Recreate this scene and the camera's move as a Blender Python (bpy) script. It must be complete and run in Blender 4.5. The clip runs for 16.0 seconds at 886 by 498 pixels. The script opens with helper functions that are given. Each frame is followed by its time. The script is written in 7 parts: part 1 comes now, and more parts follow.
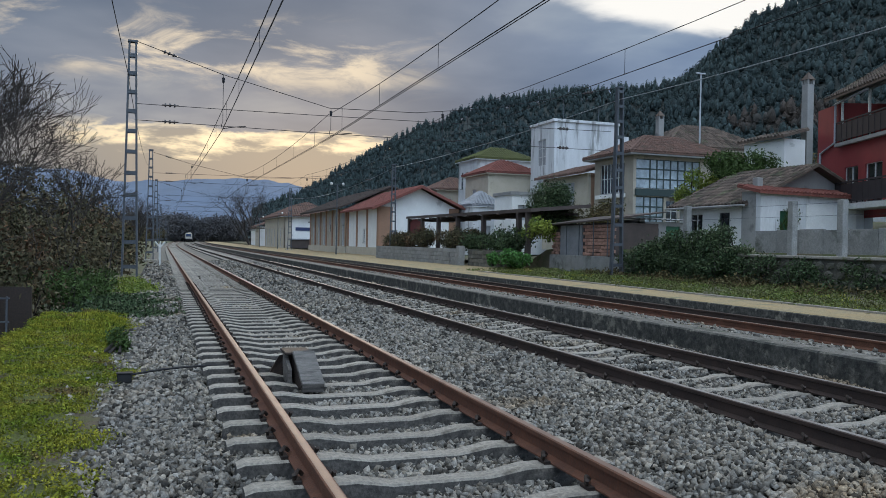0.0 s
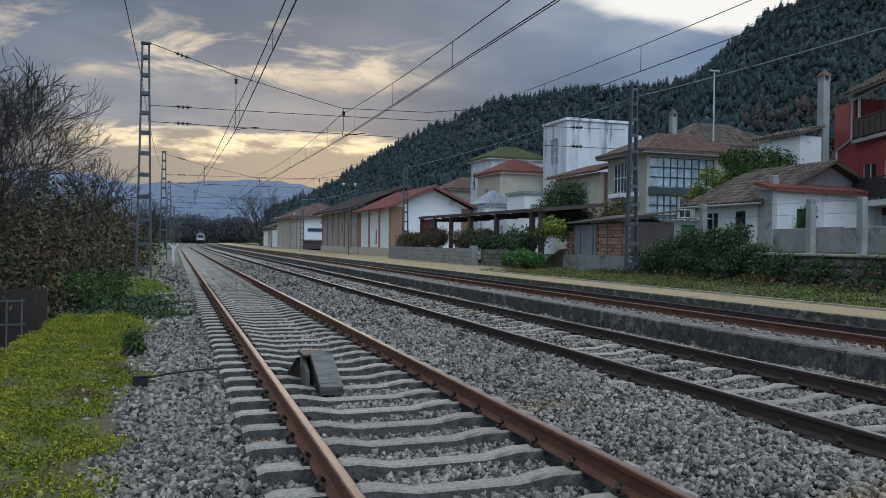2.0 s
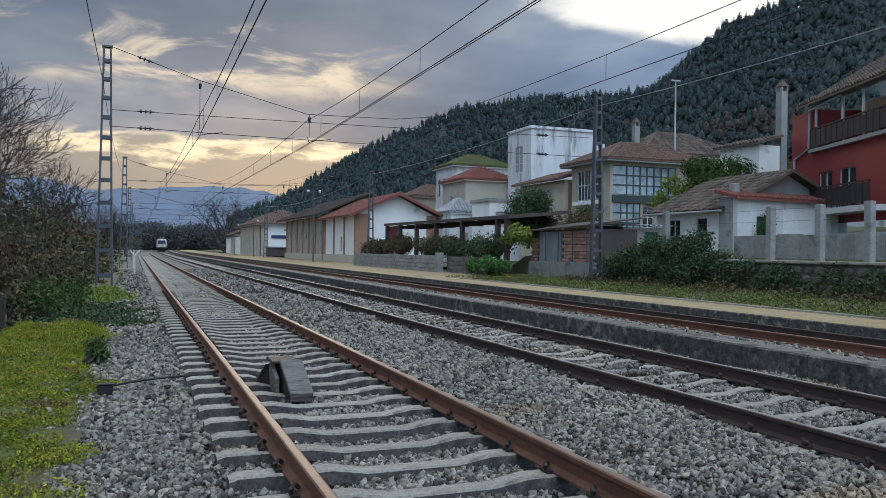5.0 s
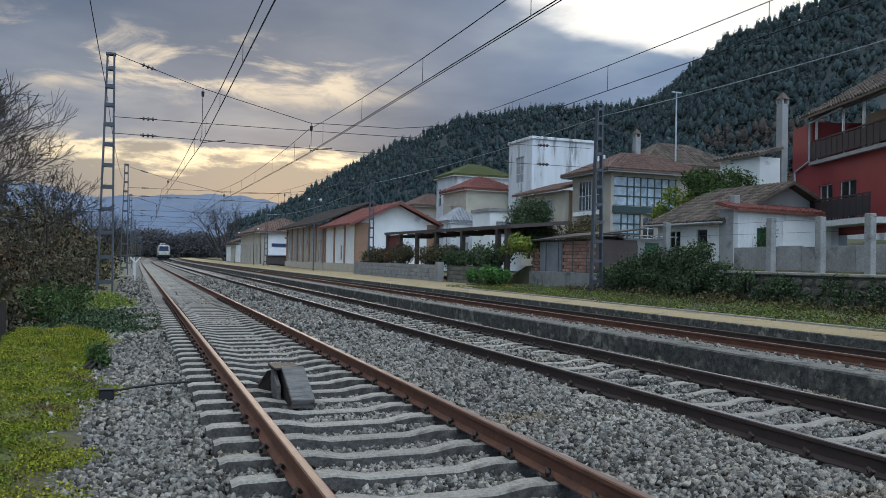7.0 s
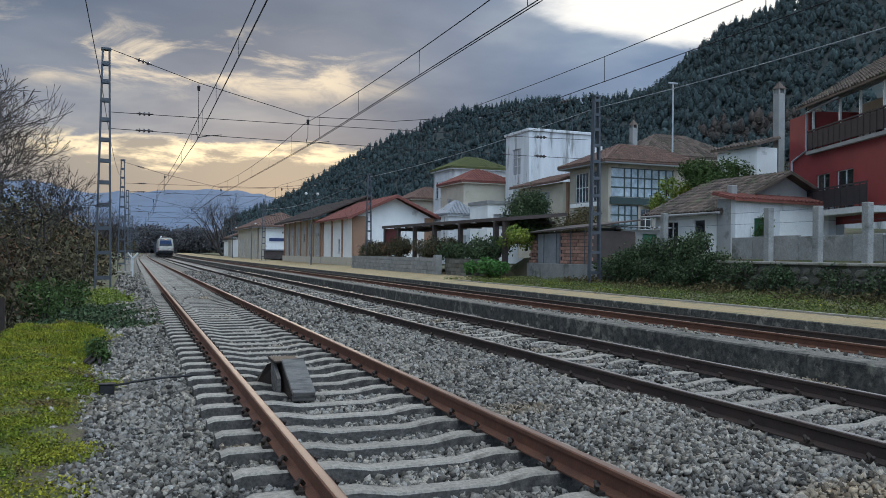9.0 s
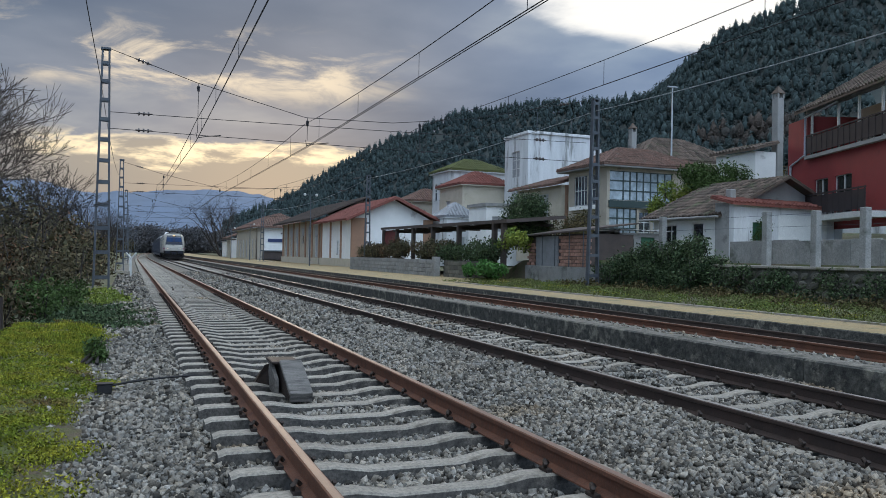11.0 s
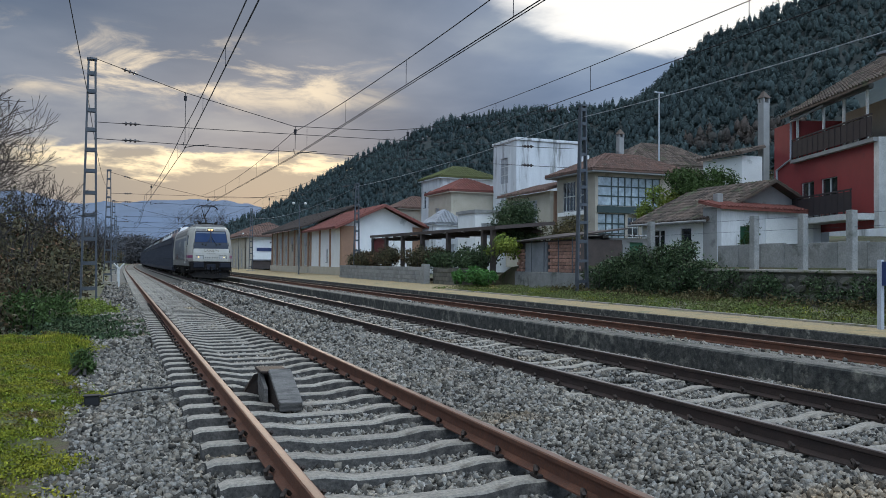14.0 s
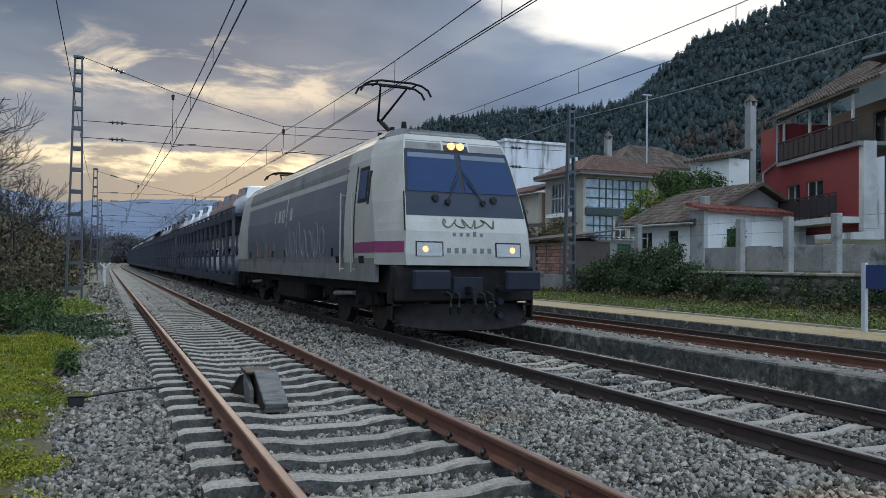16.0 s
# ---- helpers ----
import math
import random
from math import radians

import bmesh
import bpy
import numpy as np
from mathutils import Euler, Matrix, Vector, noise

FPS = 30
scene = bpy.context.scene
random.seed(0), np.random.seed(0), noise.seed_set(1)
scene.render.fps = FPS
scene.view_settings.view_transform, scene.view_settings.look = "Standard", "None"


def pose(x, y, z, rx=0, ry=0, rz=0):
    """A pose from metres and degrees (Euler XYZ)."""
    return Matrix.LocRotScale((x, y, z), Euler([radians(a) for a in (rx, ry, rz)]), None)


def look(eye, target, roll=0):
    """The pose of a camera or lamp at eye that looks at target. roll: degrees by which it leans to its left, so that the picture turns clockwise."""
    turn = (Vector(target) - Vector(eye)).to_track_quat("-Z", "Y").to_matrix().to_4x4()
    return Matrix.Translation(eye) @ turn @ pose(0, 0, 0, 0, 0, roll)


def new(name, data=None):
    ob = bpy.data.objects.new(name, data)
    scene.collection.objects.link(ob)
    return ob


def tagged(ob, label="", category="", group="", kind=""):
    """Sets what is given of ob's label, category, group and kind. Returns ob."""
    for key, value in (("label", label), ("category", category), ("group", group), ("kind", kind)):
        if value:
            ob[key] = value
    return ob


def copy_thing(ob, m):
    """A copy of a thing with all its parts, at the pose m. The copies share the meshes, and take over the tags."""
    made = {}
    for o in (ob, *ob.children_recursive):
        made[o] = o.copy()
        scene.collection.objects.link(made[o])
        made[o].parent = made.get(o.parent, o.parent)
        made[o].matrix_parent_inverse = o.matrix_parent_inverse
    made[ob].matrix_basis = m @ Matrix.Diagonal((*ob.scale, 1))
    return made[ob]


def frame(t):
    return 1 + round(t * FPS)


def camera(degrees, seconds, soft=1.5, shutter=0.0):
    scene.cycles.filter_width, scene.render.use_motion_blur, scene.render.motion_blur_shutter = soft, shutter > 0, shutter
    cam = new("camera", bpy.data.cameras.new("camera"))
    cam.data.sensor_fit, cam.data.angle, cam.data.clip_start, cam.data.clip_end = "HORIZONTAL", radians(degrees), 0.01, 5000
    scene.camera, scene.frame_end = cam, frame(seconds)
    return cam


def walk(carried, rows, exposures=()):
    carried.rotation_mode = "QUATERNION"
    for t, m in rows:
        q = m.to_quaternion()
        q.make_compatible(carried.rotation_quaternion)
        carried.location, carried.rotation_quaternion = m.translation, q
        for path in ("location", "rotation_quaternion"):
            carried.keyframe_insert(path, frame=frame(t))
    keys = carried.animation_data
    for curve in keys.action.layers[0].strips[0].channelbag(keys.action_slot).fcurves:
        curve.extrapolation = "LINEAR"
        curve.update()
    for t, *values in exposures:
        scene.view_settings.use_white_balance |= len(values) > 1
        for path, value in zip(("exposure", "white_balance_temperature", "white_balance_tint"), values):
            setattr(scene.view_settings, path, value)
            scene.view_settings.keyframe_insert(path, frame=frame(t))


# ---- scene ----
cam = camera(58.0, 16.0, soft=0.75)

# seconds, x, y, z, pitch, roll, yaw
PATH = [
    (0.0, 0.127, -0.176, 1.377, -0.405, -1.086, -19.42), (0.5, 0.123, -0.138, 1.352, -0.634, -0.792, -19.33),
    (1.0, 0.147, -0.078, 1.354, -1.044, -0.696, -19.181), (1.5, 0.148, -0.026, 1.372, -1.313, -0.631, -18.288),
    (2.0, 0.098, -0.007, 1.374, -0.415, -0.769, -18.591), (2.5, 0.05, 0.014, 1.371, 0.248, -1.181, -21.482),
    (3.0, 0.05, 0.018, 1.35, 0.113, -1.672, -21.699), (5.5, 0.022, 0.018, 1.358, 0.304, -0.652, -21.057),
    (6.0, 0.013, 0.007, 1.363, 0.869, -1.087, -20.979), (6.5, 0.036, 0.024, 1.351, 0.872, -1.112, -20.987),
    (7.0, 0.0, 0.0, 1.335, 0.833, -1.232, -21.135), (7.5, -0.016, -0.004, 1.321, 0.826, -1.101, -21.019),
    (8.0, -0.018, 0.011, 1.318, 0.311, -0.853, -21.188), (8.5, -0.026, 0.004, 1.318, 0.279, -0.834, -21.256),
    (9.0, -0.014, 0.007, 1.318, 0.345, -0.716, -21.303), (11.5, -0.018, -0.015, 1.32, 0.547, -1.213, -21.494),
    (12.0, -0.015, 0.009, 1.316, 0.662, -1.216, -21.607), (12.5, -0.014, -0.015, 1.325, 0.766, -1.182, -21.596),
    (13.0, -0.008, -0.018, 1.325, 0.92, -1.163, -21.72), (13.5, -0.002, -0.014, 1.316, 0.981, -0.954, -21.907),
    (14.0, -0.006, -0.012, 1.317, 1.01, -0.47, -22.145), (14.5, 0.002, -0.023, 1.319, 1.081, -0.435, -22.428),
    (15.0, 0.004, -0.028, 1.32, 1.049, -0.556, -22.631), (15.5, -0.001, -0.025, 1.323, 1.072, -0.628, -22.83),
    (16.0, 0.007, -0.021, 1.323, 1.083, -0.728, -22.984)]
walk(cam, [(t, pose(x, y, z, 90 + p, r, w)) for t, x, y, z, p, r, w in PATH],
     exposures=[(0.0, -0.08), (1.5, -0.2), (2.5, -0.06), (5.5, 0.02), (16.0, 0.02)])

# ---- world and sun ----
SUN_AZ, SUN_EL = 10.0, 6.0  # degrees from +Y towards +X, and above the horizon


def sky_world():
    w = bpy.data.worlds.new("evening_sky")
    scene.world = w
    w.use_nodes = True
    nt = w.node_tree
    nt.nodes.clear()
    N, L = nt.nodes.new, nt.links.new

    def math_node(op, a, b=None, c=None, clamp=False):
        n = N("ShaderNodeMath")
        n.operation, n.use_clamp = op, clamp
        for i, v in enumerate((a, b, c)):
            if v is None:
                continue
            if isinstance(v, (int, float)):
                n.inputs[i].default_value = v
            else:
                L(v, n.inputs[i])
        return n.outputs[0]

    def ramp(v, stops):
        n = N("ShaderNodeValToRGB")
        while len(n.color_ramp.elements) < len(stops):
            n.color_ramp.elements.new(0.5)
        for e, (p, c) in zip(n.color_ramp.elements, stops):
            e.position, e.color = p, (*c, 1) if len(c) == 3 else c
        L(v, n.inputs[0])
        return n.outputs[0]

    def mix(f, a, b, kind="MIX"):
        n = N("ShaderNodeMix")
        n.data_type, n.blend_type = "RGBA", kind
        for i, v in ((0, f), (6, a), (7, b)):
            if isinstance(v, (int, float)):
                n.inputs[i].default_value = v
            elif isinstance(v, tuple):
                n.inputs[i].default_value = (*v, 1)
            else:
                L(v, n.inputs[i])
        return n.outputs[2]

    sky = N("ShaderNodeTexSky")
    sky.sky_type, sky.sun_disc = "NISHITA", False
    sky.sun_elevation, sky.sun_rotation = radians(SUN_EL), radians(SUN_AZ)
    co = N("ShaderNodeTexCoord").outputs["Generated"]
    sep = N("ShaderNodeSeparateXYZ")
    L(co, sep.inputs[0])
    x, y, z = sep.outputs
    # a flat cloud deck seen from below: the direction is projected on to a plane
    zz = math_node("ADD", math_node("MAXIMUM", z, 0.0), 0.10)
    comb = N("ShaderNodeCombineXYZ")
    L(math_node("DIVIDE", x, zz), comb.inputs[0])
    L(math_node("DIVIDE", y, zz), comb.inputs[1])

    def noise_at(scale, detail, rough, off, vec=None, dist=0.0):
        mp = N("ShaderNodeMapping")
        mp.inputs["Location"].default_value = off
        L(vec or comb.outputs[0], mp.inputs[0])
        n = N("ShaderNodeTexNoise")
        n.inputs["Scale"].default_value, n.inputs["Detail"].default_value = scale, detail
        n.inputs["Roughness"].default_value, n.inputs["Distortion"].default_value = rough, dist
        L(mp.outputs[0], n.inputs["Vector"])
        return n.outputs["Fac"]

    big = noise_at(0.42, 5, 0.5, (3.1, 1.7, 0), dist=0.2)
    fine = noise_at(1.15, 7, 0.52, (0.4, 5.2, 0), dist=0.25)
    deck = math_node("ADD", math_node("MULTIPLY", big, 0.7), math_node("MULTIPLY", fine, 0.3))

    def lobe(az, el, lo, hi):
        d = Vector((math.sin(radians(az)) * math.cos(radians(el)), math.cos(radians(az)) * math.cos(radians(el)), math.sin(radians(el))))
        n = N("ShaderNodeVectorMath")
        n.operation = "DOT_PRODUCT"
        L(co, n.inputs[0])
        n.inputs[1].default_value = d
        m = N("ShaderNodeMapRange")
        m.interpolation_type = "SMOOTHSTEP"
        m.inputs[1].default_value, m.inputs[2].default_value = lo, hi
        L(n.outputs["Value"], m.inputs[0])
        return m.outputs[0]

    def smooth(v, lo, hi):
        m = N("ShaderNodeMapRange")
        m.interpolation_type = "SMOOTHSTEP"
        m.inputs[1].default_value, m.inputs[2].default_value = lo, hi
        L(v, m.inputs[0])
        return m.outputs[0]

    # grey-blue cloud, paler where it is thin
    cloud = ramp(deck, [(0.38, (0.080, 0.125, 0.208)), (0.47, (0.132, 0.178, 0.26)), (0.55, (0.205, 0.246, 0.325)), (0.64, (0.385, 0.41, 0.44))])
    # away from the sunset the cloud turns bluer
    cloud = mix(math_node("MULTIPLY", smooth(x, 0.22, 0.62), 0.75), cloud, mix(1.0, cloud, (0.86, 1.08, 1.32), "MULTIPLY"))
    # the deck is brighter overhead than low in the west
    up = smooth(z, 0.42, 0.95)
    cloud = mix(up, cloud, mix(1.0, cloud, (3.75, 3.4, 2.9), "MULTIPLY"))
    east = smooth(y, 0.35, -0.6)
    cloud = mix(east, cloud, mix(1.0, cloud, (4.1, 4.25, 4.2), "MULTIPLY"))
    # sunlit breaks round the low sun
    streak_at = N("ShaderNodeMapping")
    streak_at.inputs["Scale"].default_value = (1, 1, 3.4)
    L(co, streak_at.inputs[0])
    puff = noise_at(7.5, 8, 0.62, (1.3, 0.4, 0.6), streak_at.outputs[0], 0.5)
    streak = noise_at(9.0, 7, 0.6, (0.2, 0.7, 0.1), streak_at.outputs[0], 0.2)
    band = math_node("MULTIPLY", smooth(z, 0.165, 0.205), smooth(z, 0.275, 0.235))
    breaks = math_node("MULTIPLY", math_node("MULTIPLY", smooth(puff, 0.47, 0.68), lobe(3, 12.5, 0.955, 0.99)), band)
    cloud = mix(breaks, cloud, (0.82, 0.70, 0.54))
    # hazy light under the deck, and the bright gap at its ragged edge
    wav = math_node("ADD", z, math_node("MULTIPLY", math_node("SUBTRACT", streak, 0.5), 0.085))
    low = math_node("MULTIPLY", smooth(wav, 0.134, 0.112), lobe(8, 4, 0.92, 0.985))
    cloud = mix(low, cloud, mix(smooth(z, 0.06, 0.115), (0.235, 0.245, 0.265), (0.31, 0.295, 0.28)))
    gap = math_node("MULTIPLY", math_node("MULTIPLY", smooth(wav, 0.135, 0.125), smooth(wav, 0.103, 0.116)), lobe(5, 6.5, 0.972, 0.995))
    cloud = mix(math_node("MULTIPLY", gap, smooth(streak, 0.36, 0.52)), cloud, (1.10, 0.92, 0.62))
    # thin bright cloud over the hill
    edge = math_node("ADD", math_node("SUBTRACT", math_node("ADD", z, math_node("MULTIPLY", x, 0.36)), 0.455), math_node("MULTIPLY", math_node("SUBTRACT", fine, 0.5), 0.17))
    veil = math_node("MULTIPLY", smooth(edge, -0.006, 0.022), lobe(48, 28, 0.86, 0.93))
    cloud = mix(veil, cloud, mix(smooth(big, 0.40, 0.60), (0.80, 0.83, 0.88), (1.02, 1.0, 0.96)))
    total = mix(1.0, cloud, mix(1.0, sky.outputs[0], (0.006, 0.006, 0.006), "MULTIPLY"), "ADD")
    bg = N("ShaderNodeBackground")
    L(total, bg.inputs[0])
    bg.inputs[1].default_value = 1.0
    L(bg.outputs[0], N("ShaderNodeOutputWorld").inputs[0])


sky_world()
sun = new("sun", bpy.data.lights.new("sun", "SUN"))
sun.data.energy, sun.data.angle, sun.data.color = 0.5, radians(12), (1.0, 0.86, 0.68)
_s = Vector((math.sin(radians(SUN_AZ)), math.cos(radians(SUN_AZ)), math.tan(radians(14))))
sun.matrix_world = look((0, 0, 60), Vector((0, 0, 60)) - _s)

# ---- materials ----
MATS = {}


def mat(name, a, b=None, scale=6.0, rough=0.85, metal=0.0, bump=0.3, fine=60.0, c=None, cover=0.55, glow=None, spec=0.5, island=0.0, rand=0.0, stretch=None, coat=0.0, grain=0.26, hues=0.0):
    """A weathered surface: colour a to b in patches, spots of c, fine grain in colour and relief."""
    if name in MATS:
        return MATS[name]
    m = bpy.data.materials.new(name)
    MATS[name] = m
    m.use_nodes = True
    nt = m.node_tree
    N, L = nt.nodes.new, nt.links.new
    p = nt.nodes["Principled BSDF"]
    co = N("ShaderNodeTexCoord").outputs["Object"]
    if stretch:
        mp = N("ShaderNodeMapping")
        mp.inputs["Scale"].default_value = stretch
        L(co, mp.inputs[0])
        co = mp.outputs[0]

    def nz(s, d):
        n = N("ShaderNodeTexNoise")
        n.inputs["Scale"].default_value, n.inputs["Detail"].default_value, n.inputs["Roughness"].default_value = s, d, 0.6
        L(co, n.inputs["Vector"])
        return n.outputs["Fac"]

    def rng(v, lo, hi, o0=0.0, o1=1.0):
        n = N("ShaderNodeMapRange")
        n.inputs[1].default_value, n.inputs[2].default_value, n.inputs[3].default_value, n.inputs[4].default_value = lo, hi, o0, o1
        L(v, n.inputs[0])
        return n.outputs[0]

    def mix(f, u, v, kind="MIX"):
        n = N("ShaderNodeMix")
        n.data_type, n.blend_type = "RGBA", kind
        for i, q in ((0, f), (6, u), (7, v)):
            if isinstance(q, (int, float)):
                n.inputs[i].default_value = q
            elif isinstance(q, tuple):
                n.inputs[i].default_value = (*q, 1)
            else:
                L(q, n.inputs[i])
        return n.outputs[2]

    b = b or tuple(v * 0.8 for v in a)
    big, small = nz(scale, 5), nz(fine, 4)
    col = mix(rng(big, 0.35, 0.65), a, b)
    if c:
        col = mix(rng(nz(scale * 0.6 + 0.13, 6), cover, cover + 0.09), col, c)
    shade = rng(small, 0.3, 0.7, 1 - grain, 1 + grain)
    g = N("ShaderNodeCombineColor")
    for i in range(3):
        L(shade, g.inputs[i])
    col = mix(1.0, col, g.outputs[0], "MULTIPLY")
    if island:
        geo = N("ShaderNodeNewGeometry").outputs["Random Per Island"]
        v = rng(geo, 0.0, 1.0, 1 - island, 1 + island)
        g = N("ShaderNodeCombineColor")
        for i in range(3):
            L(v, g.inputs[i])
        col = mix(1.0, col, g.outputs[0], "MULTIPLY")
    if hues:
        fr = N("ShaderNodeMath")
        fr.operation = "FRACT"
        ml = N("ShaderNodeMath")
        ml.operation = "MULTIPLY"
        ml.inputs[1].default_value = 37.7
        L(N("ShaderNodeNewGeometry").outputs["Random Per Island"], ml.inputs[0])
        L(ml.outputs[0], fr.inputs[0])
        col = mix(1.0, col, mix(fr.outputs[0], (1 + hues, 1.0, 1 - 1.4 * hues), (1 - 0.5 * hues, 1.0, 1 + 0.6 * hues)), "MULTIPLY")
    if rand:
        v = rng(N("ShaderNodeObjectInfo").outputs["Random"], 0.0, 1.0, 1 - rand, 1 + rand)
        g = N("ShaderNodeCombineColor")
        for i in range(3):
            L(v, g.inputs[i])
        col = mix(1.0, col, g.outputs[0], "MULTIPLY")
    L(col, p.inputs["Base Color"])
    L(rng(small, 0.3, 0.7, max(0.02, rough - 0.1), min(1.0, rough + 0.1)), p.inputs["Roughness"])
    p.inputs["Metallic"].default_value = metal
    p.inputs["Specular IOR Level"].default_value = 0.12 if island and not bump else spec
    p.inputs["Coat Weight"].default_value = coat
    if bump:
        bn = N("ShaderNodeBump")
        bn.inputs["Strength"].default_value, bn.inputs["Distance"].default_value = bump, 0.02
        L(small, bn.inputs["Height"])
        L(bn.outputs[0], p.inputs["Normal"])
    if glow:
        p.inputs["Emission Color"].default_value, p.inputs["Emission Strength"].default_value = (*glow[:3], 1), glow[3]
    return m


STONE = mat("ballast_stone", (0.205, 0.188, 0.162), (0.14, 0.131, 0.117), 0.5, 0.9, bump=0.5, fine=45, c=(0.21, 0.165, 0.115), cover=0.57, island=0.85, grain=0.4, hues=0.06, spec=0.3)
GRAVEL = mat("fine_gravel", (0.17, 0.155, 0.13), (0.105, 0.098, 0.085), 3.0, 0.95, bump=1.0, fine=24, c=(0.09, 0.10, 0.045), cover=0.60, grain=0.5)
# almost black: the shade in the gaps between stones, put into the colour
GAPSHADE = mat("ballast_bed", (0.045, 0.042, 0.038), (0.028, 0.026, 0.024), 14, 0.95, bump=1.0, fine=22)
CONC = mat("sleeper_concrete", (0.32, 0.29, 0.245), (0.24, 0.215, 0.18), 5, 0.92, bump=0.4, fine=40, c=(0.15, 0.13, 0.105), cover=0.60, rand=0.16, grain=0.4)
# sleeper sides: brake dust, darkened further by shade put into the colour
DUSTSHADE = mat("dusty_shaded_concrete", (0.085, 0.078, 0.07), (0.05, 0.046, 0.042), 7, 0.95, bump=0.5, fine=40, c=(0.16, 0.145, 0.125), cover=0.60, grain=0.5)
RUST = mat("rusty_rail", (0.155, 0.066, 0.038), (0.105, 0.046, 0.029), 5, 0.75, 0.2, 0.25, 50)
RAILDARK = mat("dark_rail", (0.065, 0.042, 0.034), (0.045, 0.032, 0.027), 4, 0.7, 0.3, 0.2, 50)
SHINE = mat("worn_rail_head", (0.30, 0.28, 0.265), (0.19, 0.16, 0.145), 3, 0.55, 0.5, 0.08, 90)
BROWNTOP = mat("dull_rail_head", (0.22, 0.14, 0.105), (0.17, 0.105, 0.08), 3, 0.55, 0.35, 0.08, 90)
CLIP = mat("clip_iron", (0.028, 0.022, 0.02), (0.05, 0.034, 0.026), 30, 0.7, 0.4)
DARKCON = mat("black_stained_concrete", (0.034, 0.035, 0.032), (0.085, 0.082, 0.07), 6.0, 0.95, bump=0.8, fine=17, c=(0.17, 0.16, 0.13), cover=0.545, grain=0.6)
KERB = mat("kerb_concrete", (0.34, 0.31, 0.26), (0.25, 0.23, 0.195), 3, 0.95, bump=0.4, fine=30, c=(0.16, 0.16, 0.09), cover=0.58)
YELLOWSAND = mat("platform_sand", (0.33, 0.235, 0.11), (0.27, 0.215, 0.125), 1.3, 0.95, bump=0.4, fine=18, c=(0.17, 0.16, 0.085), cover=0.555, grain=0.35)
STEEL = mat("galvanised_steel", (0.065, 0.075, 0.09), (0.09, 0.10, 0.112), 3, 0.6, 0.25, 0.1, 60)
WIRE = mat("copper_wire", (0.035, 0.035, 0.04), None, 3, 0.5, 0.6, 0)
RUBBER = mat("black_rubber", (0.012, 0.012, 0.013), None, 6, 0.7, bump=0.05)
INSUL = mat("insulator_brown", (0.05, 0.04, 0.04), None, 8, 0.3, 0, 0)
EARTH = mat("soil_and_weeds", (0.10, 0.105, 0.05), (0.13, 0.105, 0.07), 1.2, 0.97, bump=0.8, fine=14, c=(0.055, 0.085, 0.02), cover=0.52)
GRASSM = mat("grass_blade", (0.11, 0.15, 0.018), (0.235, 0.225, 0.028), 2.2, 0.8, bump=0, island=0.6, c=(0.15, 0.105, 0.05), cover=0.575, hues=0.1)
DGRASS = mat("shade_grass", (0.10, 0.135, 0.035), (0.125, 0.12, 0.055), 0.7, 0.85, bump=0, island=0.35)
MOSS = mat("yellow_moss", (0.22, 0.20, 0.022), (0.14, 0.15, 0.025), 3, 0.95, bump=0.8, fine=30, c=(0.16, 0.12, 0.06), cover=0.6)
LEAFBR = mat("bramble_leaf", (0.095, 0.074, 0.046), (0.060, 0.064, 0.036), 0.8, 0.8, bump=0, island=0.75, c=(0.115, 0.062, 0.038), cover=0.56, hues=0.10)
# brown paled to blue-grey: haze over the far trees painted into the leaves
FARLEAF = mat("far_winter_trees", (0.105, 0.098, 0.098), (0.08, 0.082, 0.088), 0.05, 0.9, bump=0, island=0.18)
LEAFGR = mat("green_leaf", (0.045, 0.075, 0.022), (0.06, 0.095, 0.03), 1.1, 0.7, bump=0, island=0.5)
LEAFDK = mat("evergreen_leaf", (0.046, 0.074, 0.036), (0.062, 0.088, 0.044), 1.1, 0.65, bump=0, island=0.7, hues=0.08)
LEAFYE = mat("yellow_green_leaf", (0.20, 0.23, 0.04), (0.12, 0.17, 0.04), 1.1, 0.7, bump=0, island=0.4)
LEAFAU = mat("autumn_leaf", (0.10, 0.075, 0.035), (0.07, 0.065, 0.03), 1.1, 0.8, bump=0, island=0.5)
TWIG = mat("bare_twig", (0.030, 0.025, 0.022), (0.048, 0.038, 0.033), 3, 0.9, bump=0.2)
# pine green lifted towards blue, the hill's haze put into the base colour
PINE = mat("hill_pine", (0.039, 0.057, 0.060), (0.056, 0.078, 0.077), 0.02, 0.95, bump=0, fine=1.1, grain=0.45, island=0.22, spec=0.1, c=(0.052, 0.054, 0.048), cover=0.62)
HILLBARE = mat("hill_bare_wood", (0.085, 0.066, 0.056), (0.055, 0.054, 0.05), 0.05, 0.95, bump=0, island=0.16, fine=1.1, grain=0.4)
HILLM = mat("hill_soil", (0.032, 0.044, 0.043), (0.042, 0.050, 0.046), 0.03, 0.97, bump=0.5, fine=0.4)

# ---- mesh tools ----


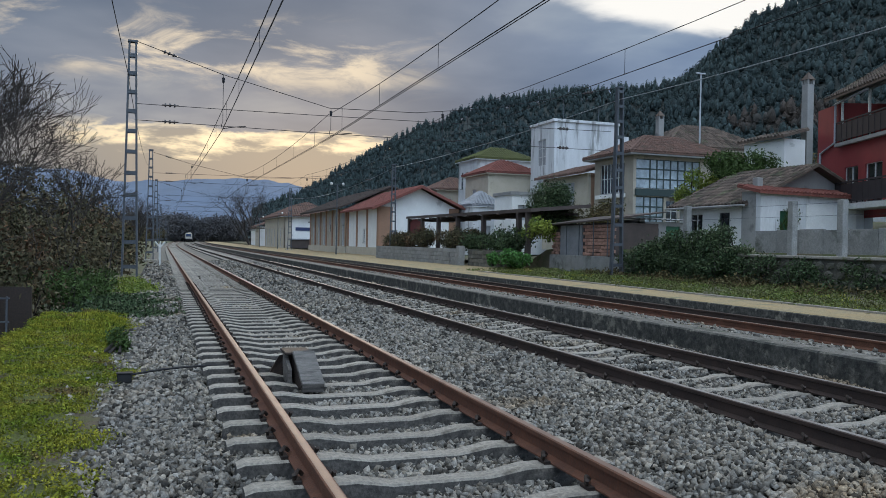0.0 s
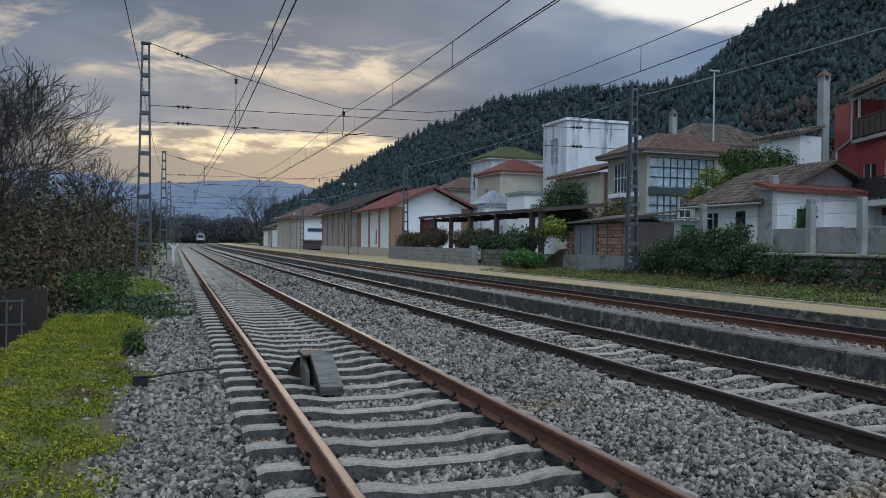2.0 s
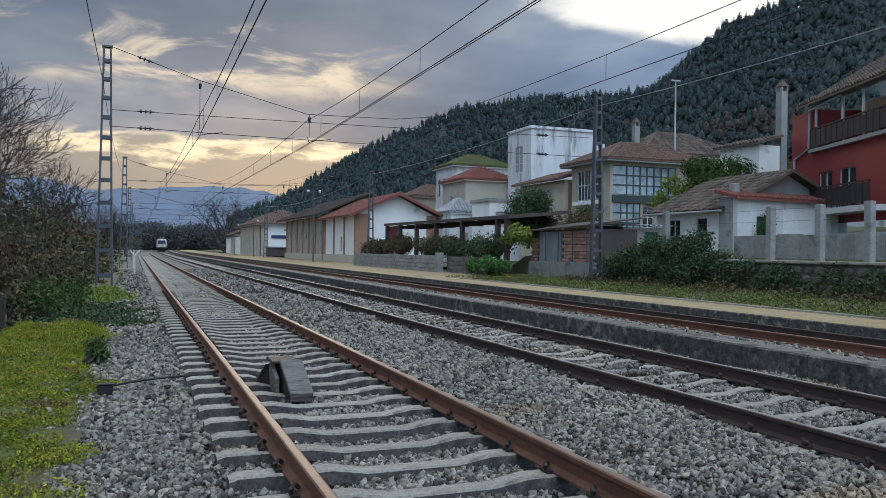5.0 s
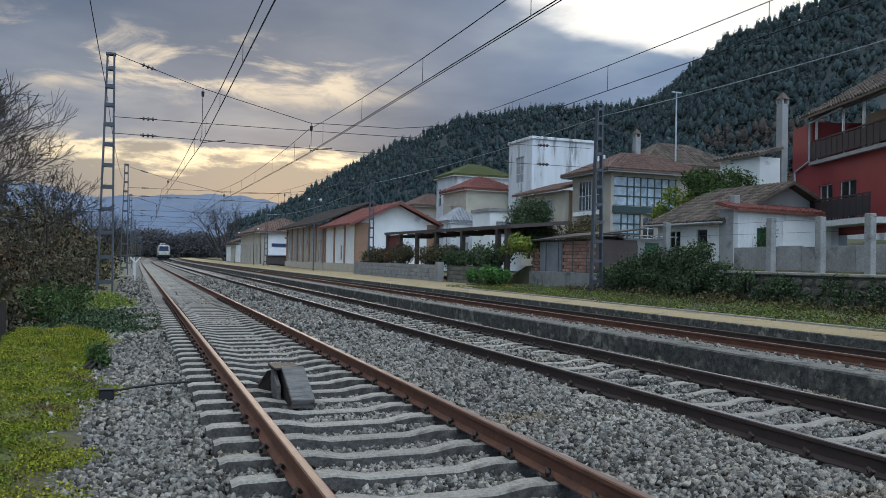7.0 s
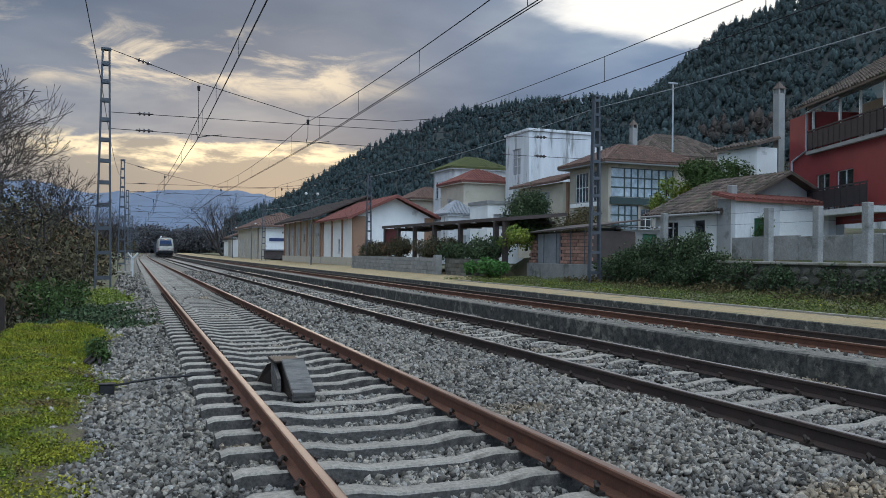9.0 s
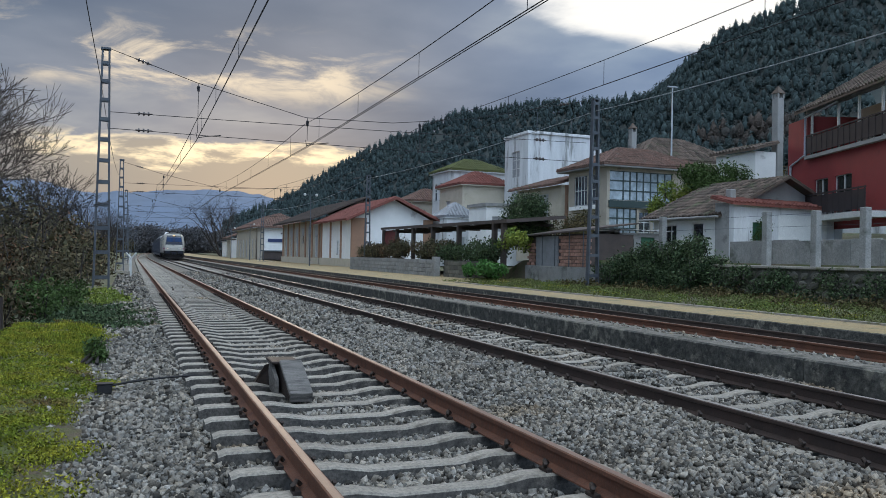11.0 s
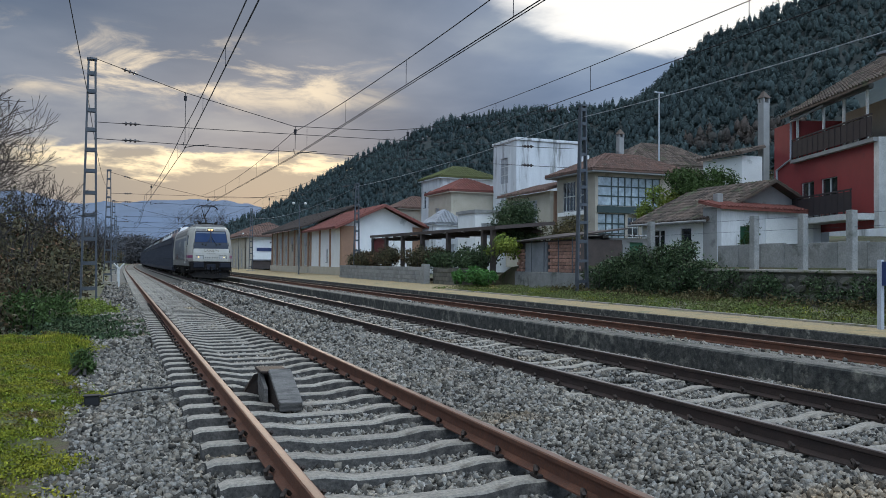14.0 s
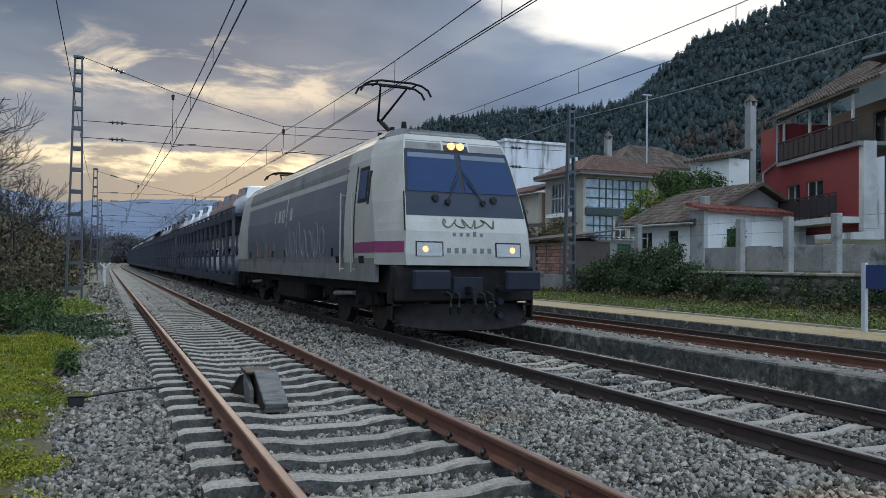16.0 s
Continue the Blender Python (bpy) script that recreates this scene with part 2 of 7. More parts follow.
class Build:
    """Gathers vertices and faces; becomes one mesh."""

    def __init__(self):
        self.v, self.f = [], []

    def add(self, v, f):
        n = len(self.v)
        self.v.extend(tuple(p) for p in v)
        self.f.extend(tuple(i + n for i in q) for q in f)
        return self

    def box(self, x0, x1, y0, y1, z0, z1, m=None, c=0.0):
        x0, x1, y0, y1, z0, z1 = min(x0, x1), max(x0, x1), min(y0, y1), max(y0, y1), min(z0, z1), max(z0, z1)
        if c:
            xs, ys, zs = ((x0, x1), (y0, y1), (z0, z1))
            v, idx = [], {}
            for i in (0, 1):
                for j in (0, 1):
                    for k in (0, 1):
                        sx, sy, sz = 1 - 2 * i, 1 - 2 * j, 1 - 2 * k
                        for ax in range(3):
                            p = [xs[i] + sx * c, ys[j] + sy * c, zs[k] + sz * c]
                            p[ax] = (xs[i], ys[j], zs[k])[ax]
                            idx[i, j, k, ax] = len(v)
                            v.append(p)
            f = []
            for ax in range(3):
                o = [a for a in range(3) if a != ax]
                for s in (0, 1):
                    q = []
                    for a, b in ((0, 0), (1, 0), (1, 1), (0, 1)):
                        key = [0, 0, 0]
                        key[ax], key[o[0]], key[o[1]] = s, a, b
                        q.append(idx[(*key, ax)])
                    f.append(q)
            for ax in range(3):
                o = [a for a in range(3) if a != ax]
                for a in (0, 1):
                    for b in (0, 1):
                        k0, k1 = [0, 0, 0], [0, 0, 0]
                        k1[ax] = 1
                        k0[o[0]] = k1[o[0]] = a
                        k0[o[1]] = k1[o[1]] = b
                        f.append([idx[(*k0, o[0])], idx[(*k0, o[1])], idx[(*k1, o[1])], idx[(*k1, o[0])]])
            for i in (0, 1):
                for j in (0, 1):
                    for k in (0, 1):
                        f.append([idx[i, j, k, 0], idx[i, j, k, 1], idx[i, j, k, 2]])
        else:
            v = [(x, y, z) for z in (z0, z1) for y in (y0, y1) for x in (x0, x1)]
            f = [(0, 2, 3, 1), (4, 5, 7, 6), (0, 1, 5, 4), (2, 6, 7, 3), (0, 4, 6, 2), (1, 3, 7, 5)]
        if m is not None:
            v = [m @ Vector(p) for p in v]
        return self.add(v, f)

    def tube(self, p, q, r0, r1=None, n=6, caps=True):
        p, q = Vector(p), Vector(q)
        r1 = r0 if r1 is None else r1
        d = q - p
        if d.length < 1e-6:
            return self
        d.normalize()
        u = d.orthogonal().normalized()
        w = d.cross(u)
        v = [c + (u * math.cos(a) + w * math.sin(a)) * r for c, r in ((p, r0), (q, r1)) for a in (2 * math.pi * i / n for i in range(n))]
        f = [(i, (i + 1) % n, n + (i + 1) % n, n + i) for i in range(n)]
        if caps:
            f += [tuple(range(n - 1, -1, -1)), tuple(range(n, 2 * n))]
        return self.add(v, f)

    def line(self, pts, r, n=4):
        """One unbroken rod through the points."""
        pts = [Vector(p) for p in pts]
        v = []
        for i, p in enumerate(pts):
            d = (pts[min(i + 1, len(pts) - 1)] - pts[max(i - 1, 0)]).normalized()
            u = d.cross(Vector((0.31, 0.17, 0.93)))
            u = u.normalized() if u.length > 0.05 else Vector((1, 0, 0))
            w = d.cross(u)
            v += [p + (u * math.cos(a) + w * math.sin(a)) * r for a in (2 * math.pi * k / n for k in range(n))]
        f = [(j * n + k, j * n + (k + 1) % n, j * n + n + (k + 1) % n, j * n + n + k) for j in range(len(pts) - 1) for k in range(n)]
        f += [tuple(range(n - 1, -1, -1)), tuple(range(len(v) - n, len(v)))]
        return self.add(v, f)

    def prism(self, poly, p0, p1, m=None):
        """A closed outline (u, w) swept: u along x, w along z, from y p0 to y p1."""
        n = len(poly)
        v = [(u, y, w) for y in (p0, p1) for u, w in poly]
        f = [(i, (i + 1) % n, n + (i + 1) % n, n + i) for i in range(n)] + [tuple(range(n - 1, -1, -1)), tuple(range(n, 2 * n))]
        if m is not None:
            v = [m @ Vector(p) for p in v]
        return self.add(v, f)

    def slab(self, pts, th):
        """A sheet through four or more points, th thick downwards along z."""
        n = len(pts)
        v = [tuple(p) for p in pts] + [(p[0], p[1], p[2] - th) for p in pts]
        f = [tuple(range(n)), tuple(range(2 * n - 1, n - 1, -1))] + [(i, n + i, n + (i + 1) % n, (i + 1) % n) for i in range(n)]
        return self.add(v, f)

    def mesh(self, name, smooth=False):
        me = bpy.data.meshes.new(name)
        me.from_pydata([tuple(p) for p in self.v], [], self.f)
        bm = bmesh.new()
        bm.from_mesh(me)
        bmesh.ops.recalc_face_normals(bm, faces=bm.faces)
        bm.to_mesh(me)
        bm.free()
        if smooth:
            for p in me.polygons:
                p.use_smooth = True
        return me


def part(name, b, material, parent=None, label="", smooth=False):
    me = b if isinstance(b, bpy.types.Mesh) else b.mesh(name, smooth)
    if not me.materials:
        me.materials.append(material)
    ob = new(name, me)
    ob.parent = parent
    if label:
        ob["label"] = label
    return ob


def thing(name, label, category, group="", kind="", at=None):
    ob = new(name)
    ob.empty_display_size = 0.1
    if at is not None:
        ob.matrix_world = at
    return tagged(ob, label, category, group, kind)


def solo(name, b, material, label, category, group="", kind="", smooth=False):
    return tagged(part(name, b, material, None, "", smooth), label, category, group, kind)


def fast_mesh(name, v, f):
    """A mesh from arrays: v (n, 3), f (m, k) with k corners each."""
    me = bpy.data.meshes.new(name)
    v, f = np.asarray(v, np.float32), np.asarray(f, np.int32)
    me.vertices.add(len(v))
    me.vertices.foreach_set("co", v.ravel())
    k = f.shape[1]
    me.loops.add(f.size)
    me.loops.foreach_set("vertex_index", f.ravel())
    me.polygons.add(len(f))
    me.polygons.foreach_set("loop_start", np.arange(0, f.size, k, dtype=np.int32))
    me.update(calc_edges=True)
    me.validate()
    return me


def bend(y):
    """How far the line has curved to the right at y."""
    return 7.5e-5 * max(0.0, y - 100.0) ** 2


T1, T2, T3 = 1.93, 5.995, 11.43

# ---- ground ----


def step(e0, e1, x):
    t = min(1.0, max(0.0, (x - e0) / (e1 - e0)))
    return t * t * (3 - 2 * t)


def ground_z(x, y):
    """Height of the land: the line's bed, the verge, and the village terrace that climbs to the hill."""
    xb = x - bend(y)
    if xb < -1.9:
        low = -0.35 - 1.7 * step(-1.9, -2.4, xb) * step(24, 17, y)
        return low + 0.25 * step(18, 30, y) * step(-1.9, -5, xb)
    z = -0.40
    if xb > 14.8:
        z = -0.06 + 0.12 * step(15, 20, xb)
    near = step(44, 39, y)
    rise = 1.2 * step(20.1, 20.4, xb) * near
    rise += (0.11 * max(0.0, xb - 24)) * (0.35 + 0.65 * near) if xb > 24 else 0.0
    return z + min(rise, 14.0)


def build_ground():
    xs = [-3000, -1200, -500, -200, -100, -50, -25, -12, -8, -5, -3.5, -2.6, -2.3, -2.1, -1.9, -1.5, 0, 2, 4, 8, 12, 14.7, 14.9, 16, 18, 20.05, 20.45, 22, 24, 28, 32, 38, 45, 55, 70, 90, 130, 200, 400, 900, 3000]
    ys = [-3000, -800, -200, -60, -20, -5, 0, 4, 8, 12, 15, 17, 19, 22, 26, 30, 34, 38, 40, 42, 45, 50, 60, 75, 90, 110, 140, 170, 200, 240, 290, 350, 450, 700, 1400, 3000]
    v = [(x + (bend(y) if abs(x) < 300 and y < 500 else 0), y, ground_z(x + bend(y), y) if abs(x) < 300 and y < 500 else (-0.4 if x < 14 else 6.0)) for y in ys for x in xs]
    n = len(xs)
    f = [(j * n + i, j * n + i + 1, (j + 1) * n + i + 1, (j + 1) * n + i) for j in range(len(ys) - 1) for i in range(n - 1)]
    b = Build().add(v, f)
    solo("ground", b, EARTH, "weedy brown soil ground along the railway line", "ground", kind="structure")


build_ground()


def sweep(profile, ys):
    """An outline (x, z) carried along the line at the distances ys."""
    b = Build()
    n = len(profile)
    for y in ys:
        b.v.extend((x + bend(y), y, z) for x, z in profile)
    for j in range(len(ys) - 1):
        for i in range(n - 1):
            a = j * n + i
            b.f.append((a, a + 1, a + n + 1, a + n))
    return b


def long_ys(y0, y1):
    out, y = [y0], y0
    while y < y1:
        y += 4.0 if y < 60 else 10.0
        out.append(min(y, y1))
    return out


# ballast bed, one sheet with a shoulder
BED_LINE = [(-0.9, -0.42), (-0.45, -0.34), (0.4, -0.335), (0.7, -0.375), (3.2, -0.375), (3.6, -0.29), (4.4, -0.265), (4.7, -0.31), (7.3, -0.31), (7.6, -0.33), (8.25, -0.32)]
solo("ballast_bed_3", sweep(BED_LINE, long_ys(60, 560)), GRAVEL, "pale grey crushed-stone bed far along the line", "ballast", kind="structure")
# near stretch of the bed carries the painted gap shade below the stones
solo("ballast_bed", sweep(BED_LINE, long_ys(-6, 60)), GAPSHADE, "near-black bed under the track stones, shade of their gaps painted in", "ballast", kind="structure")
bed3 = sweep([(8.55, -0.05), (10.2, -0.14), (10.5, -0.16), (12.4, -0.26), (13.15, -0.27)], long_ys(-6, 560))
solo("ballast_bed_2", bed3, GRAVEL, "grey gravel bed of the track beside the platform", "ballast", kind="structure")


def stones(x0, x1, y0, y1, n, size, zf, seed, skip=None):
    """Loose angular stones, each a bent block."""
    r = np.random.RandomState(seed)
    px, py = r.uniform(x0, x1, n), r.uniform(y0, y1, n)
    if skip is not None:
        keep = ~skip(px, py)
        px, py = px[keep], py[keep]
    n = len(px)
    cube = np.array([(i, j, k) for k in (-1, 1) for j in (-1, 1) for i in (-1, 1)], float) * 0.5
    v = np.repeat(cube[None], n, 0) * (1 + r.uniform(-0.5, 0.28, (n, 8, 1))) + r.uniform(-0.12, 0.12, (n, 8, 3))
    v *= size * r.uniform(0.55, 1.35, (n, 1, 1)) * r.uniform(0.6, 1.25, (n, 1, 3))
    q = r.normal(size=(n, 4))
    q /= np.linalg.norm(q, axis=1, keepdims=True)
    w, x, y, z = q.T
    rot = np.stack([1 - 2 * (y * y + z * z), 2 * (x * y - z * w), 2 * (x * z + y * w), 2 * (x * y + z * w), 1 - 2 * (x * x + z * z), 2 * (y * z - x * w), 2 * (x * z - y * w), 2 * (y * z + x * w), 1 - 2 * (x * x + y * y)], 1).reshape(n, 3, 3)
    v = np.einsum("nij,nkj->nki", rot, v)
    pz = zf(px, py) + r.uniform(-1.0, 0.55, n) * size
    v += np.stack([px, py, pz], 1)[:, None, :]
    f = np.array([(0, 2, 3, 1), (4, 5, 7, 6), (0, 1, 5, 4), (2, 6, 7, 3), (0, 4, 6, 2), (1, 3, 7, 5)])
    f = (f[None] + 8 * np.arange(n)[:, None, None]).reshape(-1, 4)
    return v.reshape(-1, 3), f


PITCH_Y = 0.61
SLEEPER_Y0 = 1.24


def bed_z(x, y):
    z = np.interp(x, [-0.9, -0.45, 0.4, 0.7, 3.2, 3.6, 4.4, 4.95, 5.2, 6.8, 7.1, 7.6, 8.25], [-0.40, -0.32, -0.275, -0.283, -0.283, -0.235, -0.195, -0.185, -0.235, -0.235, -0.19, -0.25, -0.30])
    bumps = 0.018 * np.sin(x * 3.1 + 1.3 * np.sin(y * 1.7)) + 0.015 * np.sin(y * 2.3 + x)
    low = ((x > 1.0) & (x < 2.9)) * 0.02 * np.sin(y * 0.9 + 2)
    return z + bumps + low


def on_sleeper(x, y):
    ph = np.abs(((y - SLEEPER_Y0) / PITCH_Y + 0.5) % 1.0 - 0.5) * PITCH_Y
    s1 = (x > T1 - 1.33) & (x < T1 + 1.33) & (ph < 0.115)
    s2 = (x > T2 - 1.0) & (x < T2 + 1.0) & (ph < 0.13)
    r1 = np.minimum(np.abs(x - T1 + 0.87), np.abs(x - T1 - 0.87)) < 0.08
    r2 = np.minimum(np.abs(x - T2 + 0.87), np.abs(x - T2 - 0.87)) < 0.08
    return s1 | s2 | r1 | r2


SV, SF = [], []
for args in ((-0.55, 8.25, -6.0, 2.6, 16000, 0.075, 10), (-0.55, 8.25, 2.6, 8.0, 92000, 0.036, 11), (-0.55, 8.25, 8.0, 15.0, 66000, 0.043, 12), (-0.7, 8.25, 15.0, 28.0, 36000, 0.058, 13), (-0.7, 8.25, 28.0, 60.0, 24000, 0.072, 14)):
    a, f = stones(*args[:4], args[4], args[5], bed_z, args[6], on_sleeper)
    SF.append(f + sum(len(q) for q in SV))
    SV.append(a)
a, f = stones(8.65, 10.4, 4, 40, 5000, 0.05, lambda x, y: -0.05 - (x - 8.6) * 0.06, 15)
SF.append(f + sum(len(q) for q in SV))
SV.append(a)
solo("ballast_stones", fast_mesh("ballast_stones", np.concatenate(SV), np.concatenate(SF)), STONE, "loose grey angular crushed stone between the sleepers", "gravel", kind="stuff")

# ---- tracks ----
RAIL = [(-0.07, -0.159), (-0.07, -0.148), (-0.012, -0.125), (-0.009, -0.045), (-0.035, -0.033), (-0.036, -0.006), (-0.026, 0.0)]
RAIL = RAIL + [(-x, z) for x, z in reversed(RAIL)]


def rail(parent, x, dz, side, top, name, label):
    ys = long_ys(-6, 560)
    b = sweep([(x + u, w + dz) for u, w in RAIL], ys)
    ob = part(name, b, side, parent, label)
    part("running_surface", sweep([(x - 0.0265, dz + 0.0008), (x - 0.016, dz + 0.0022), (x + 0.016, dz + 0.0022), (x + 0.0265, dz + 0.0008)], ys), top, ob)
    return ob


def sleeper_mesh(h, name):
    """A concrete sleeper: tapered sides, thick rail seats, a slimmer waist."""
    b = Build()
    st = [(-1.3, -0.01, 0.085), (-1.24, 0.012, 0.095), (-0.6, 0.012, 0.095), (-0.35, -0.03, 0.085), (0.35, -0.03, 0.085), (0.6, 0.012, 0.095), (1.24, 0.012, 0.095), (1.3, -0.01, 0.085)]
    for x, dz, w in st:
        b.v += [(x, -w - 0.012, -h), (x, -w + 0.006, dz - 0.014), (x, -w + 0.02, dz), (x, w - 0.02, dz), (x, w - 0.006, dz - 0.014), (x, w + 0.012, -h)]
    for j in range(len(st) - 1):
        for i in range(5):
            p = j * 6 + i
            b.f.append((p, p + 1, p + 7, p + 6))
    b.f += [tuple(range(5, -1, -1)), tuple(range(len(st) * 6 - 6, len(st) * 6))]
    me = b.mesh(name)
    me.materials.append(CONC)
    me.materials.append(DUSTSHADE)
    # upright faces get the dark concrete, dust plus painted shade of the gaps
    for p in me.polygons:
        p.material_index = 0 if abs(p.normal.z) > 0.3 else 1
    return me


def clip_mesh():
    """Spring clip on its pad: a bent rod over a shoulder block."""
    b = Build()
    b.box(-0.10, 0.10, -0.065, 0.065, -0.008, 0.0)
    for s in (-1, 1):
        b.box(s * 0.075, s * 0.125, -0.055, 0.055, -0.004, 0.022, c=0.004)
        pts = [(s * (0.06 + 0.07 * math.sin(a * 0.5)), 0.05 * math.cos(a), 0.034 + 0.032 * abs(math.sin(a * 1.5))) for a in (math.pi * i / 6 for i in range(7))]
        b.line(pts, 0.016, 5)
    return b.mesh("rail_clip")


def build_track(name, tx, h, dz, side, top, label, far, clips):
    t = thing(name, label, "railway track", group="railway tracks")
    for s in (-1, 1):
        rail(t, tx + 0.87 * s, dz, side, top, "rail", "")
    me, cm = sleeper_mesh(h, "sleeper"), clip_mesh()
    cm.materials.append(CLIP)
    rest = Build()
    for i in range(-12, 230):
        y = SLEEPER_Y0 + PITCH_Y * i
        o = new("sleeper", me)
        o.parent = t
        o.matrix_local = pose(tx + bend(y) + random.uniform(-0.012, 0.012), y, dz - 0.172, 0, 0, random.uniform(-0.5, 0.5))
        if i < clips:
            for s in (-1, 1):
                c = new("rail_clip", cm)
                c.parent = o
                c.matrix_local = pose(0.87 * s, 0, 0.014)
    for i in range(230, 640):
        y = SLEEPER_Y0 + PITCH_Y * i
        rest.box(tx + bend(y) - 1.3, tx + bend(y) + 1.3, y - 0.12, y + 0.12, dz - 0.3, dz - 0.165)
    tagged(part("sleeper_run", rest, CONC, t), kind="stuff")
    return t


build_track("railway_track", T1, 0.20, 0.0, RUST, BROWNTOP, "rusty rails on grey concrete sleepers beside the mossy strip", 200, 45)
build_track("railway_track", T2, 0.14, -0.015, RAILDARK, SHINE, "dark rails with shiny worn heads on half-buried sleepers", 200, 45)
t3 = thing("railway_track", "rusty siding rails beside the low platform", "railway track", group="railway tracks")
rail(t3, 10.56, 0.0, RUST, BROWNTOP, "rail", "")
rail(t3, 12.30, -0.09, RAILDARK, RAILDARK, "rail", "")
for i in range(120):
    y = SLEEPER_Y0 + PITCH_Y * i
    b = Build() if i == 0 else b
    if i == 0:
        b.box(-1.3, 1.3, -0.12, 0.12, -0.12, 0.0, c=0.01)
        m3 = b.mesh("sleeper")
        m3.materials.append(CONC)
    o = new("sleeper", m3)
    o.parent, o.matrix_local = t3, pose(T3, y, -0.225)

# low wall between the tracks, in cast lengths
lw = thing("low_wall", "black-stained concrete kerb wall between two tracks", "wall", kind="structure")
for i in range(60):
    y0, y1 = -4 + i * 6.0, -4 + i * 6.0 + 5.985
    g = random.uniform(-0.006, 0.006)
    b = Build()
    prof = [(8.22 + g, -0.45), (8.20 + g, 0.045), (8.225 + g, 0.065), (8.62, 0.06), (8.64, -0.2)]
    b.v = [(x + bend(y), y, z) for y in (y0, y1) for x, z in prof]
    n = len(prof)
    b.f = [(k, (k + 1) % n, n + (k + 1) % n, n + k) for k in range(n)] + [tuple(range(n)), tuple(range(n, 2 * n))]
    part("wall_length", b, DARKCON, lw)
top = sweep([(8.24, 0.068), (8.42, 0.075), (8.60, 0.066)], long_ys(-4, 340))
part("gritty_top", top, mat("gritty_wall_top", (0.17, 0.155, 0.13), (0.11, 0.10, 0.085), 5, 0.95, bump=0.6, fine=22, c=(0.06, 0.06, 0.045), cover=0.55, grain=0.5), lw, "gravel-strewn worn concrete top")

# platform
pl = thing("platform", "low platform with black-stained edge and yellowish sandy top", "platform", kind="structure")
part("edge_wall", sweep([(13.16, -0.5), (13.15, -0.01), (13.17, 0.01)], long_ys(-6, 420)), DARKCON, pl, "black-stained concrete edge wall")
part("surface", sweep([(13.17, 0.012), (13.32, 0.03), (13.9, 0.035), (14.75, 0.03), (14.80, -0.2)], long_ys(-6, 420)), YELLOWSAND, pl, "yellowish sandy worn surface")
part("back_kerb", sweep([(14.74, 0.03), (14.74, 0.075), (14.86, 0.075), (14.86, -0.1)], long_ys(-6, 36)), KERB, pl, "thin mossy back kerb")
part("wide_surface", sweep([(14.74, 0.034), (17.2, 0.05), (20.2, 0.06), (26, 0.06)], long_ys(36, 420)), YELLOWSAND, pl, "sandy paving before the sheds")

# ---- distance ----
RIDGE = [(60, 660, 16), (100, 612, 35), (136, 564, 57), (163, 515, 76), (190, 462, 86), (219, 427, 88), (241, 386, 83), (255, 358, 82), (254, 335, 86), (254, 320, 95), (259, 298, 103), (265, 265, 107), (270, 225, 114), (272, 170, 122), (270, 90, 130), (262, 10, 128), (250, -80, 118)]


def ridge_at(s):
    i = min(int(s), len(RIDGE) - 2)
    t = s - i
    return Vector(RIDGE[i]).lerp(Vector(RIDGE[i + 1]), t)


def hill_point(s, u):
    """s along the ridge, u from the foot (0) over the ridge (1) down the far side (1.4)."""
    r = ridge_at(s)
    foot = Vector((r.x * 0.30 + 18, r.y * 0.52 + 30, 5.0 - 3.0 * step(60, 300, r.y)))
    p = foot.lerp(r, u) if u <= 1 else r + (r - foot) * (u - 1)
    if u <= 1:
        p.z = foot.z + (r.z - foot.z) * (0.55 * u + 0.45 * u * u)
    else:
        p.z = r.z * (1 - 2.0 * (u - 1) ** 1.5)
    p.z += (4.0 * noise.noise(p / 60.0) + 1.5 * noise.noise(p / 17.0)) * min(1.0, u * 4)
    return p


def crowns(P, D, each, r):
    """Ragged sprays heaped round each crown (width, taper, height)."""
    P, D = np.repeat(P, each, 0), np.repeat(D, each, 0)
    n = len(P)
    lift, turn = r.uniform(0, 1, n) ** 1.15, r.uniform(0, 2 * math.pi, n)
    rad = D[:, 0] * (1.02 - lift) ** D[:, 1] * r.uniform(0.75, 1.08, n)
    out = np.stack([np.cos(turn), np.sin(turn), 0.35 + 0.9 * lift], 1)
    c = P + np.stack([out[:, 0] * rad, out[:, 1] * rad, lift * D[:, 2]], 1)
    out = out + r.normal(size=(n, 3)) * 0.14
    out /= np.linalg.norm(out, axis=1, keepdims=True)
    b = np.cross(out, r.normal(size=(n, 3)))
    b /= np.linalg.norm(b, axis=1, keepdims=True)
    a = np.cross(b, out)
    s = D[:, :1] * r.uniform(0.14, 0.32, (n, 1))
    return np.stack([c - a * s, c + b * s * 0.8, c + a * s], 1).reshape(-1, 3), np.arange(3 * n).reshape(-1, 3)


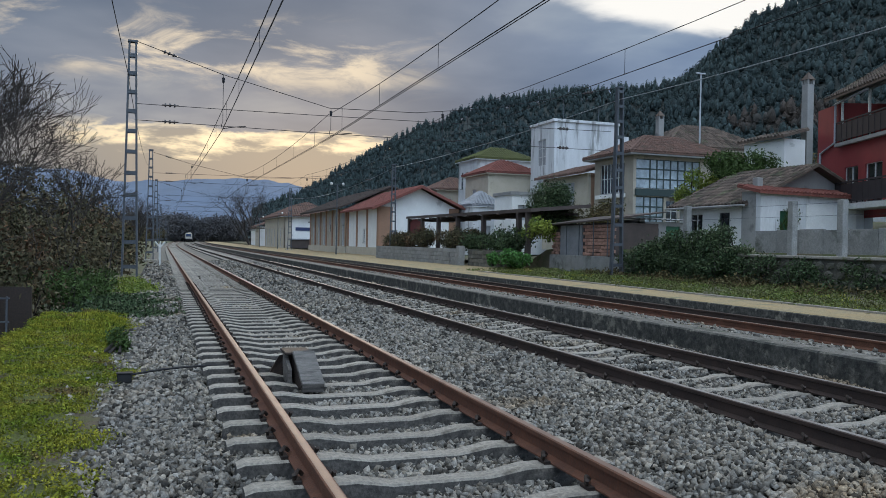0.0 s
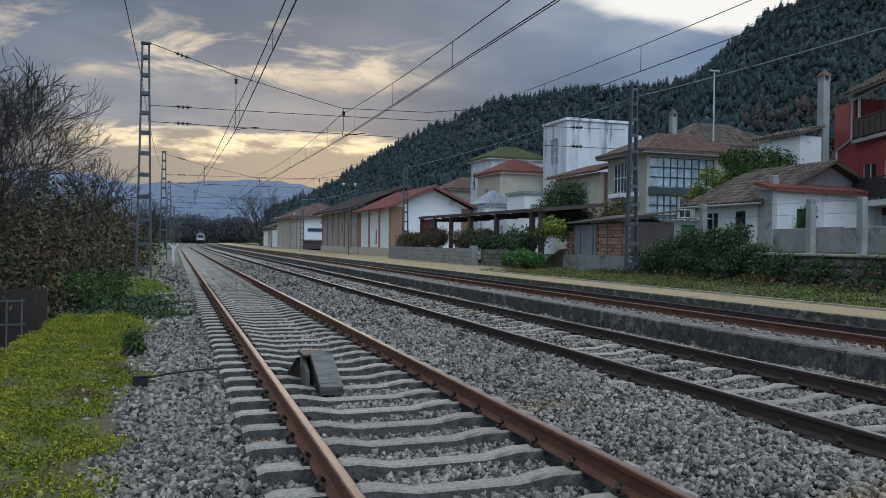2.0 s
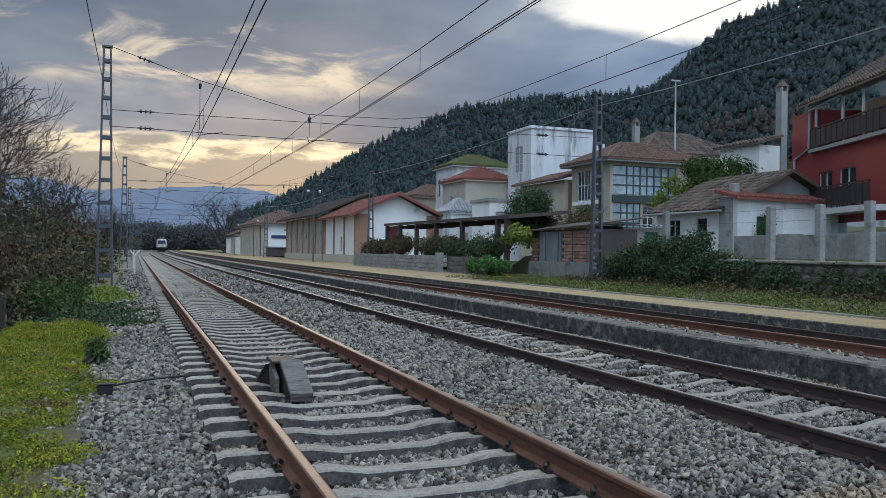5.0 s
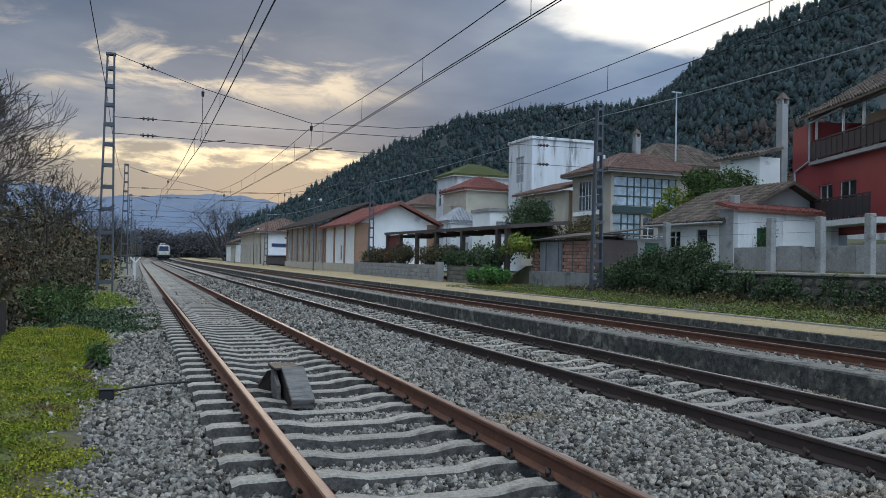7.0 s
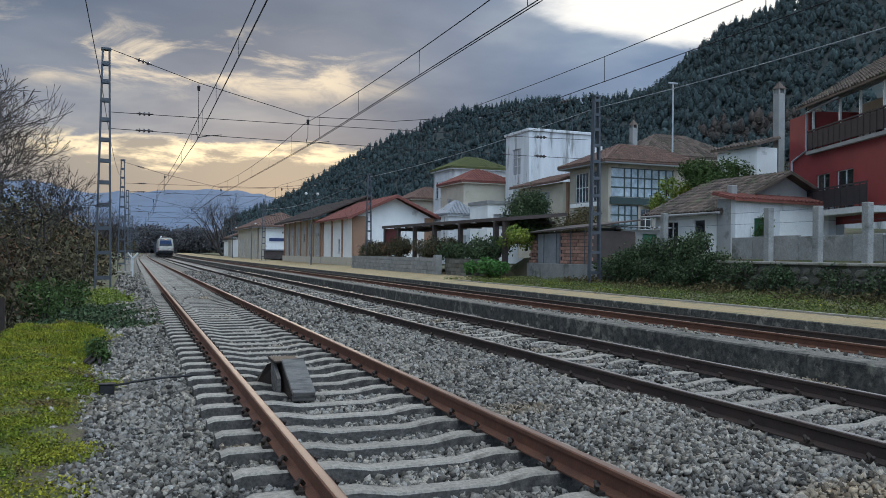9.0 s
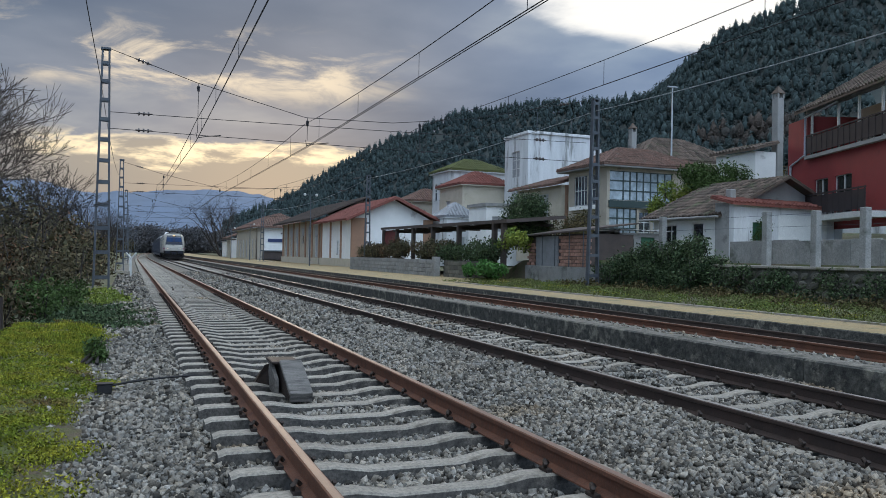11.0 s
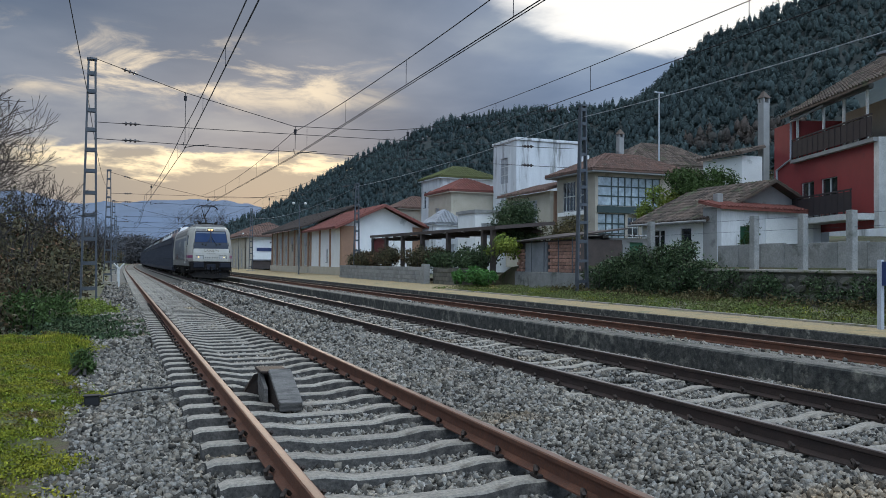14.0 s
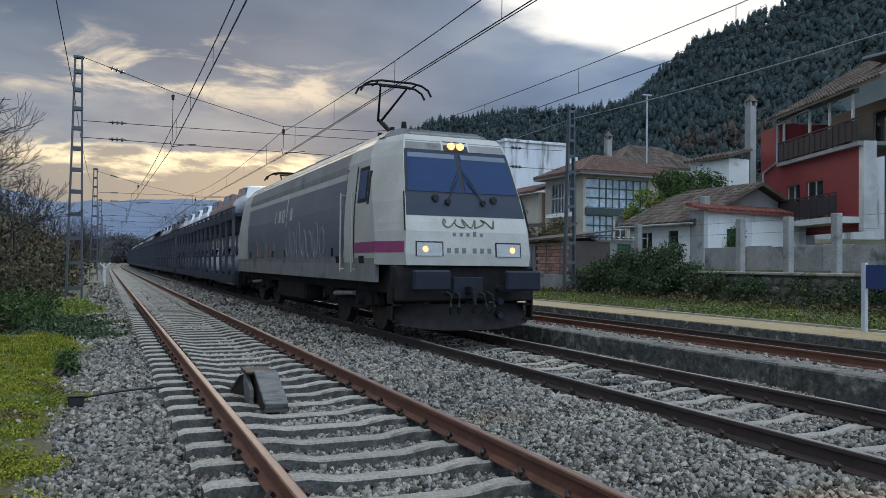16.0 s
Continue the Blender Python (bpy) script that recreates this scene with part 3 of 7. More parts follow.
def build_hill():
    ns, nu = 130, 36
    v, f = [], []
    for i in range(ns + 1):
        for j in range(nu + 1):
            v.append(hill_point(i / ns * (len(RIDGE) - 1), j / nu * 1.4))
    for i in range(ns):
        for j in range(nu):
            a = i * (nu + 1) + j
            f.append((a, a + 1, a + nu + 2, a + nu + 1))
    solo("hillside", Build().add(v, f), HILLM, "steep dark wooded hillside behind the village", "hill", kind="structure", smooth=True)
    # trees: every crown is a heap of ragged sprays, the pines taller with high crowns
    r = np.random.RandomState(5)
    P, D = [], []
    for k in range(12500):
        u = 1.01 - abs(r.normal()) * 0.03 if k < 2600 else r.uniform(0.02, 1.0) ** 0.8
        p = hill_point(r.uniform(0.2, len(RIDGE) - 4.2), u)
        tall = k % 4 == 0
        h = r.uniform(5, 9.5) if tall else r.uniform(2.6, 5.4)
        w = h * (r.uniform(0.14, 0.22) if tall else r.uniform(0.26, 0.42))
        P.append((p.x, p.y, p.z + h * (0.38 if tall else 0.15)))
        D.append((w, 0.5 if tall else 0.62, h * (0.62 if tall else 0.85)))
    P, D = np.array(P), np.array(D)
    bare = np.array([p[1] < 230 and p[2] < 42 and noise.noise(Vector(p) / 22.0) > -0.02 for p in P])
    b = bmesh.new()
    bmesh.ops.create_icosphere(b, subdivisions=1, radius=1.0)
    ball, tri = np.array([v.co[:] for v in b.verts]), np.array([[v.index for v in q.verts] for q in b.faces])
    b.free()
    for name, pick, m, label in (("hill_woods", ~bare, PINE, "dark green pine woods covering the hillside"), ("hill_bare_woods", bare, HILLBARE, "brown leafless wood on the lower slope")):
        p, d = P[pick], D[pick]
        k = len(p)
        shell = ball[None] * (1 + r.normal(size=(k, len(ball), 1)) * 0.22)
        lift = (shell[:, :, 2:] + 1) / 2
        wide = 0.72 * d[:, None, :1] * (1.15 - 0.75 * lift * (0.9 - d[:, None, 1:2] * 0.6))
        shell = np.concatenate([shell[:, :, :2] * wide, lift * 0.82 * d[:, None, 2:]], 2) + p[:, None]
        fs = (tri[None] + len(ball) * np.arange(k)[:, None, None]).reshape(-1, 3)
        vs, f2 = crowns(p, d, 60, r)
        me = fast_mesh(name, np.concatenate([shell.reshape(-1, 3), vs]), np.concatenate([fs, f2 + k * len(ball)]))
        me.polygons.foreach_set("use_smooth", [True] * len(fs) + [False] * len(f2))
        solo(name, me, m, label, "trees", kind="stuff")


build_hill()

# distance haze painted in: blue-grey base colours with a weak glow
FAR1 = mat("haze_blue_distance", (0.075, 0.10, 0.145), (0.06, 0.085, 0.125), 0.002, 1.0, bump=0, fine=0.02, glow=(0.075, 0.105, 0.16, 0.75))
FAR2 = mat("haze_dark_distance", (0.05, 0.07, 0.085), (0.06, 0.07, 0.08), 0.004, 1.0, bump=0, fine=0.05, glow=(0.05, 0.07, 0.095, 0.45))


def mountain(name, pts, depth, m, label, rough):
    v, f = [], []
    fine = []
    for a, b in zip(pts, pts[1:]):
        for i in range(8):
            q = Vector(a).lerp(Vector(b), i / 8)
            q.z += rough * (noise.noise(q / 90.0) + 0.6 * noise.noise(q / 25.0))
            fine.append(q)
    for q in fine:
        d = Vector((q.x, q.y, 0)).normalized()
        v += [q - d * depth + Vector((0, 0, -q.z - 5)), q - d * depth * 0.35 - Vector((0, 0, q.z * 0.42)), q, q + d * depth + Vector((0, 0, -q.z))]
    for i in range(len(fine) - 1):
        for j in range(3):
            a = i * 4 + j
            f.append((a, a + 1, a + 5, a + 4))
    solo(name, Build().add(v, f), m, label, "mountain", kind="structure", smooth=True)


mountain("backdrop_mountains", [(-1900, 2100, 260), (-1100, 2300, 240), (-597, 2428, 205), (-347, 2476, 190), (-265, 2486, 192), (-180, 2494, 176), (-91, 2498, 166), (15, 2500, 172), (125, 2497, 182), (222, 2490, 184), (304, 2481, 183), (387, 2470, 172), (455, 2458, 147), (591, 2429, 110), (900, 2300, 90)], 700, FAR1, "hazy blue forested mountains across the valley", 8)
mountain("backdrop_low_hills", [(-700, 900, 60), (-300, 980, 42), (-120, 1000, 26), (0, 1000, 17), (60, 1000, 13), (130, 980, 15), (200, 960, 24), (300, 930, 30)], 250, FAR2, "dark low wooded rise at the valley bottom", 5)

# ---- overhead line ----
MASTS = [(-0.95, 31.0, 8.5), (-0.68, 63.0, 7.9), (-0.5, 95.0, 7.9), (-0.4, 128.0, 7.9), (0.0, 165.0, 7.9), (1.2, 205.0, 7.9)]
MASTS_R = [(19.0, 30.4, 8.37, -0.1), (18.5, 64.7, 7.95, -0.1), (17.0, 112.0, 8.6, 0.0)]


def lattice_mast(x, y, top, base, wide, label):
    """Two channel legs that lean together, joined by battens; faces across the line."""
    t = thing("catenary_mast", label, "mast", group="catenary masts")
    w0, w1 = wide, wide * 0.42
    for s in (-1, 1):
        b = Build()
        for yy in (-0.11, 0.11):
            b.v += [(x + s * w0 / 2 - 0.035, y + yy, base), (x + s * w0 / 2 + 0.035, y + yy, base), (x + s * w1 / 2 + 0.035, y + yy, top), (x + s * w1 / 2 - 0.035, y + yy, top)]
        b.f = [(0, 1, 2, 3), (7, 6, 5, 4), (0, 4, 5, 1), (1, 5, 6, 2), (2, 6, 7, 3), (3, 7, 4, 0)]
        part("leg", b, STEEL, t)
    z, k = base + 0.6, 0
    while z < top - 0.05:
        u = (z - base) / (top - base)
        w = (w0 + (w1 - w0) * u) / 2
        for yy in (y - 0.115, y + 0.115):
            part("batten", Build().box(x - w, x + w, yy - 0.01, yy + 0.01, z, z + 0.13), STEEL, t)
        z += 0.92 - 0.32 * u
    part("cap", Build().box(x - w1 / 2 - 0.06, x + w1 / 2 + 0.06, y - 0.14, y + 0.14, top - 0.05, top + 0.02), STEEL, t)
    part("footing", Build().box(x - 0.55, x + 0.55, y - 0.4, y + 0.4, base - 0.6, base + 0.12, c=0.03), KERB, t, "concrete footing")
    return t


for x, y, top in MASTS:
    lattice_mast(x, y, top, -0.35, 0.52, "tall grey steel lattice mast carrying overhead wires")
for x, y, top, base in MASTS_R:
    lattice_mast(x, y, top, base, 0.52, "slim grey steel lattice mast beside the platform")


def sag(p, q, drop, n=14):
    p, q = Vector(p), Vector(q)
    return [p.lerp(q, i / n) - Vector((0, 0, drop * 4 * (i / n) * (1 - i / n))) for i in range(n + 1)]


def insulators(b, p, q, at):
    d = (Vector(q) - Vector(p)).normalized()
    b.tube(Vector(p) + d * (at - 0.12), Vector(p) + d * (at + 0.46), 0.025, n=6)
    for k in range(3):
        c = Vector(p) + d * (at + 0.16 * k)
        b.tube(c - d * 0.03, c + d * 0.03, 0.075, 0.06, 8)
    return b


# share of the width, share of the dip: straight runs between the hangers
HEADSPAN = [(0.0, 0.0), (0.155, 0.5), (0.36, 1.0), (0.54, 0.95), (0.715, 0.7), (1.0, 0.0)]


def overhead_line():
    # cross wires of each mast pair, with their droppers and registration arms
    spans = [(31.0, -0.85, 8.52, 18.95, 8.40, 1.87), (63.5, -0.6, 7.8, 18.4, 7.8, 1.6), (96.0, -0.4, 7.8, 18.0, 7.8, 1.6), (128.0, -0.3, 7.8, 18.0, 7.8, 1.6)]
    for y, xa, za, xb, zb, dip in spans:
        t = thing("cross_span", "dark cross-span wires with insulators over the tracks", "overhead wire", group="cross spans")
        b = Build()
        head = [Vector((xa + (xb - xa) * u, y, za + (zb - za) * u - dip * k)) for u, k in HEADSPAN]
        b.line(head, 0.013)
        ends = [(head[0], head[1], 1.05), (head[-1], head[-2], 1.05)]
        for z, zr in ((6.25, 6.5), (5.66, 5.64)):
            pts = [(xa, y, z), (xb, y, zr)]
            b.line(sag(*pts, 0.05, 6), 0.012)
            ends += [(pts[0], pts[1], 1.05), (pts[1], pts[0], 2.2)]
        part("span_wire", b, WIRE, t)
        for p, q, at in ends:
            part("insulator", insulators(Build(), p, q, at), INSUL, t, "dark ribbed insulator")
        for tx in (T1 + 0.31, T2 + 0.35, T3 - 0.43):
            xx = tx + bend(y)
            zh = float(np.interp(xx, [p.x for p in head], [p.z for p in head]))
            d = Build().tube((xx, y, zh), (xx, y, 5.72), 0.011, n=5).tube((xx, y, zh - 0.12), (xx, y, zh - 0.30), 0.06, 0.045, 8)
            d.line([(xx - 0.06, y, 5.72), (xx - 0.02, y, 5.52), (xx + 0.3, y, 5.60), (xx + 0.85, y, 5.68)], 0.017, 5)
            part("registration_arm", d, WIRE, t)
    # catenary: messenger wire above, contact wire below, droppers between
    # track, its label, contact height, messenger height at the masts, sag, sideways stagger at the masts
    for tx, label, zc, zm, drop, sway in ((T1 + 0.07, "catenary over the rusty track", 5.42, 6.20, 0.36, 0.2), (T2 + 0.04, "catenary over the running track", 5.42, 6.34, 0.38, 0.2), (T3 - 0.43, "catenary over the siding", 5.72, 6.62, 0.30, 0.05)):
        t = thing("catenary", label + ", dark messenger and contact wires", "overhead wire", group="catenaries")
        ys = [-2.0, 31.0, 63.5, 96.0, 128.0, 165.0, 205.0, 250.0]
        m, c, c2 = [], [], []
        for k, (ya, yb) in enumerate(zip(ys, ys[1:])):
            stag = -sway * (-1) ** k
            p, q = (tx + bend(ya) + stag, ya, zm), (tx + bend(yb) - stag, yb, zm)
            pts = sag(p, q, drop, 12)
            cpts = sag((p[0], ya, zc), (q[0], yb, zc), 0.02, 12)
            m += pts[min(k, 1):]
            c += cpts[min(k, 1):]
            if yb < 170:
                for i in range(1, 12, 2):
                    part("dropper", Build().tube(pts[i], cpts[i], 0.007, n=4, caps=False), WIRE, t)
        if T1 + 1 < tx < T3 - 1:
            part("contact_wire", Build().line([v + Vector((0.07, 0, 0)) for v in c], 0.011), WIRE, t)
        m, c = Build().line(m, 0.012), Build().line(c, 0.013)
        part("messenger_wire", m, WIRE, t)
        part("contact_wire", c, WIRE, t)
    # feeder along the masts
    t = thing("feeder_wire", "dark feeder wire hung from mast to mast", "overhead wire")
    b = Build().line(sag((-1.1, -3, 7.25), (-1.05, 30.9, 7.1), 0.17), 0.013)
    for (xa, ya, za), (xb, yb, zb) in zip(MASTS, MASTS[1:]):
        b.line(sag((xa - 0.1, ya, za - 1.5), (xb - 0.1, yb, zb - 1.2), 0.7), 0.012)
    part("wire", b, WIRE, t)
    t = thing("village_cable", "pale sagging cable strung along the platform masts", "cable")
    for p, q, drop in (((19.2, -6, 8.7), (19.05, 30.4, 7.85), 0.55), ((19.05, 30.4, 7.85), (18.55, 64.7, 7.7), 0.25), ((18.55, 64.7, 7.7), (17, 112, 7.2), 0.8)):
        part("cable", Build().line(sag(p, q, drop), 0.018), mat("pale_cable", (0.36, 0.37, 0.39), None, 3, 0.6, bump=0), t)


overhead_line()

# ---- buildings ----
PLWHITE = mat("white_plaster", (0.80, 0.80, 0.78), (0.72, 0.72, 0.70), 0.8, 0.9, bump=0.12, fine=20, c=(0.36, 0.36, 0.34), cover=0.64, grain=0.09)
PLOLD = mat("stained_white_plaster", (0.66, 0.67, 0.68), (0.53, 0.54, 0.55), 0.6, 0.9, bump=0.12, fine=14, c=(0.27, 0.275, 0.27), cover=0.565, stretch=(2.2, 2.2, 0.35), grain=0.09)
PLCREAM = mat("cream_plaster", (0.50, 0.45, 0.36), (0.43, 0.385, 0.30), 0.9, 0.9, bump=0.12, fine=18, c=(0.28, 0.25, 0.20), cover=0.64, grain=0.09)
PLBEIGE = mat("beige_plaster", (0.42, 0.37, 0.30), (0.34, 0.305, 0.25), 0.7, 0.9, bump=0.12, fine=16, c=(0.20, 0.18, 0.15), cover=0.62, grain=0.09)
PLGREY = mat("grey_render", (0.31, 0.305, 0.295), (0.23, 0.23, 0.225), 0.8, 0.92, bump=0.12, fine=16, c=(0.13, 0.13, 0.13), cover=0.60, grain=0.09)
PLRED = mat("red_paint_wall", (0.27, 0.035, 0.035), (0.22, 0.03, 0.03), 0.7, 0.8, bump=0.12, fine=20, c=(0.17, 0.03, 0.03), cover=0.62, grain=0.09)
BROWNTRIM = mat("brown_pilaster", (0.34, 0.20, 0.13), (0.28, 0.165, 0.11), 1.2, 0.9, bump=0.25, fine=20)
TILE = mat("clay_tile", (0.150, 0.083, 0.062), (0.115, 0.07, 0.055), 1.5, 0.85, bump=0.3, fine=14, c=(0.10, 0.085, 0.06), cover=0.58, island=0.22)
TILERED = mat("new_red_tile", (0.19, 0.060, 0.045), (0.155, 0.052, 0.04), 1.2, 0.8, bump=0.25, fine=14, c=(0.16, 0.06, 0.05), cover=0.63, island=0.15)
TILEBR = mat("old_brown_tile", (0.115, 0.082, 0.063), (0.085, 0.065, 0.052), 1.5, 0.9, bump=0.35, fine=14, c=(0.075, 0.08, 0.045), cover=0.56, island=0.5)
TILEDK = mat("blackened_tile", (0.06, 0.042, 0.034), (0.045, 0.035, 0.03), 1.2, 0.9, bump=0.3, fine=14, island=0.2)
MOSSROOF = mat("mossy_roof", (0.10, 0.11, 0.035), (0.075, 0.08, 0.03), 0.8, 0.95, bump=0.4, fine=10)
FRAMEG = mat("dark_green_frame", (0.025, 0.045, 0.042), (0.03, 0.05, 0.048), 2, 0.5, bump=0.05)
FRAMEW = mat("white_frame", (0.62, 0.62, 0.60), None, 2, 0.5, bump=0.05)
# pale panes: the sky's reflection is put into the base colour
GLASS = mat("window_glass", (0.34, 0.40, 0.43), (0.20, 0.25, 0.27), 1.1, 0.10, bump=0, fine=3, spec=0.8)
GLASSD = mat("dark_window_glass", (0.02, 0.024, 0.028), (0.03, 0.034, 0.038), 1.5, 0.08, bump=0, fine=3, spec=0.8)
SHUT = mat("blind_slats", (0.34, 0.35, 0.36), (0.27, 0.28, 0.29), 2, 0.7, bump=0.1)
BRICK = mat("hollow_brick", (0.36, 0.20, 0.15), (0.29, 0.165, 0.125), 2.5, 0.92, bump=0.4, fine=18, rand=0.25)
BLOCK = mat("concrete_block", (0.29, 0.285, 0.27), (0.20, 0.20, 0.19), 1.6, 0.95, bump=0.4, fine=22, c=(0.11, 0.115, 0.10), cover=0.58, rand=0.15)
RUBBLE = mat("mossy_rubble_stone", (0.15, 0.14, 0.115), (0.085, 0.082, 0.066), 2.2, 0.95, bump=0.5, fine=20, c=(0.06, 0.07, 0.025), cover=0.55, rand=0.3)
DKWOOD = mat("dark_brown_timber", (0.055, 0.042, 0.038), (0.078, 0.058, 0.05), 2, 0.8, bump=0.25, fine=30)
REDDOOR = mat("dark_red_boards", (0.15, 0.03, 0.028), (0.12, 0.025, 0.024), 3, 0.75, bump=0.2)
GREEND = mat("green_door_paint", (0.035, 0.14, 0.075), (0.03, 0.11, 0.06), 2, 0.6, bump=0.1)
SHEETM = mat("grey_sheet_metal", (0.28, 0.29, 0.31), (0.21, 0.22, 0.235), 1.5, 0.6, 0.3, bump=0.1)
WEATHERWOOD = mat("weathered_plank", (0.19, 0.175, 0.16), (0.10, 0.093, 0.085), 4, 0.9, bump=0.5, fine=60, c=(0.05, 0.045, 0.04), cover=0.58, stretch=(1, 6, 6))
BLUESIGN = mat("blue_enamel_sign", (0.025, 0.045, 0.13), None, 3, 0.4, bump=0.02)
POSTBLUE = mat("pale_grey_post_paint", (0.42, 0.45, 0.50), (0.36, 0.39, 0.43), 3, 0.55, bump=0.05)
GREENGL = mat("green_translucent_sheet", (0.16, 0.30, 0.05), (0.12, 0.24, 0.04), 1.2, 0.35, bump=0.05)
RAILING = mat("brown_railing", (0.035, 0.026, 0.028), None, 3, 0.85, bump=0.05)


def weld(me):
    """Joins touching blocks of one wall into one skin."""
    bm = bmesh.new()
    bm.from_mesh(me)
    bmesh.ops.remove_doubles(bm, verts=bm.verts, dist=0.002)
    seen = {}
    for f in bm.faces:
        seen.setdefault(tuple(sorted(v.index for v in f.verts)), []).append(f)
    bmesh.ops.delete(bm, geom=[f for g in seen.values() if len(g) > 1 for f in g], context="FACES_ONLY")
    bmesh.ops.recalc_face_normals(bm, faces=bm.faces)
    bm.to_mesh(me)
    bm.free()
    return me


def facade(parent, A, B, z0, z1, m, openings=(), th=0.3, name="wall"):
    """A wall from A to B (seen from the right-hand side) with openings (u0, u1, v0, v1, kind) cut through it."""
    A, B = Vector((*A, 0)), Vector((*B, 0))
    d = (B - A)
    length = d.length
    d.normalize()
    nrm = Vector((d.y, -d.x, 0))

    def P(u, w, z):
        return A + d * u + nrm * w + Vector((0, 0, z))

    us = sorted({0.0, length, *(o[0] for o in openings), *(o[1] for o in openings)})
    zs = sorted({z0, z1, *(o[2] for o in openings), *(o[3] for o in openings)})
    us, zs = [u for u in us if 0 <= u <= length], [z for z in zs if z0 <= z <= z1]
    b = Build()

    def blk(bb, u0, u1, v0, v1, w0, w1):
        v = [P(u, w, z) for z in (v0, v1) for w in (w0, w1) for u in (u0, u1)]
        bb.add(v, [(0, 2, 3, 1), (4, 5, 7, 6), (0, 1, 5, 4), (2, 6, 7, 3), (0, 4, 6, 2), (1, 3, 7, 5)])

    for i in range(len(us) - 1):
        j = 0
        while j < len(zs) - 1:
            c = ((us[i] + us[i + 1]) / 2, (zs[j] + zs[j + 1]) / 2)
            if not any(o[0] < c[0] < o[1] and o[2] < c[1] < o[3] for o in openings):
                blk(b, us[i], us[i + 1], zs[j], zs[j + 1], -th, 0)
            j += 1
    wall = part(name, weld(b.mesh(name)), m, parent)
    for o in openings:
        u0, u1, v0, v1, kind = o[:5]
        nx, nz = o[5] if len(o) > 5 else (2, 1)
        fm = {"g": FRAMEG, "w": FRAMEW, "s": FRAMEW, "d": GREEND, "k": DKWOOD, "o": FRAMEW, "b": FRAMEG}[kind]
        gm = {"g": GLASS, "w": GLASSD, "s": SHUT, "d": GREEND, "k": DKWOOD, "o": GLASSD, "b": GLASS}[kind]
        fw = 0.10 if kind in "gb" else 0.06
        b = Build()
        for k in range(nx + 1):
            uc = u0 + (u1 - u0) * k / nx
            blk(b, max(u0, uc - fw / 2), min(u1, uc + fw / 2), v0, v1, -0.16, -0.07)
        for k in range(nz + 1):
            zc = v0 + (v1 - v0) * k / nz
            blk(b, u0, u1, max(v0, zc - fw / 2), min(v1, zc + fw / 2), -0.155, -0.065)
        win = part("door" if kind in "dk" and v0 <= z0 + 0.3 else "window", b, fm, wall)
        for k in range(nx):
            for q in range(nz):
                g = Build()
                a0, a1 = u0 + (u1 - u0) * k / nx, u0 + (u1 - u0) * (k + 1) / nx
                c0, c1 = v0 + (v1 - v0) * q / nz, v0 + (v1 - v0) * (q + 1) / nz
                blk(g, a0, a1, c0, c1, -0.13, -0.11)
                part("pane", g, gm, wall)
        if kind in "wo" and v0 > z0 + 0.5:
            s = Build()
            blk(s, u0 - 0.06, u1 + 0.06, v0 - 0.07, v0, -0.2, 0.05)
            part("sill", s, PLGREY, wall)
    return wall


def back_walls(parent, x0, x1, y0, y1, z0, z1, m):
    """The two walls turned away from the line."""
    facade(parent, (x1, y0 + 0.3), (x1, y1), z0, z1, m)
    facade(parent, (x1 - 0.3, y1), (x0 + 0.3, y1), z0, z1, m)


def tile_roof(parent, corners, m, pitch=0.30, th=0.10, name="roof"):
    """One roof plane from corners (eave a, eave b, top b, top a) with rolls of tiles down the slope."""
    a, b, c, d = (Vector(p) for p in corners)
    r = part(name, Build().slab([a, b, c, d], th), m, parent)
    n = max(2, int((b - a).length / pitch))
    e = (b - a).normalized()
    mid = (c + d) / 2 - a
    up = mid - e * mid.dot(e)
    width, sd, sc = (b - a).length, (d - a).dot(e), (c - a).dot(e)
    course = 0.42 if pitch < 0.3 else 0.8
    rolls = Build()
    rg = random.Random(int(abs(a.x * 31 + a.y * 17) * 10))
    lift = Vector((0, 0, 0.02))
    for i in range(n):
        q = (i + 0.5) / n * width
        h = min(1.0, q / sd if q < sd else 1.0, (width - q) / (width - sc) if q > sc else 1.0)
        k = max(1, round(h * up.length / course))
        if h * up.length < 0.15:
            continue
        for j in range(k):
            u0, u1 = h * j / k, h * (j + 1.08) / k if j < k - 1 else h
            o = lift + Vector((0, 0, rg.uniform(-0.008, 0.012))) + e * rg.uniform(-0.012, 0.012)
            rolls.tube(a + e * q + up * u0 + o + Vector((0, 0, 0.015)), a + e * q + up * u1 + o, pitch * 0.39, pitch * 0.31, 6)
    tagged(part("roof_tiles", rolls, m, r), kind="stuff")
    return r


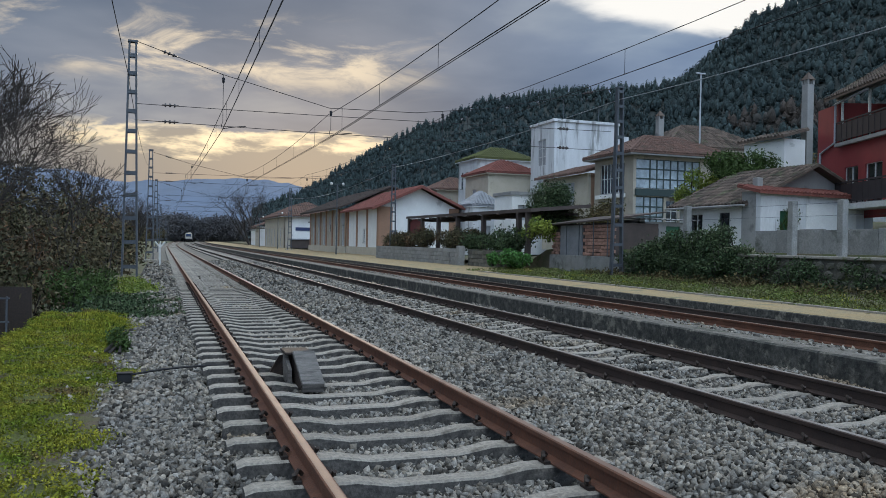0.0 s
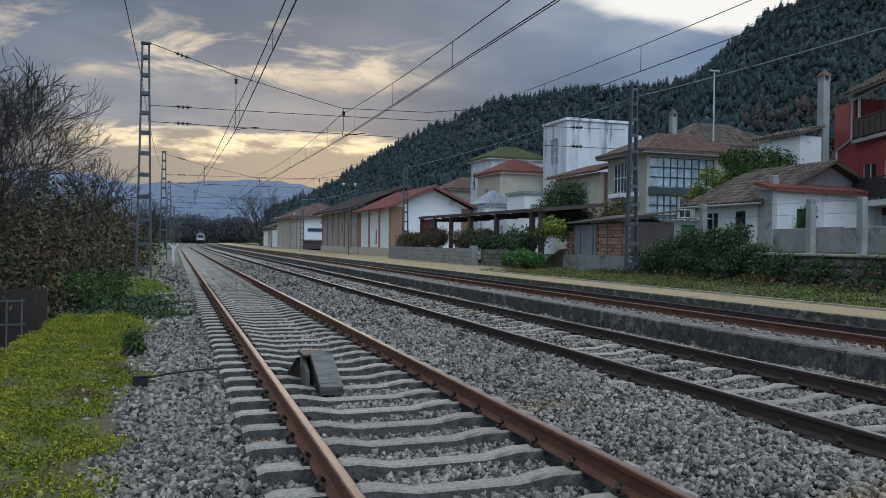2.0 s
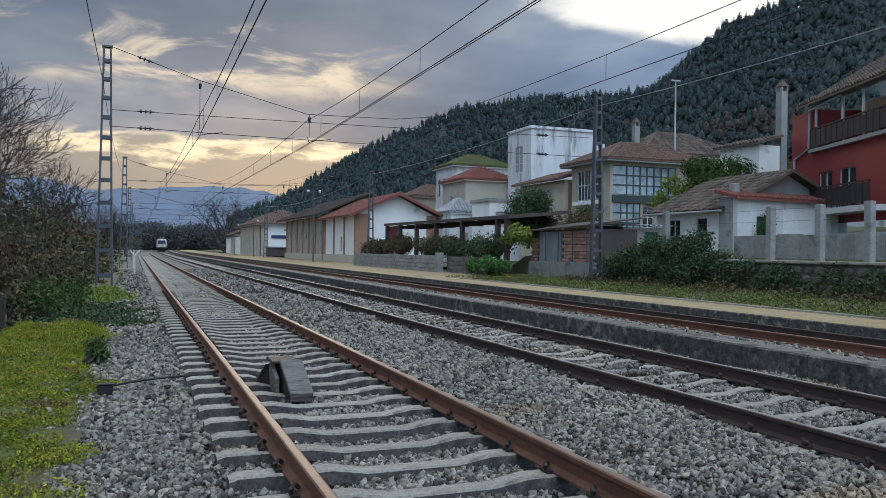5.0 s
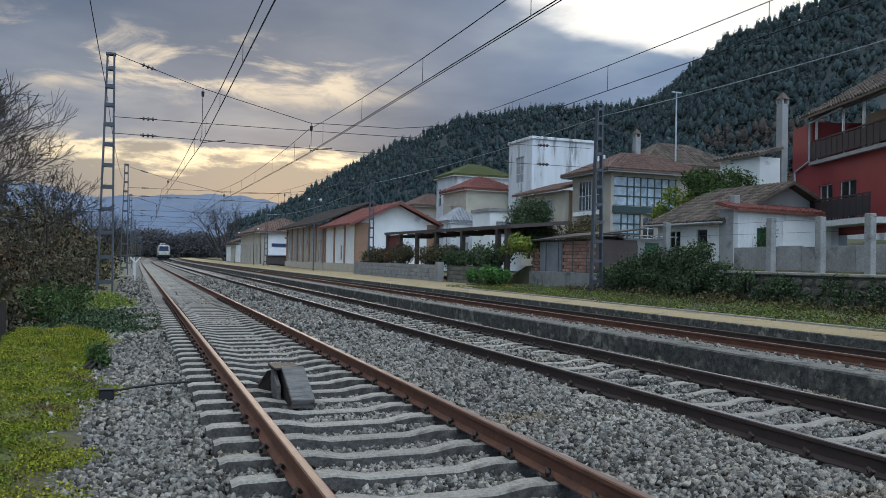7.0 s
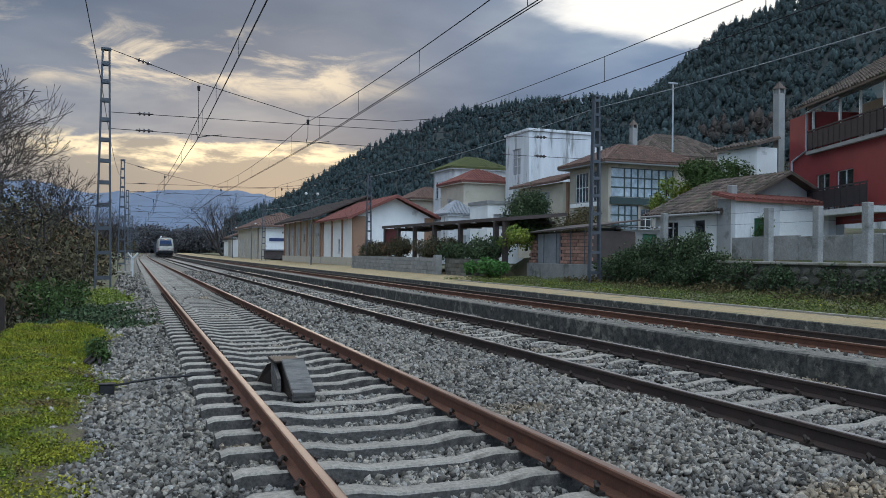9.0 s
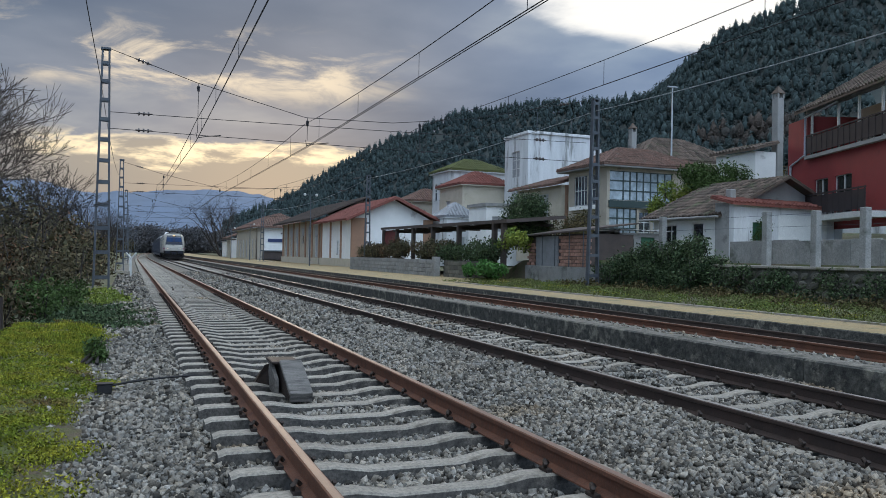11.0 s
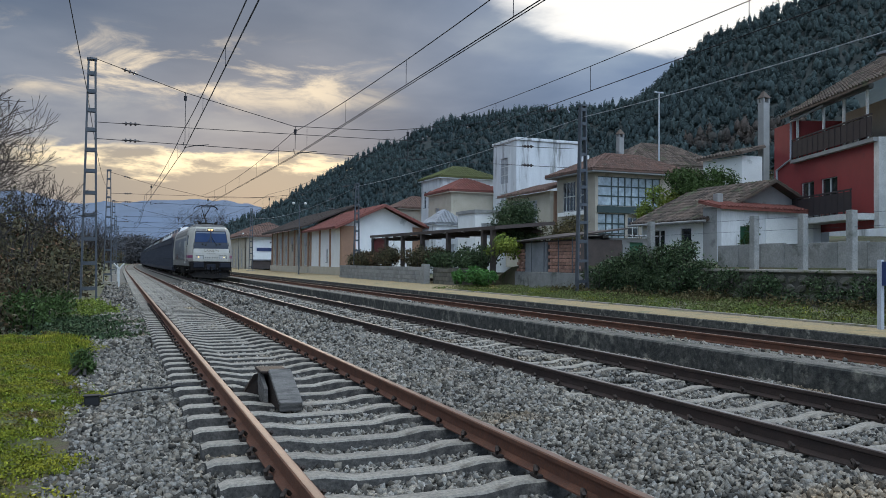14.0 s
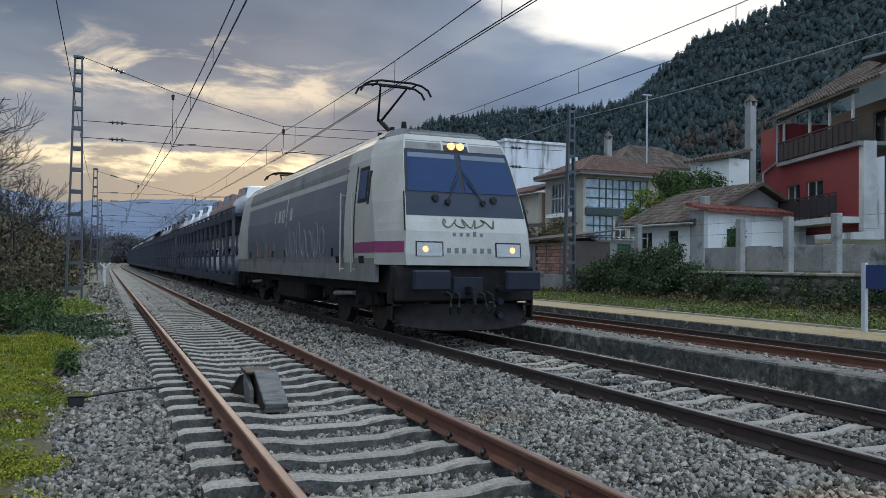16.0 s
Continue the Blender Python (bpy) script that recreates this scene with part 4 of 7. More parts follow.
def hip_roof(parent, x0, x1, y0, y1, z, top, over, m, ridge="x", pitch=0.3, soffit=None):
    x0, x1, y0, y1 = x0 - over, x1 + over, y0 - over, y1 + over
    cx, cy = (x0 + x1) / 2, (y0 + y1) / 2
    if ridge == "x":
        k = min((y1 - y0) / 2, (x1 - x0) / 2 - 0.3)
        ra, rb = (x0 + k, cy, top), (x1 - k, cy, top)
        tile_roof(parent, [(x0, y0, z), (x1, y0, z), rb, ra], m, pitch)
        tile_roof(parent, [(x1, y1, z), (x0, y1, z), ra, rb], m, pitch)
        tile_roof(parent, [(x0, y1, z), (x0, y0, z), ra, ra], m, pitch)
        tile_roof(parent, [(x1, y0, z), (x1, y1, z), rb, rb], m, pitch)
    else:
        k = min((x1 - x0) / 2, (y1 - y0) / 2 - 0.3)
        ra, rb = (cx, y0 + k, top), (cx, y1 - k, top)
        tile_roof(parent, [(x0, y1, z), (x0, y0, z), ra, rb], m, pitch)
        tile_roof(parent, [(x1, y0, z), (x1, y1, z), rb, ra], m, pitch)
        tile_roof(parent, [(x0, y0, z), (x1, y0, z), ra, ra], m, pitch)
        tile_roof(parent, [(x1, y1, z), (x0, y1, z), rb, rb], m, pitch)
    part("soffit", Build().box(x0 + 0.05, x1 - 0.05, y0 + 0.05, y1 - 0.05, z - 0.22, z - 0.11), soffit or PLGREY, parent)


def gable_roof_y(parent, x0, x1, y0, y1, z, top, over, m, xr=None, pitch=0.3, zr=None):
    """Ridge runs along the line."""
    xr = (x0 + x1) / 2 if xr is None else xr
    zr = z if zr is None else zr
    ya, yb = y0 - over, y1 + over
    tile_roof(parent, [(x0 - over, yb, z), (x0 - over, ya, z), (xr, ya, top), (xr, yb, top)], m, pitch)
    tile_roof(parent, [(x1 + over, ya, zr), (x1 + over, yb, zr), (xr, yb, top), (xr, ya, top)], m, pitch)


def gable_wall(parent, x0, x1, y, z, top, xr, m, zr=None, th=0.3):
    zr = z if zr is None else zr
    part("gable", Build().prism([(x0, z), (xr, top), (x1, zr)] if zr == z else [(x0, z), (xr, top), (x1, zr), (x1, z)], y, y + th), m, parent)


def chimney(parent, x, y, z0, z1, w, m, cap=True):
    c = part("chimney", Build().box(x - w, x + w, y - w, y + w, z0, z1, c=0.03), m, parent)
    if cap:
        for sx in (-1, 1):
            for sy in (-1, 0, 1):
                part("cap_pier", Build().box(x + sx * w * 0.8 - 0.05, x + sx * w * 0.8 + 0.05, y + sy * w * 0.8 - 0.05, y + sy * w * 0.8 + 0.05, z1, z1 + 0.28), m, c)
        part("cap_roof", Build().add([(x - w * 1.2, y - w * 1.2, z1 + 0.28), (x + w * 1.2, y - w * 1.2, z1 + 0.28), (x + w * 1.2, y + w * 1.2, z1 + 0.28), (x - w * 1.2, y + w * 1.2, z1 + 0.28), (x, y, z1 + 0.75)], [(3, 2, 1, 0), (0, 1, 4), (1, 2, 4), (2, 3, 4), (3, 0, 4)]), TILEBR, c)
    return c


def goods_shed():
    t = thing("goods_shed", "white-plastered goods shed with red tiled gable roof and brown pilasters", "shed")
    x0, x1, y0, y1, z = 20.0, 28.2, 75.0, 88.6, 4.75
    facade(t, (x0, y1), (x0, y0), 0, z, PLWHITE, [(7.2, 7.9, 1.3, 2.7, "w", (1, 1))])
    facade(t, (x0 + 0.3, y0), (x1, y0), 0, z, PLWHITE)
    back_walls(t, x0, x1, y0, y1, 0, z, PLWHITE)
    gable_wall(t, x0, x1, y0, z, 6.75, 24.05, PLWHITE)
    for y in (75.25, 79.5, 84.0, 88.3):
        part("pilaster", Build().box(x0 - 0.10, x0 + 0.02, y - 0.22, y + 0.22, 0.0, z), BROWNTRIM, t)
    part("corner_pilaster", Build().box(x0 - 0.02, x0 + 1.35, y0 - 0.06, y0 + 0.02, 0.5, z + 0.1), BROWNTRIM, t)
    part("corner_pilaster", Build().box(x1 - 1.0, x1 + 0.04, y0 - 0.06, y0 + 0.02, 0.5, z + 0.1), BROWNTRIM, t)
    part("plinth", Build().box(x0 - 0.18, x0 + 0.02, y0 - 0.2, y1, 0.0, 0.85).box(x0 - 0.18, x1, y0 - 0.2, y0 + 0.02, 0.0, 0.8), PLCREAM, t)
    gable_roof_y(t, x0, x1, y0, y1, z - 0.1, 6.95, 0.9, TILERED, 24.05, 0.28)
    for s, xe in ((-1, x0 - 0.9), (1, x1 + 0.9)):
        part("barge_board", Build().add([(xe, y0 - 0.95, z - 0.28), (24.05, y0 - 0.95, 6.72), (24.05, y0 - 0.95, 6.96), (xe, y0 - 0.95, z - 0.06), (xe, y0 - 0.88, z - 0.28), (24.05, y0 - 0.88, 6.72), (24.05, y0 - 0.88, 6.96), (xe, y0 - 0.88, z - 0.06)], [(0, 1, 2, 3), (7, 6, 5, 4), (0, 4, 5, 1), (1, 5, 6, 2), (2, 6, 7, 3), (3, 7, 4, 0)]), TILERED, t)


def brick_warehouse():
    t = thing("warehouse", "old ochre warehouse with arched white doors and blackened tile roof", "warehouse")
    x0, x1, y0, y1, z = 20.0, 30.0, 89.2, 113.0, 5.2
    op = []
    for k in range(6):
        u = 2.0 + k * 3.8
        op.append((u, u + 1.5, 0.9, 4.0, "s", (1, 1)) if k != 3 else (u + 0.2, u + 1.2, 2.6, 3.9, "w", (1, 1)))
    facade(t, (x0, y1), (x0, y0), 0, z, PLBEIGE, op)
    for o in op:
        yc = y1 - (o[0] + o[1]) / 2
        part("door_arch", Build().tube((x0 - 0.03, yc, 3.95), (x0 + 0.1, yc, 3.95), (o[1] - o[0]) / 2, n=20), SHUT, t)
    facade(t, (x0 + 0.3, y0), (x1, y0), 0, z, PLBEIGE)
    back_walls(t, x0, x1, y0, y1, 0, z, PLBEIGE)
    for k in range(7):
        y = y1 - 0.7 - k * 3.8
        part("pilaster", Build().box(x0 - 0.12, x0 + 0.02, y - 0.22, y + 0.22, 0, z), BROWNTRIM, t)
    part("plinth", Build().box(x0 - 0.2, x0 + 0.02, y0, y1, 0, 0.8), PLCREAM, t)
    gable_wall(t, x0, x1, y0, z, 7.6, 25, PLBEIGE)
    gable_roof_y(t, x0, x1, y0, y1, z - 0.05, 7.8, 1.2, TILEDK, 25, 0.35)


def station():
    t = thing("station_building", "cream station building with hipped orange tile roof", "station")
    x0, x1, y0, y1, z = 20.0, 29.0, 137.5, 165.0, 5.6
    op = [(u, u + 1.6, 0.3, 3.6, "s", (1, 2)) for u in (1.5, 5.5, 9.5, 13.5, 17.5, 21.5, 25)]
    facade(t, (x0, y1), (x0, y0), 0, z, PLCREAM, op)
    facade(t, (x0 + 0.3, y0), (x1, y0), 0, z, PLWHITE, [(4.3, 6.2, 0.3, 3.2, "b", (1, 2))])
    back_walls(t, x0, x1, y0, y1, 0, z, PLCREAM)
    part("corner_stone", Build().box(x0 - 0.06, x0 + 1.2, y0 - 0.06, y0 + 0.04, 0, z).box(x0 - 0.06, x0 + 0.04, y0 - 0.06, y0 + 1.2, 0, z), PLBEIGE, t)
    part("name_board", Build().box(x0 + 1.8, x0 + 4.6, y0 - 0.12, y0 - 0.02, 3.1, 3.65), BLUESIGN, t, "dark blue name board")
    for k in range(8):
        part("letter_bar", Build().box(x0 + 4.0 + 0.26 * k, x0 + 4.18 + 0.26 * k, y0 - 0.05, y0 + 0.01, 4.45, 4.72), DKWOOD, t)
    hip_roof(t, x0, x1, y0, y1, z, 8.2, 0.9, TILE, "y", 0.4)
    t = thing("platform_shelter", "white platform shelter block beside the station", "shelter")
    facade(t, (19.5, 178), (19.5, 172), 0, 4.2, PLCREAM, [(1, 2.2, 0.4, 3.0, "s", (1, 1)), (3.5, 4.7, 0.4, 3.0, "s", (1, 1))])
    facade(t, (19.8, 172), (25, 172), 0, 4.2, PLWHITE)
    back_walls(t, 19.5, 25, 172, 178, 0, 4.2, PLCREAM)
    tile_roof(t, [(18.6, 179, 4.1), (18.6, 171, 4.1), (22.2, 171, 5.5), (22.2, 179, 5.5)], TILE, 0.4)
    tile_roof(t, [(25.8, 171, 4.1), (25.8, 179, 4.1), (22.2, 179, 5.5), (22.2, 171, 5.5)], TILE, 0.4)
    part("awning", Build().box(17.2, 20, 165.5, 170, 3.7, 3.9), DKWOOD, t)
    b = thing("platform_bench_shelter", "dark low shelter with planters on the platform", "shelter")
    part("body", Build().box(20.6, 24.6, 133.6, 135.2, 0.1, 1.5, c=0.05), DKWOOD, b)
    part("roof_edge", Build().box(20.4, 24.8, 133.4, 135.4, 1.5, 1.7, c=0.03), SHEETM, b)
    t = thing("toilet_block", "small white station annex far along the platform", "annex")
    facade(t, (21.5, 206), (21.5, 196), 0, 3.6, PLWHITE, [(1, 2, 0.4, 2.6, "s", (1, 1)), (4, 5, 0.4, 2.6, "s", (1, 1))])
    facade(t, (21.8, 196), (27, 196), 0, 3.6, PLWHITE)
    back_walls(t, 21.5, 27, 196, 206, 0, 3.6, PLWHITE)
    part("flat_roof", Build().box(21.2, 27.3, 195.7, 206.3, 3.6, 3.9), PLGREY, t)


def glazed_house():
    t = thing("house", "beige house with dark green glazed galleries and hipped tile roof", "house", group="village houses")
    x0, x1, y0, y1, z0, z = 33.0, 41.6, 51.0, 56.6, 1.0, 8.2
    up = [(0.25, 1.5, 5.75, 7.95, "g", (1, 3)), (1.5, 3.3, 5.75, 7.95, "g", (3, 3)), (3.3, 4.6, 5.75, 7.95, "g", (2, 3)), (4.6, 5.9, 5.75, 7.95, "g", (2, 3)), (0.25, 1.0, 2.9, 5.15, "g", (1, 3)), (1.0, 2.7, 2.9, 5.15, "g", (3, 3)), (2.9, 3.9, 2.6, 4.9, "w", (2, 3)), (4.2, 5.6, 3.6, 4.9, "g", (3, 2))]
    facade(t, (x0, y0), (x1, y0), z0, z, PLBEIGE, up)
    part("spandrel", Build().box(x0 + 0.15, x0 + 6.0, y0 - 0.12, y0 + 0.02, 5.2, 5.72), FRAMEG, t)
    part("balcony_slab", Build().box(x0 + 3.1, x0 + 6.0, y0 - 0.75, y0, 5.12, 5.24).box(x0 + 3.1, x0 + 6.0, y0 - 0.9, y0, 2.45, 2.6), PLGREY, t)
    for k in range(14):
        part("baluster", Build().box(x0 + 3.15 + k * 0.2, x0 + 3.18 + k * 0.2, y0 - 0.87, y0 - 0.84, 2.6, 3.5), FRAMEG, t)
    part("handrail", Build().box(x0 + 3.1, x0 + 6.0, y0 - 0.89, y0 - 0.83, 3.5, 3.55), FRAMEG, t)
    facade(t, (x0, y1), (x0, y0 + 0.3), z0, z, PLBEIGE, [(0.9, 2.8, 5.5, 7.8, "w", (4, 2)), (3.0, 4.4, 5.5, 7.8, "w", (3, 2)), (1.2, 3.6, 2.6, 4.7, "k", (1, 1))])
    part("gallery_sill", Build().box(x0 - 0.35, x0, y0 + 1.0, y1 - 0.7, 5.1, 5.4), PLWHITE, t)
    back_walls(t, x0, x1, y0, y1, z0, z, PLBEIGE)
    hip_roof(t, x0, x1, y0, y1, z + 0.2, 10.1, 0.75, TILE, "x", 0.28, PLGREY)
    part("downpipe", Build().tube((x1 - 0.05, y0 - 0.08, z0), (x1 - 0.05, y0 - 0.08, z), 0.05, n=8), PLGREY, t)
    chimney(t, 37.6, 54.5, 9.3, 11.6, 0.24, PLGREY)
    t = thing("house", "low cream annex with orange tiled lean-to roof and blinds", "house", group="village houses")
    facade(t, (32.6, 65.0), (32.6, 57.0), 1, 7.3, PLCREAM, [(1.2, 5.8, 4.6, 6.7, "s", (5, 1))])
    facade(t, (32.9, 57.0), (37, 57.0), 1, 7.3, BROWNTRIM)
    back_walls(t, 32.6, 37, 57, 65, 1, 7.3, PLCREAM)
    tile_roof(t, [(31.9, 65.5, 7.3), (31.9, 56.7, 7.3), (36, 56.7, 8.5), (36, 65.5, 8.5)], TILE, 0.28)


def white_tower():
    t = thing("tower_house", "tall stained white block of flats with parapet", "house", group="village houses")
    x0, x1, y0, y1, z = 36.2, 43.4, 70.0, 75.2, 13.5
    facade(t, (x0, y1), (x0, y0 + 0.3), 1, z, PLOLD, [(1.6, 3.4, 9.4, 12.0, "s", (2, 3)), (1.6, 3.4, 4.2, 8.4, "s", (2, 5))])
    facade(t, (x0, y0), (x1, y0), 1, z, PLOLD)
    back_walls(t, x0, x1, y0, y1, 1, z, PLOLD)
    part("parapet", Build().box(x0 - 0.15, x1 + 0.15, y0 - 0.15, y1 + 0.15, z, z + 0.28, c=0.03), PLOLD, t)
    part("stair_head", Build().box(x1, x1 + 1.3, y0 + 0.2, y1, 1, z - 1.0), PLOLD, t)
    for x, h in ((x0 + 2.0, 2.6), (x0 + 6.0, 2.0)):
        part("aerial", Build().tube((x, y0 + 2, z), (x, y0 + 2, z + h), 0.03, n=5).tube((x - 0.5, y0 + 2, z + h), (x + 0.5, y0 + 2, z + h), 0.015, n=4), STEEL, t)


def simple_house(x0, x1, y0, y1, z0, z, top, wall, roof, label, wins=(), wins2=(), ridge="x", over=0.4):
    t = thing("house", label, "house", group="village houses")
    facade(t, (x0, y0), (x1, y0), z0, z, wall, wins)
    facade(t, (x0, y1), (x0, y0 + 0.3), z0, z, wall, wins2)
    back_walls(t, x0, x1, y0, y1, z0, z, wall)
    if roof:
        hip_roof(t, x0, x1, y0, y1, z + 0.2, top, over, roof, ridge, 0.32, wall)
    else:
        part("flat_roof", Build().box(x0 - 0.15, x1 + 0.15, y0 - 0.15, y1 + 0.15, z, top), PLGREY, t)
    return t


def hut():
    t = thing("cottage", "small white plastered cottage with old brown tile roof", "cottage", group="village houses")
    x0, x1, y0, y1, z0, z = 26.0, 33.8, 30.5, 35.6, 1.15, 3.45
    facade(t, (x0, y1), (x0, y0), z0, z, PLWHITE, [(0.9, 1.9, 2.25, 3.1, "w", (2, 1)), (3.1, 3.95, 1.25, 3.15, "w", (1, 2))])
    facade(t, (x0 + 0.3, y0), (x1, y0), z0, z, PLGREY)
    gable_wall(t, x0, x1, y0, z, 5.35, 29.8, PLGREY)
    back_walls(t, x0, x1, y0, y1, z0, z, PLGREY)
    gable_roof_y(t, x0, x1, y0, y1, z, 5.5, 0.5, TILEBR, 29.8, 0.24)
    part("gutter", Build().tube((x0 - 0.55, y0 - 0.5, z - 0.05), (x0 - 0.55, y1 + 0.5, z - 0.05), 0.06, n=8), PLGREY, t)
    part("downpipe", Build().tube((x0 - 0.1, y0 + 0.05, z0), (x0 - 0.1, y0 + 0.05, z), 0.06, n=8), DKWOOD, t)
    t = thing("lean_to", "white plastered lean-to with green window and tile coping", "outbuilding")
    facade(t, (25.7, 29.2), (31.8, 29.2), 1.15, 4.05, PLOLD, [(1.1, 1.95, 2.2, 3.15, "d", (2, 2))])
    facade(t, (25.7, 30.45), (25.7, 29.5), 1.15, 4.05, PLGREY)
    part("stucco_patch", Build().box(28.3, 31.3, 29.17, 29.22, 2.1, 3.55), PLWHITE, t, "bright whitewashed patch")
    tile_roof(t, [(25.4, 28.9, 4.0), (32.1, 28.9, 3.9), (32.1, 30.45, 4.25), (25.4, 30.45, 4.35)], TILERED, 0.22)
    chimney(t, 26.2, 30.0, 4.0, 4.7, 0.17, PLGREY, False)


def red_house():
    """The long wall runs a little across the line, climbing the slope."""
    t = thing("house", "dark red house with upper terrace railing and brown tile roof", "house", group="village houses")
    C = Vector((34.0, 34.4))
    d = Vector((-0.36, -0.933))
    n = Vector((-0.933, 0.36))

    def P(s, w=0.0):
        q = C + d * s - n * w
        return (q.x, q.y)

    facade(t, P(0), P(10.3), 3.0, 6.75, PLRED, [(3.2, 4.6, 3.6, 5.6, "o", (2, 1)), (5.3, 6.9, 3.6, 5.6, "w", (2, 1))])
    facade(t, P(0.3, 8), P(0.3, 0.3), 3.0, 8.9, PLOLD)
    facade(t, P(0), P(2.6), 6.75, 9.0, PLRED)
    facade(t, P(2.6, 2.6), P(10.3, 2.6), 6.75, 9.4, PLBEIGE, [(1.2, 2.4, 7.0, 8.9, "o", (1, 1)), (4.0, 5.2, 7.0, 8.9, "o", (1, 1))])
    facade(t, P(2.6, 0.0), P(2.6, 2.6), 6.75, 9.0, PLRED)
    part("white_corner", Build().add([(*P(10.1, -0.06), 3.0), (*P(10.5, -0.06), 3.0), (*P(10.5, 0.5), 3.0), (*P(10.1, 0.5), 3.0), (*P(10.1, -0.06), 6.9), (*P(10.5, -0.06), 6.9), (*P(10.5, 0.5), 6.9), (*P(10.1, 0.5), 6.9)], [(3, 2, 1, 0), (4, 5, 6, 7), (0, 1, 5, 4), (1, 2, 6, 5), (2, 3, 7, 6), (3, 0, 4, 7)]), FRAMEW, t)

    def blk(name, s0, s1, w0, w1, z0, z1, m):
        v = [(*P(s, w), z) for z in (z0, z1) for w in (w0, w1) for s in (s0, s1)]
        return part(name, Build().add(v, [(0, 2, 3, 1), (4, 5, 7, 6), (0, 1, 5, 4), (2, 6, 7, 3), (0, 4, 6, 2), (1, 3, 7, 5)]), m, t)

    blk("terrace_slab", 2.5, 10.4, -0.25, 2.7, 6.72, 6.90, PLGREY)
    blk("lower_slab", 4.4, 10.2, -1.2, 0.0, 3.35, 3.62, FRAMEW)
    for s0, z0, w in ((2.6, 6.9, -0.2), (4.6, 3.62, -1.1)):
        blk("handrail", s0, 10.2, w - 0.03, w + 0.03, z0 + 1.0, z0 + 1.07, RAILING)
        blk("rail_screen", s0, 10.2, w - 0.01, w + 0.01, z0 + 0.1, z0 + 0.95, RAILING)
        k = s0
        while k < 10.2:
            blk("baluster", k, k + 0.05, w - 0.025, w + 0.025, z0, z0 + 1.0, RAILING)
            k += 0.55
    blk("eave_beam", 2.3, 9.8, -0.1, 0.12, 9.15, 9.35, SHEETM)
    for s in (2.7, 5.5, 7.4, 9.4):
        blk("terrace_post", s - 0.05, s + 0.05, 0.0, 0.1, 6.9, 9.2, FRAMEW)
    e = [(*P(1.8, -0.5), 9.25), (*P(12.5, -0.5), 9.25), (*P(12.5, 5.0), 12.6), (*P(2.6, 5.0), 12.6)]
    tile_roof(t, e, TILEBR, 0.26)
    pipe = Build().line([(*P(0.5, -0.08), 5.2), (*P(0.5, -0.08), 6.6), (*P(2.2, -0.08), 7.0), (*P(2.2, -0.08), 9.0), (*P(6.0, -0.3), 9.1)], 0.06, 8)
    part("drainpipe", pipe, POSTBLUE, t)
    chimney(t, 35.15, 36.4, 3.0, 10.9, 0.24, PLGREY)
    h = thing("house_annex", "small white annex with brown lean-to roof beside the red house", "annex", group="village houses")
    facade(h, (33.35, 36.2), (34.85, 36.2), 2.0, 7.7, PLWHITE)
    back_walls(h, 33.35, 34.85, 36.2, 39.5, 2.0, 7.7, PLWHITE)
    facade(h, (33.35, 39.5), (33.35, 36.5), 2.0, 7.7, PLWHITE)
    tile_roof(h, [(33.05, 39.8, 7.8), (33.05, 35.9, 7.8), (34.85, 35.9, 8.3), (34.85, 39.8, 8.3)], TILEBR, 0.26)
    g = thing("grey_building", "grey rendered house with green translucent rooftop shelter", "house", group="village houses")
    facade(g, (31.9, 25.0), (30.2, 20.0), 1.5, 8.1, PLGREY, [(1.4, 2.6, 3.9, 5.6, "w", (1, 1))])
    facade(g, (36.0, 25.0), (31.9, 25.0), 1.5, 8.1, PLGREY)
    part("rooftop_screen", Build().box(31.9, 35, 20.2, 24.8, 9.4, 10.6), GREENGL, g, "bright green plastic sheeting")
    for z in (8.3, 8.55, 8.8, 9.05):
        part("rail", Build().box(31.85, 35, 20.1, 24.85, z, z + 0.06), POSTBLUE, g)
    for x, y in ((31.9, 20.2), (31.9, 24.8), (35, 20.2), (35, 24.8)):
        part("corner_post", Build().box(x - 0.06, x + 0.06, y - 0.06, y + 0.06, 8.1, 10.8), GREEND, g)
    part("rooftop_roof", Build().box(31.2, 35.6, 19.6, 25.6, 10.75, 10.87), SHEETM, g)


goods_shed()
brick_warehouse()
station()
glazed_house()
white_tower()
simple_house(34.5, 42, 86, 92, 1, 11.2, 13.0, PLOLD, MOSSROOF, "white house with mossy green hipped roof", [], [(0.8, 1.6, 8.0, 10.0, "w", (1, 2)), (2.4, 3.2, 8.0, 10.0, "w", (1, 2)), (4.2, 5.0, 8.0, 10.0, "w", (1, 2)), (1, 1.8, 4.4, 6.4, "w", (1, 2)), (3.4, 4.2, 4.4, 6.4, "w", (1, 2))])
simple_house(31.6, 37.5, 75.5, 82, 0.5, 8.6, 10.4, PLCREAM, TILERED, "cream house with red tile roof and blinds", [(2.4, 5.2, 5.2, 6.8, "s", (3, 1))], [(2.0, 3.2, 5.4, 7.2, "s", (1, 1))])
simple_house(30.0, 34.6, 66, 70, 0.5, 5.9, 6.2, PLWHITE, None, "plain white flat-roofed outbuilding", [(0.6, 3.2, 3.6, 5.0, "s", (2, 1))])
simple_house(28.6, 31.6, 72, 76, 0.3, 5.0, 6.6, PLOLD, SHEETM, "little grey-white house with pointed roof", [(1.0, 1.9, 1.2, 3.2, "s", (1, 1))], ridge="y", over=0.2)
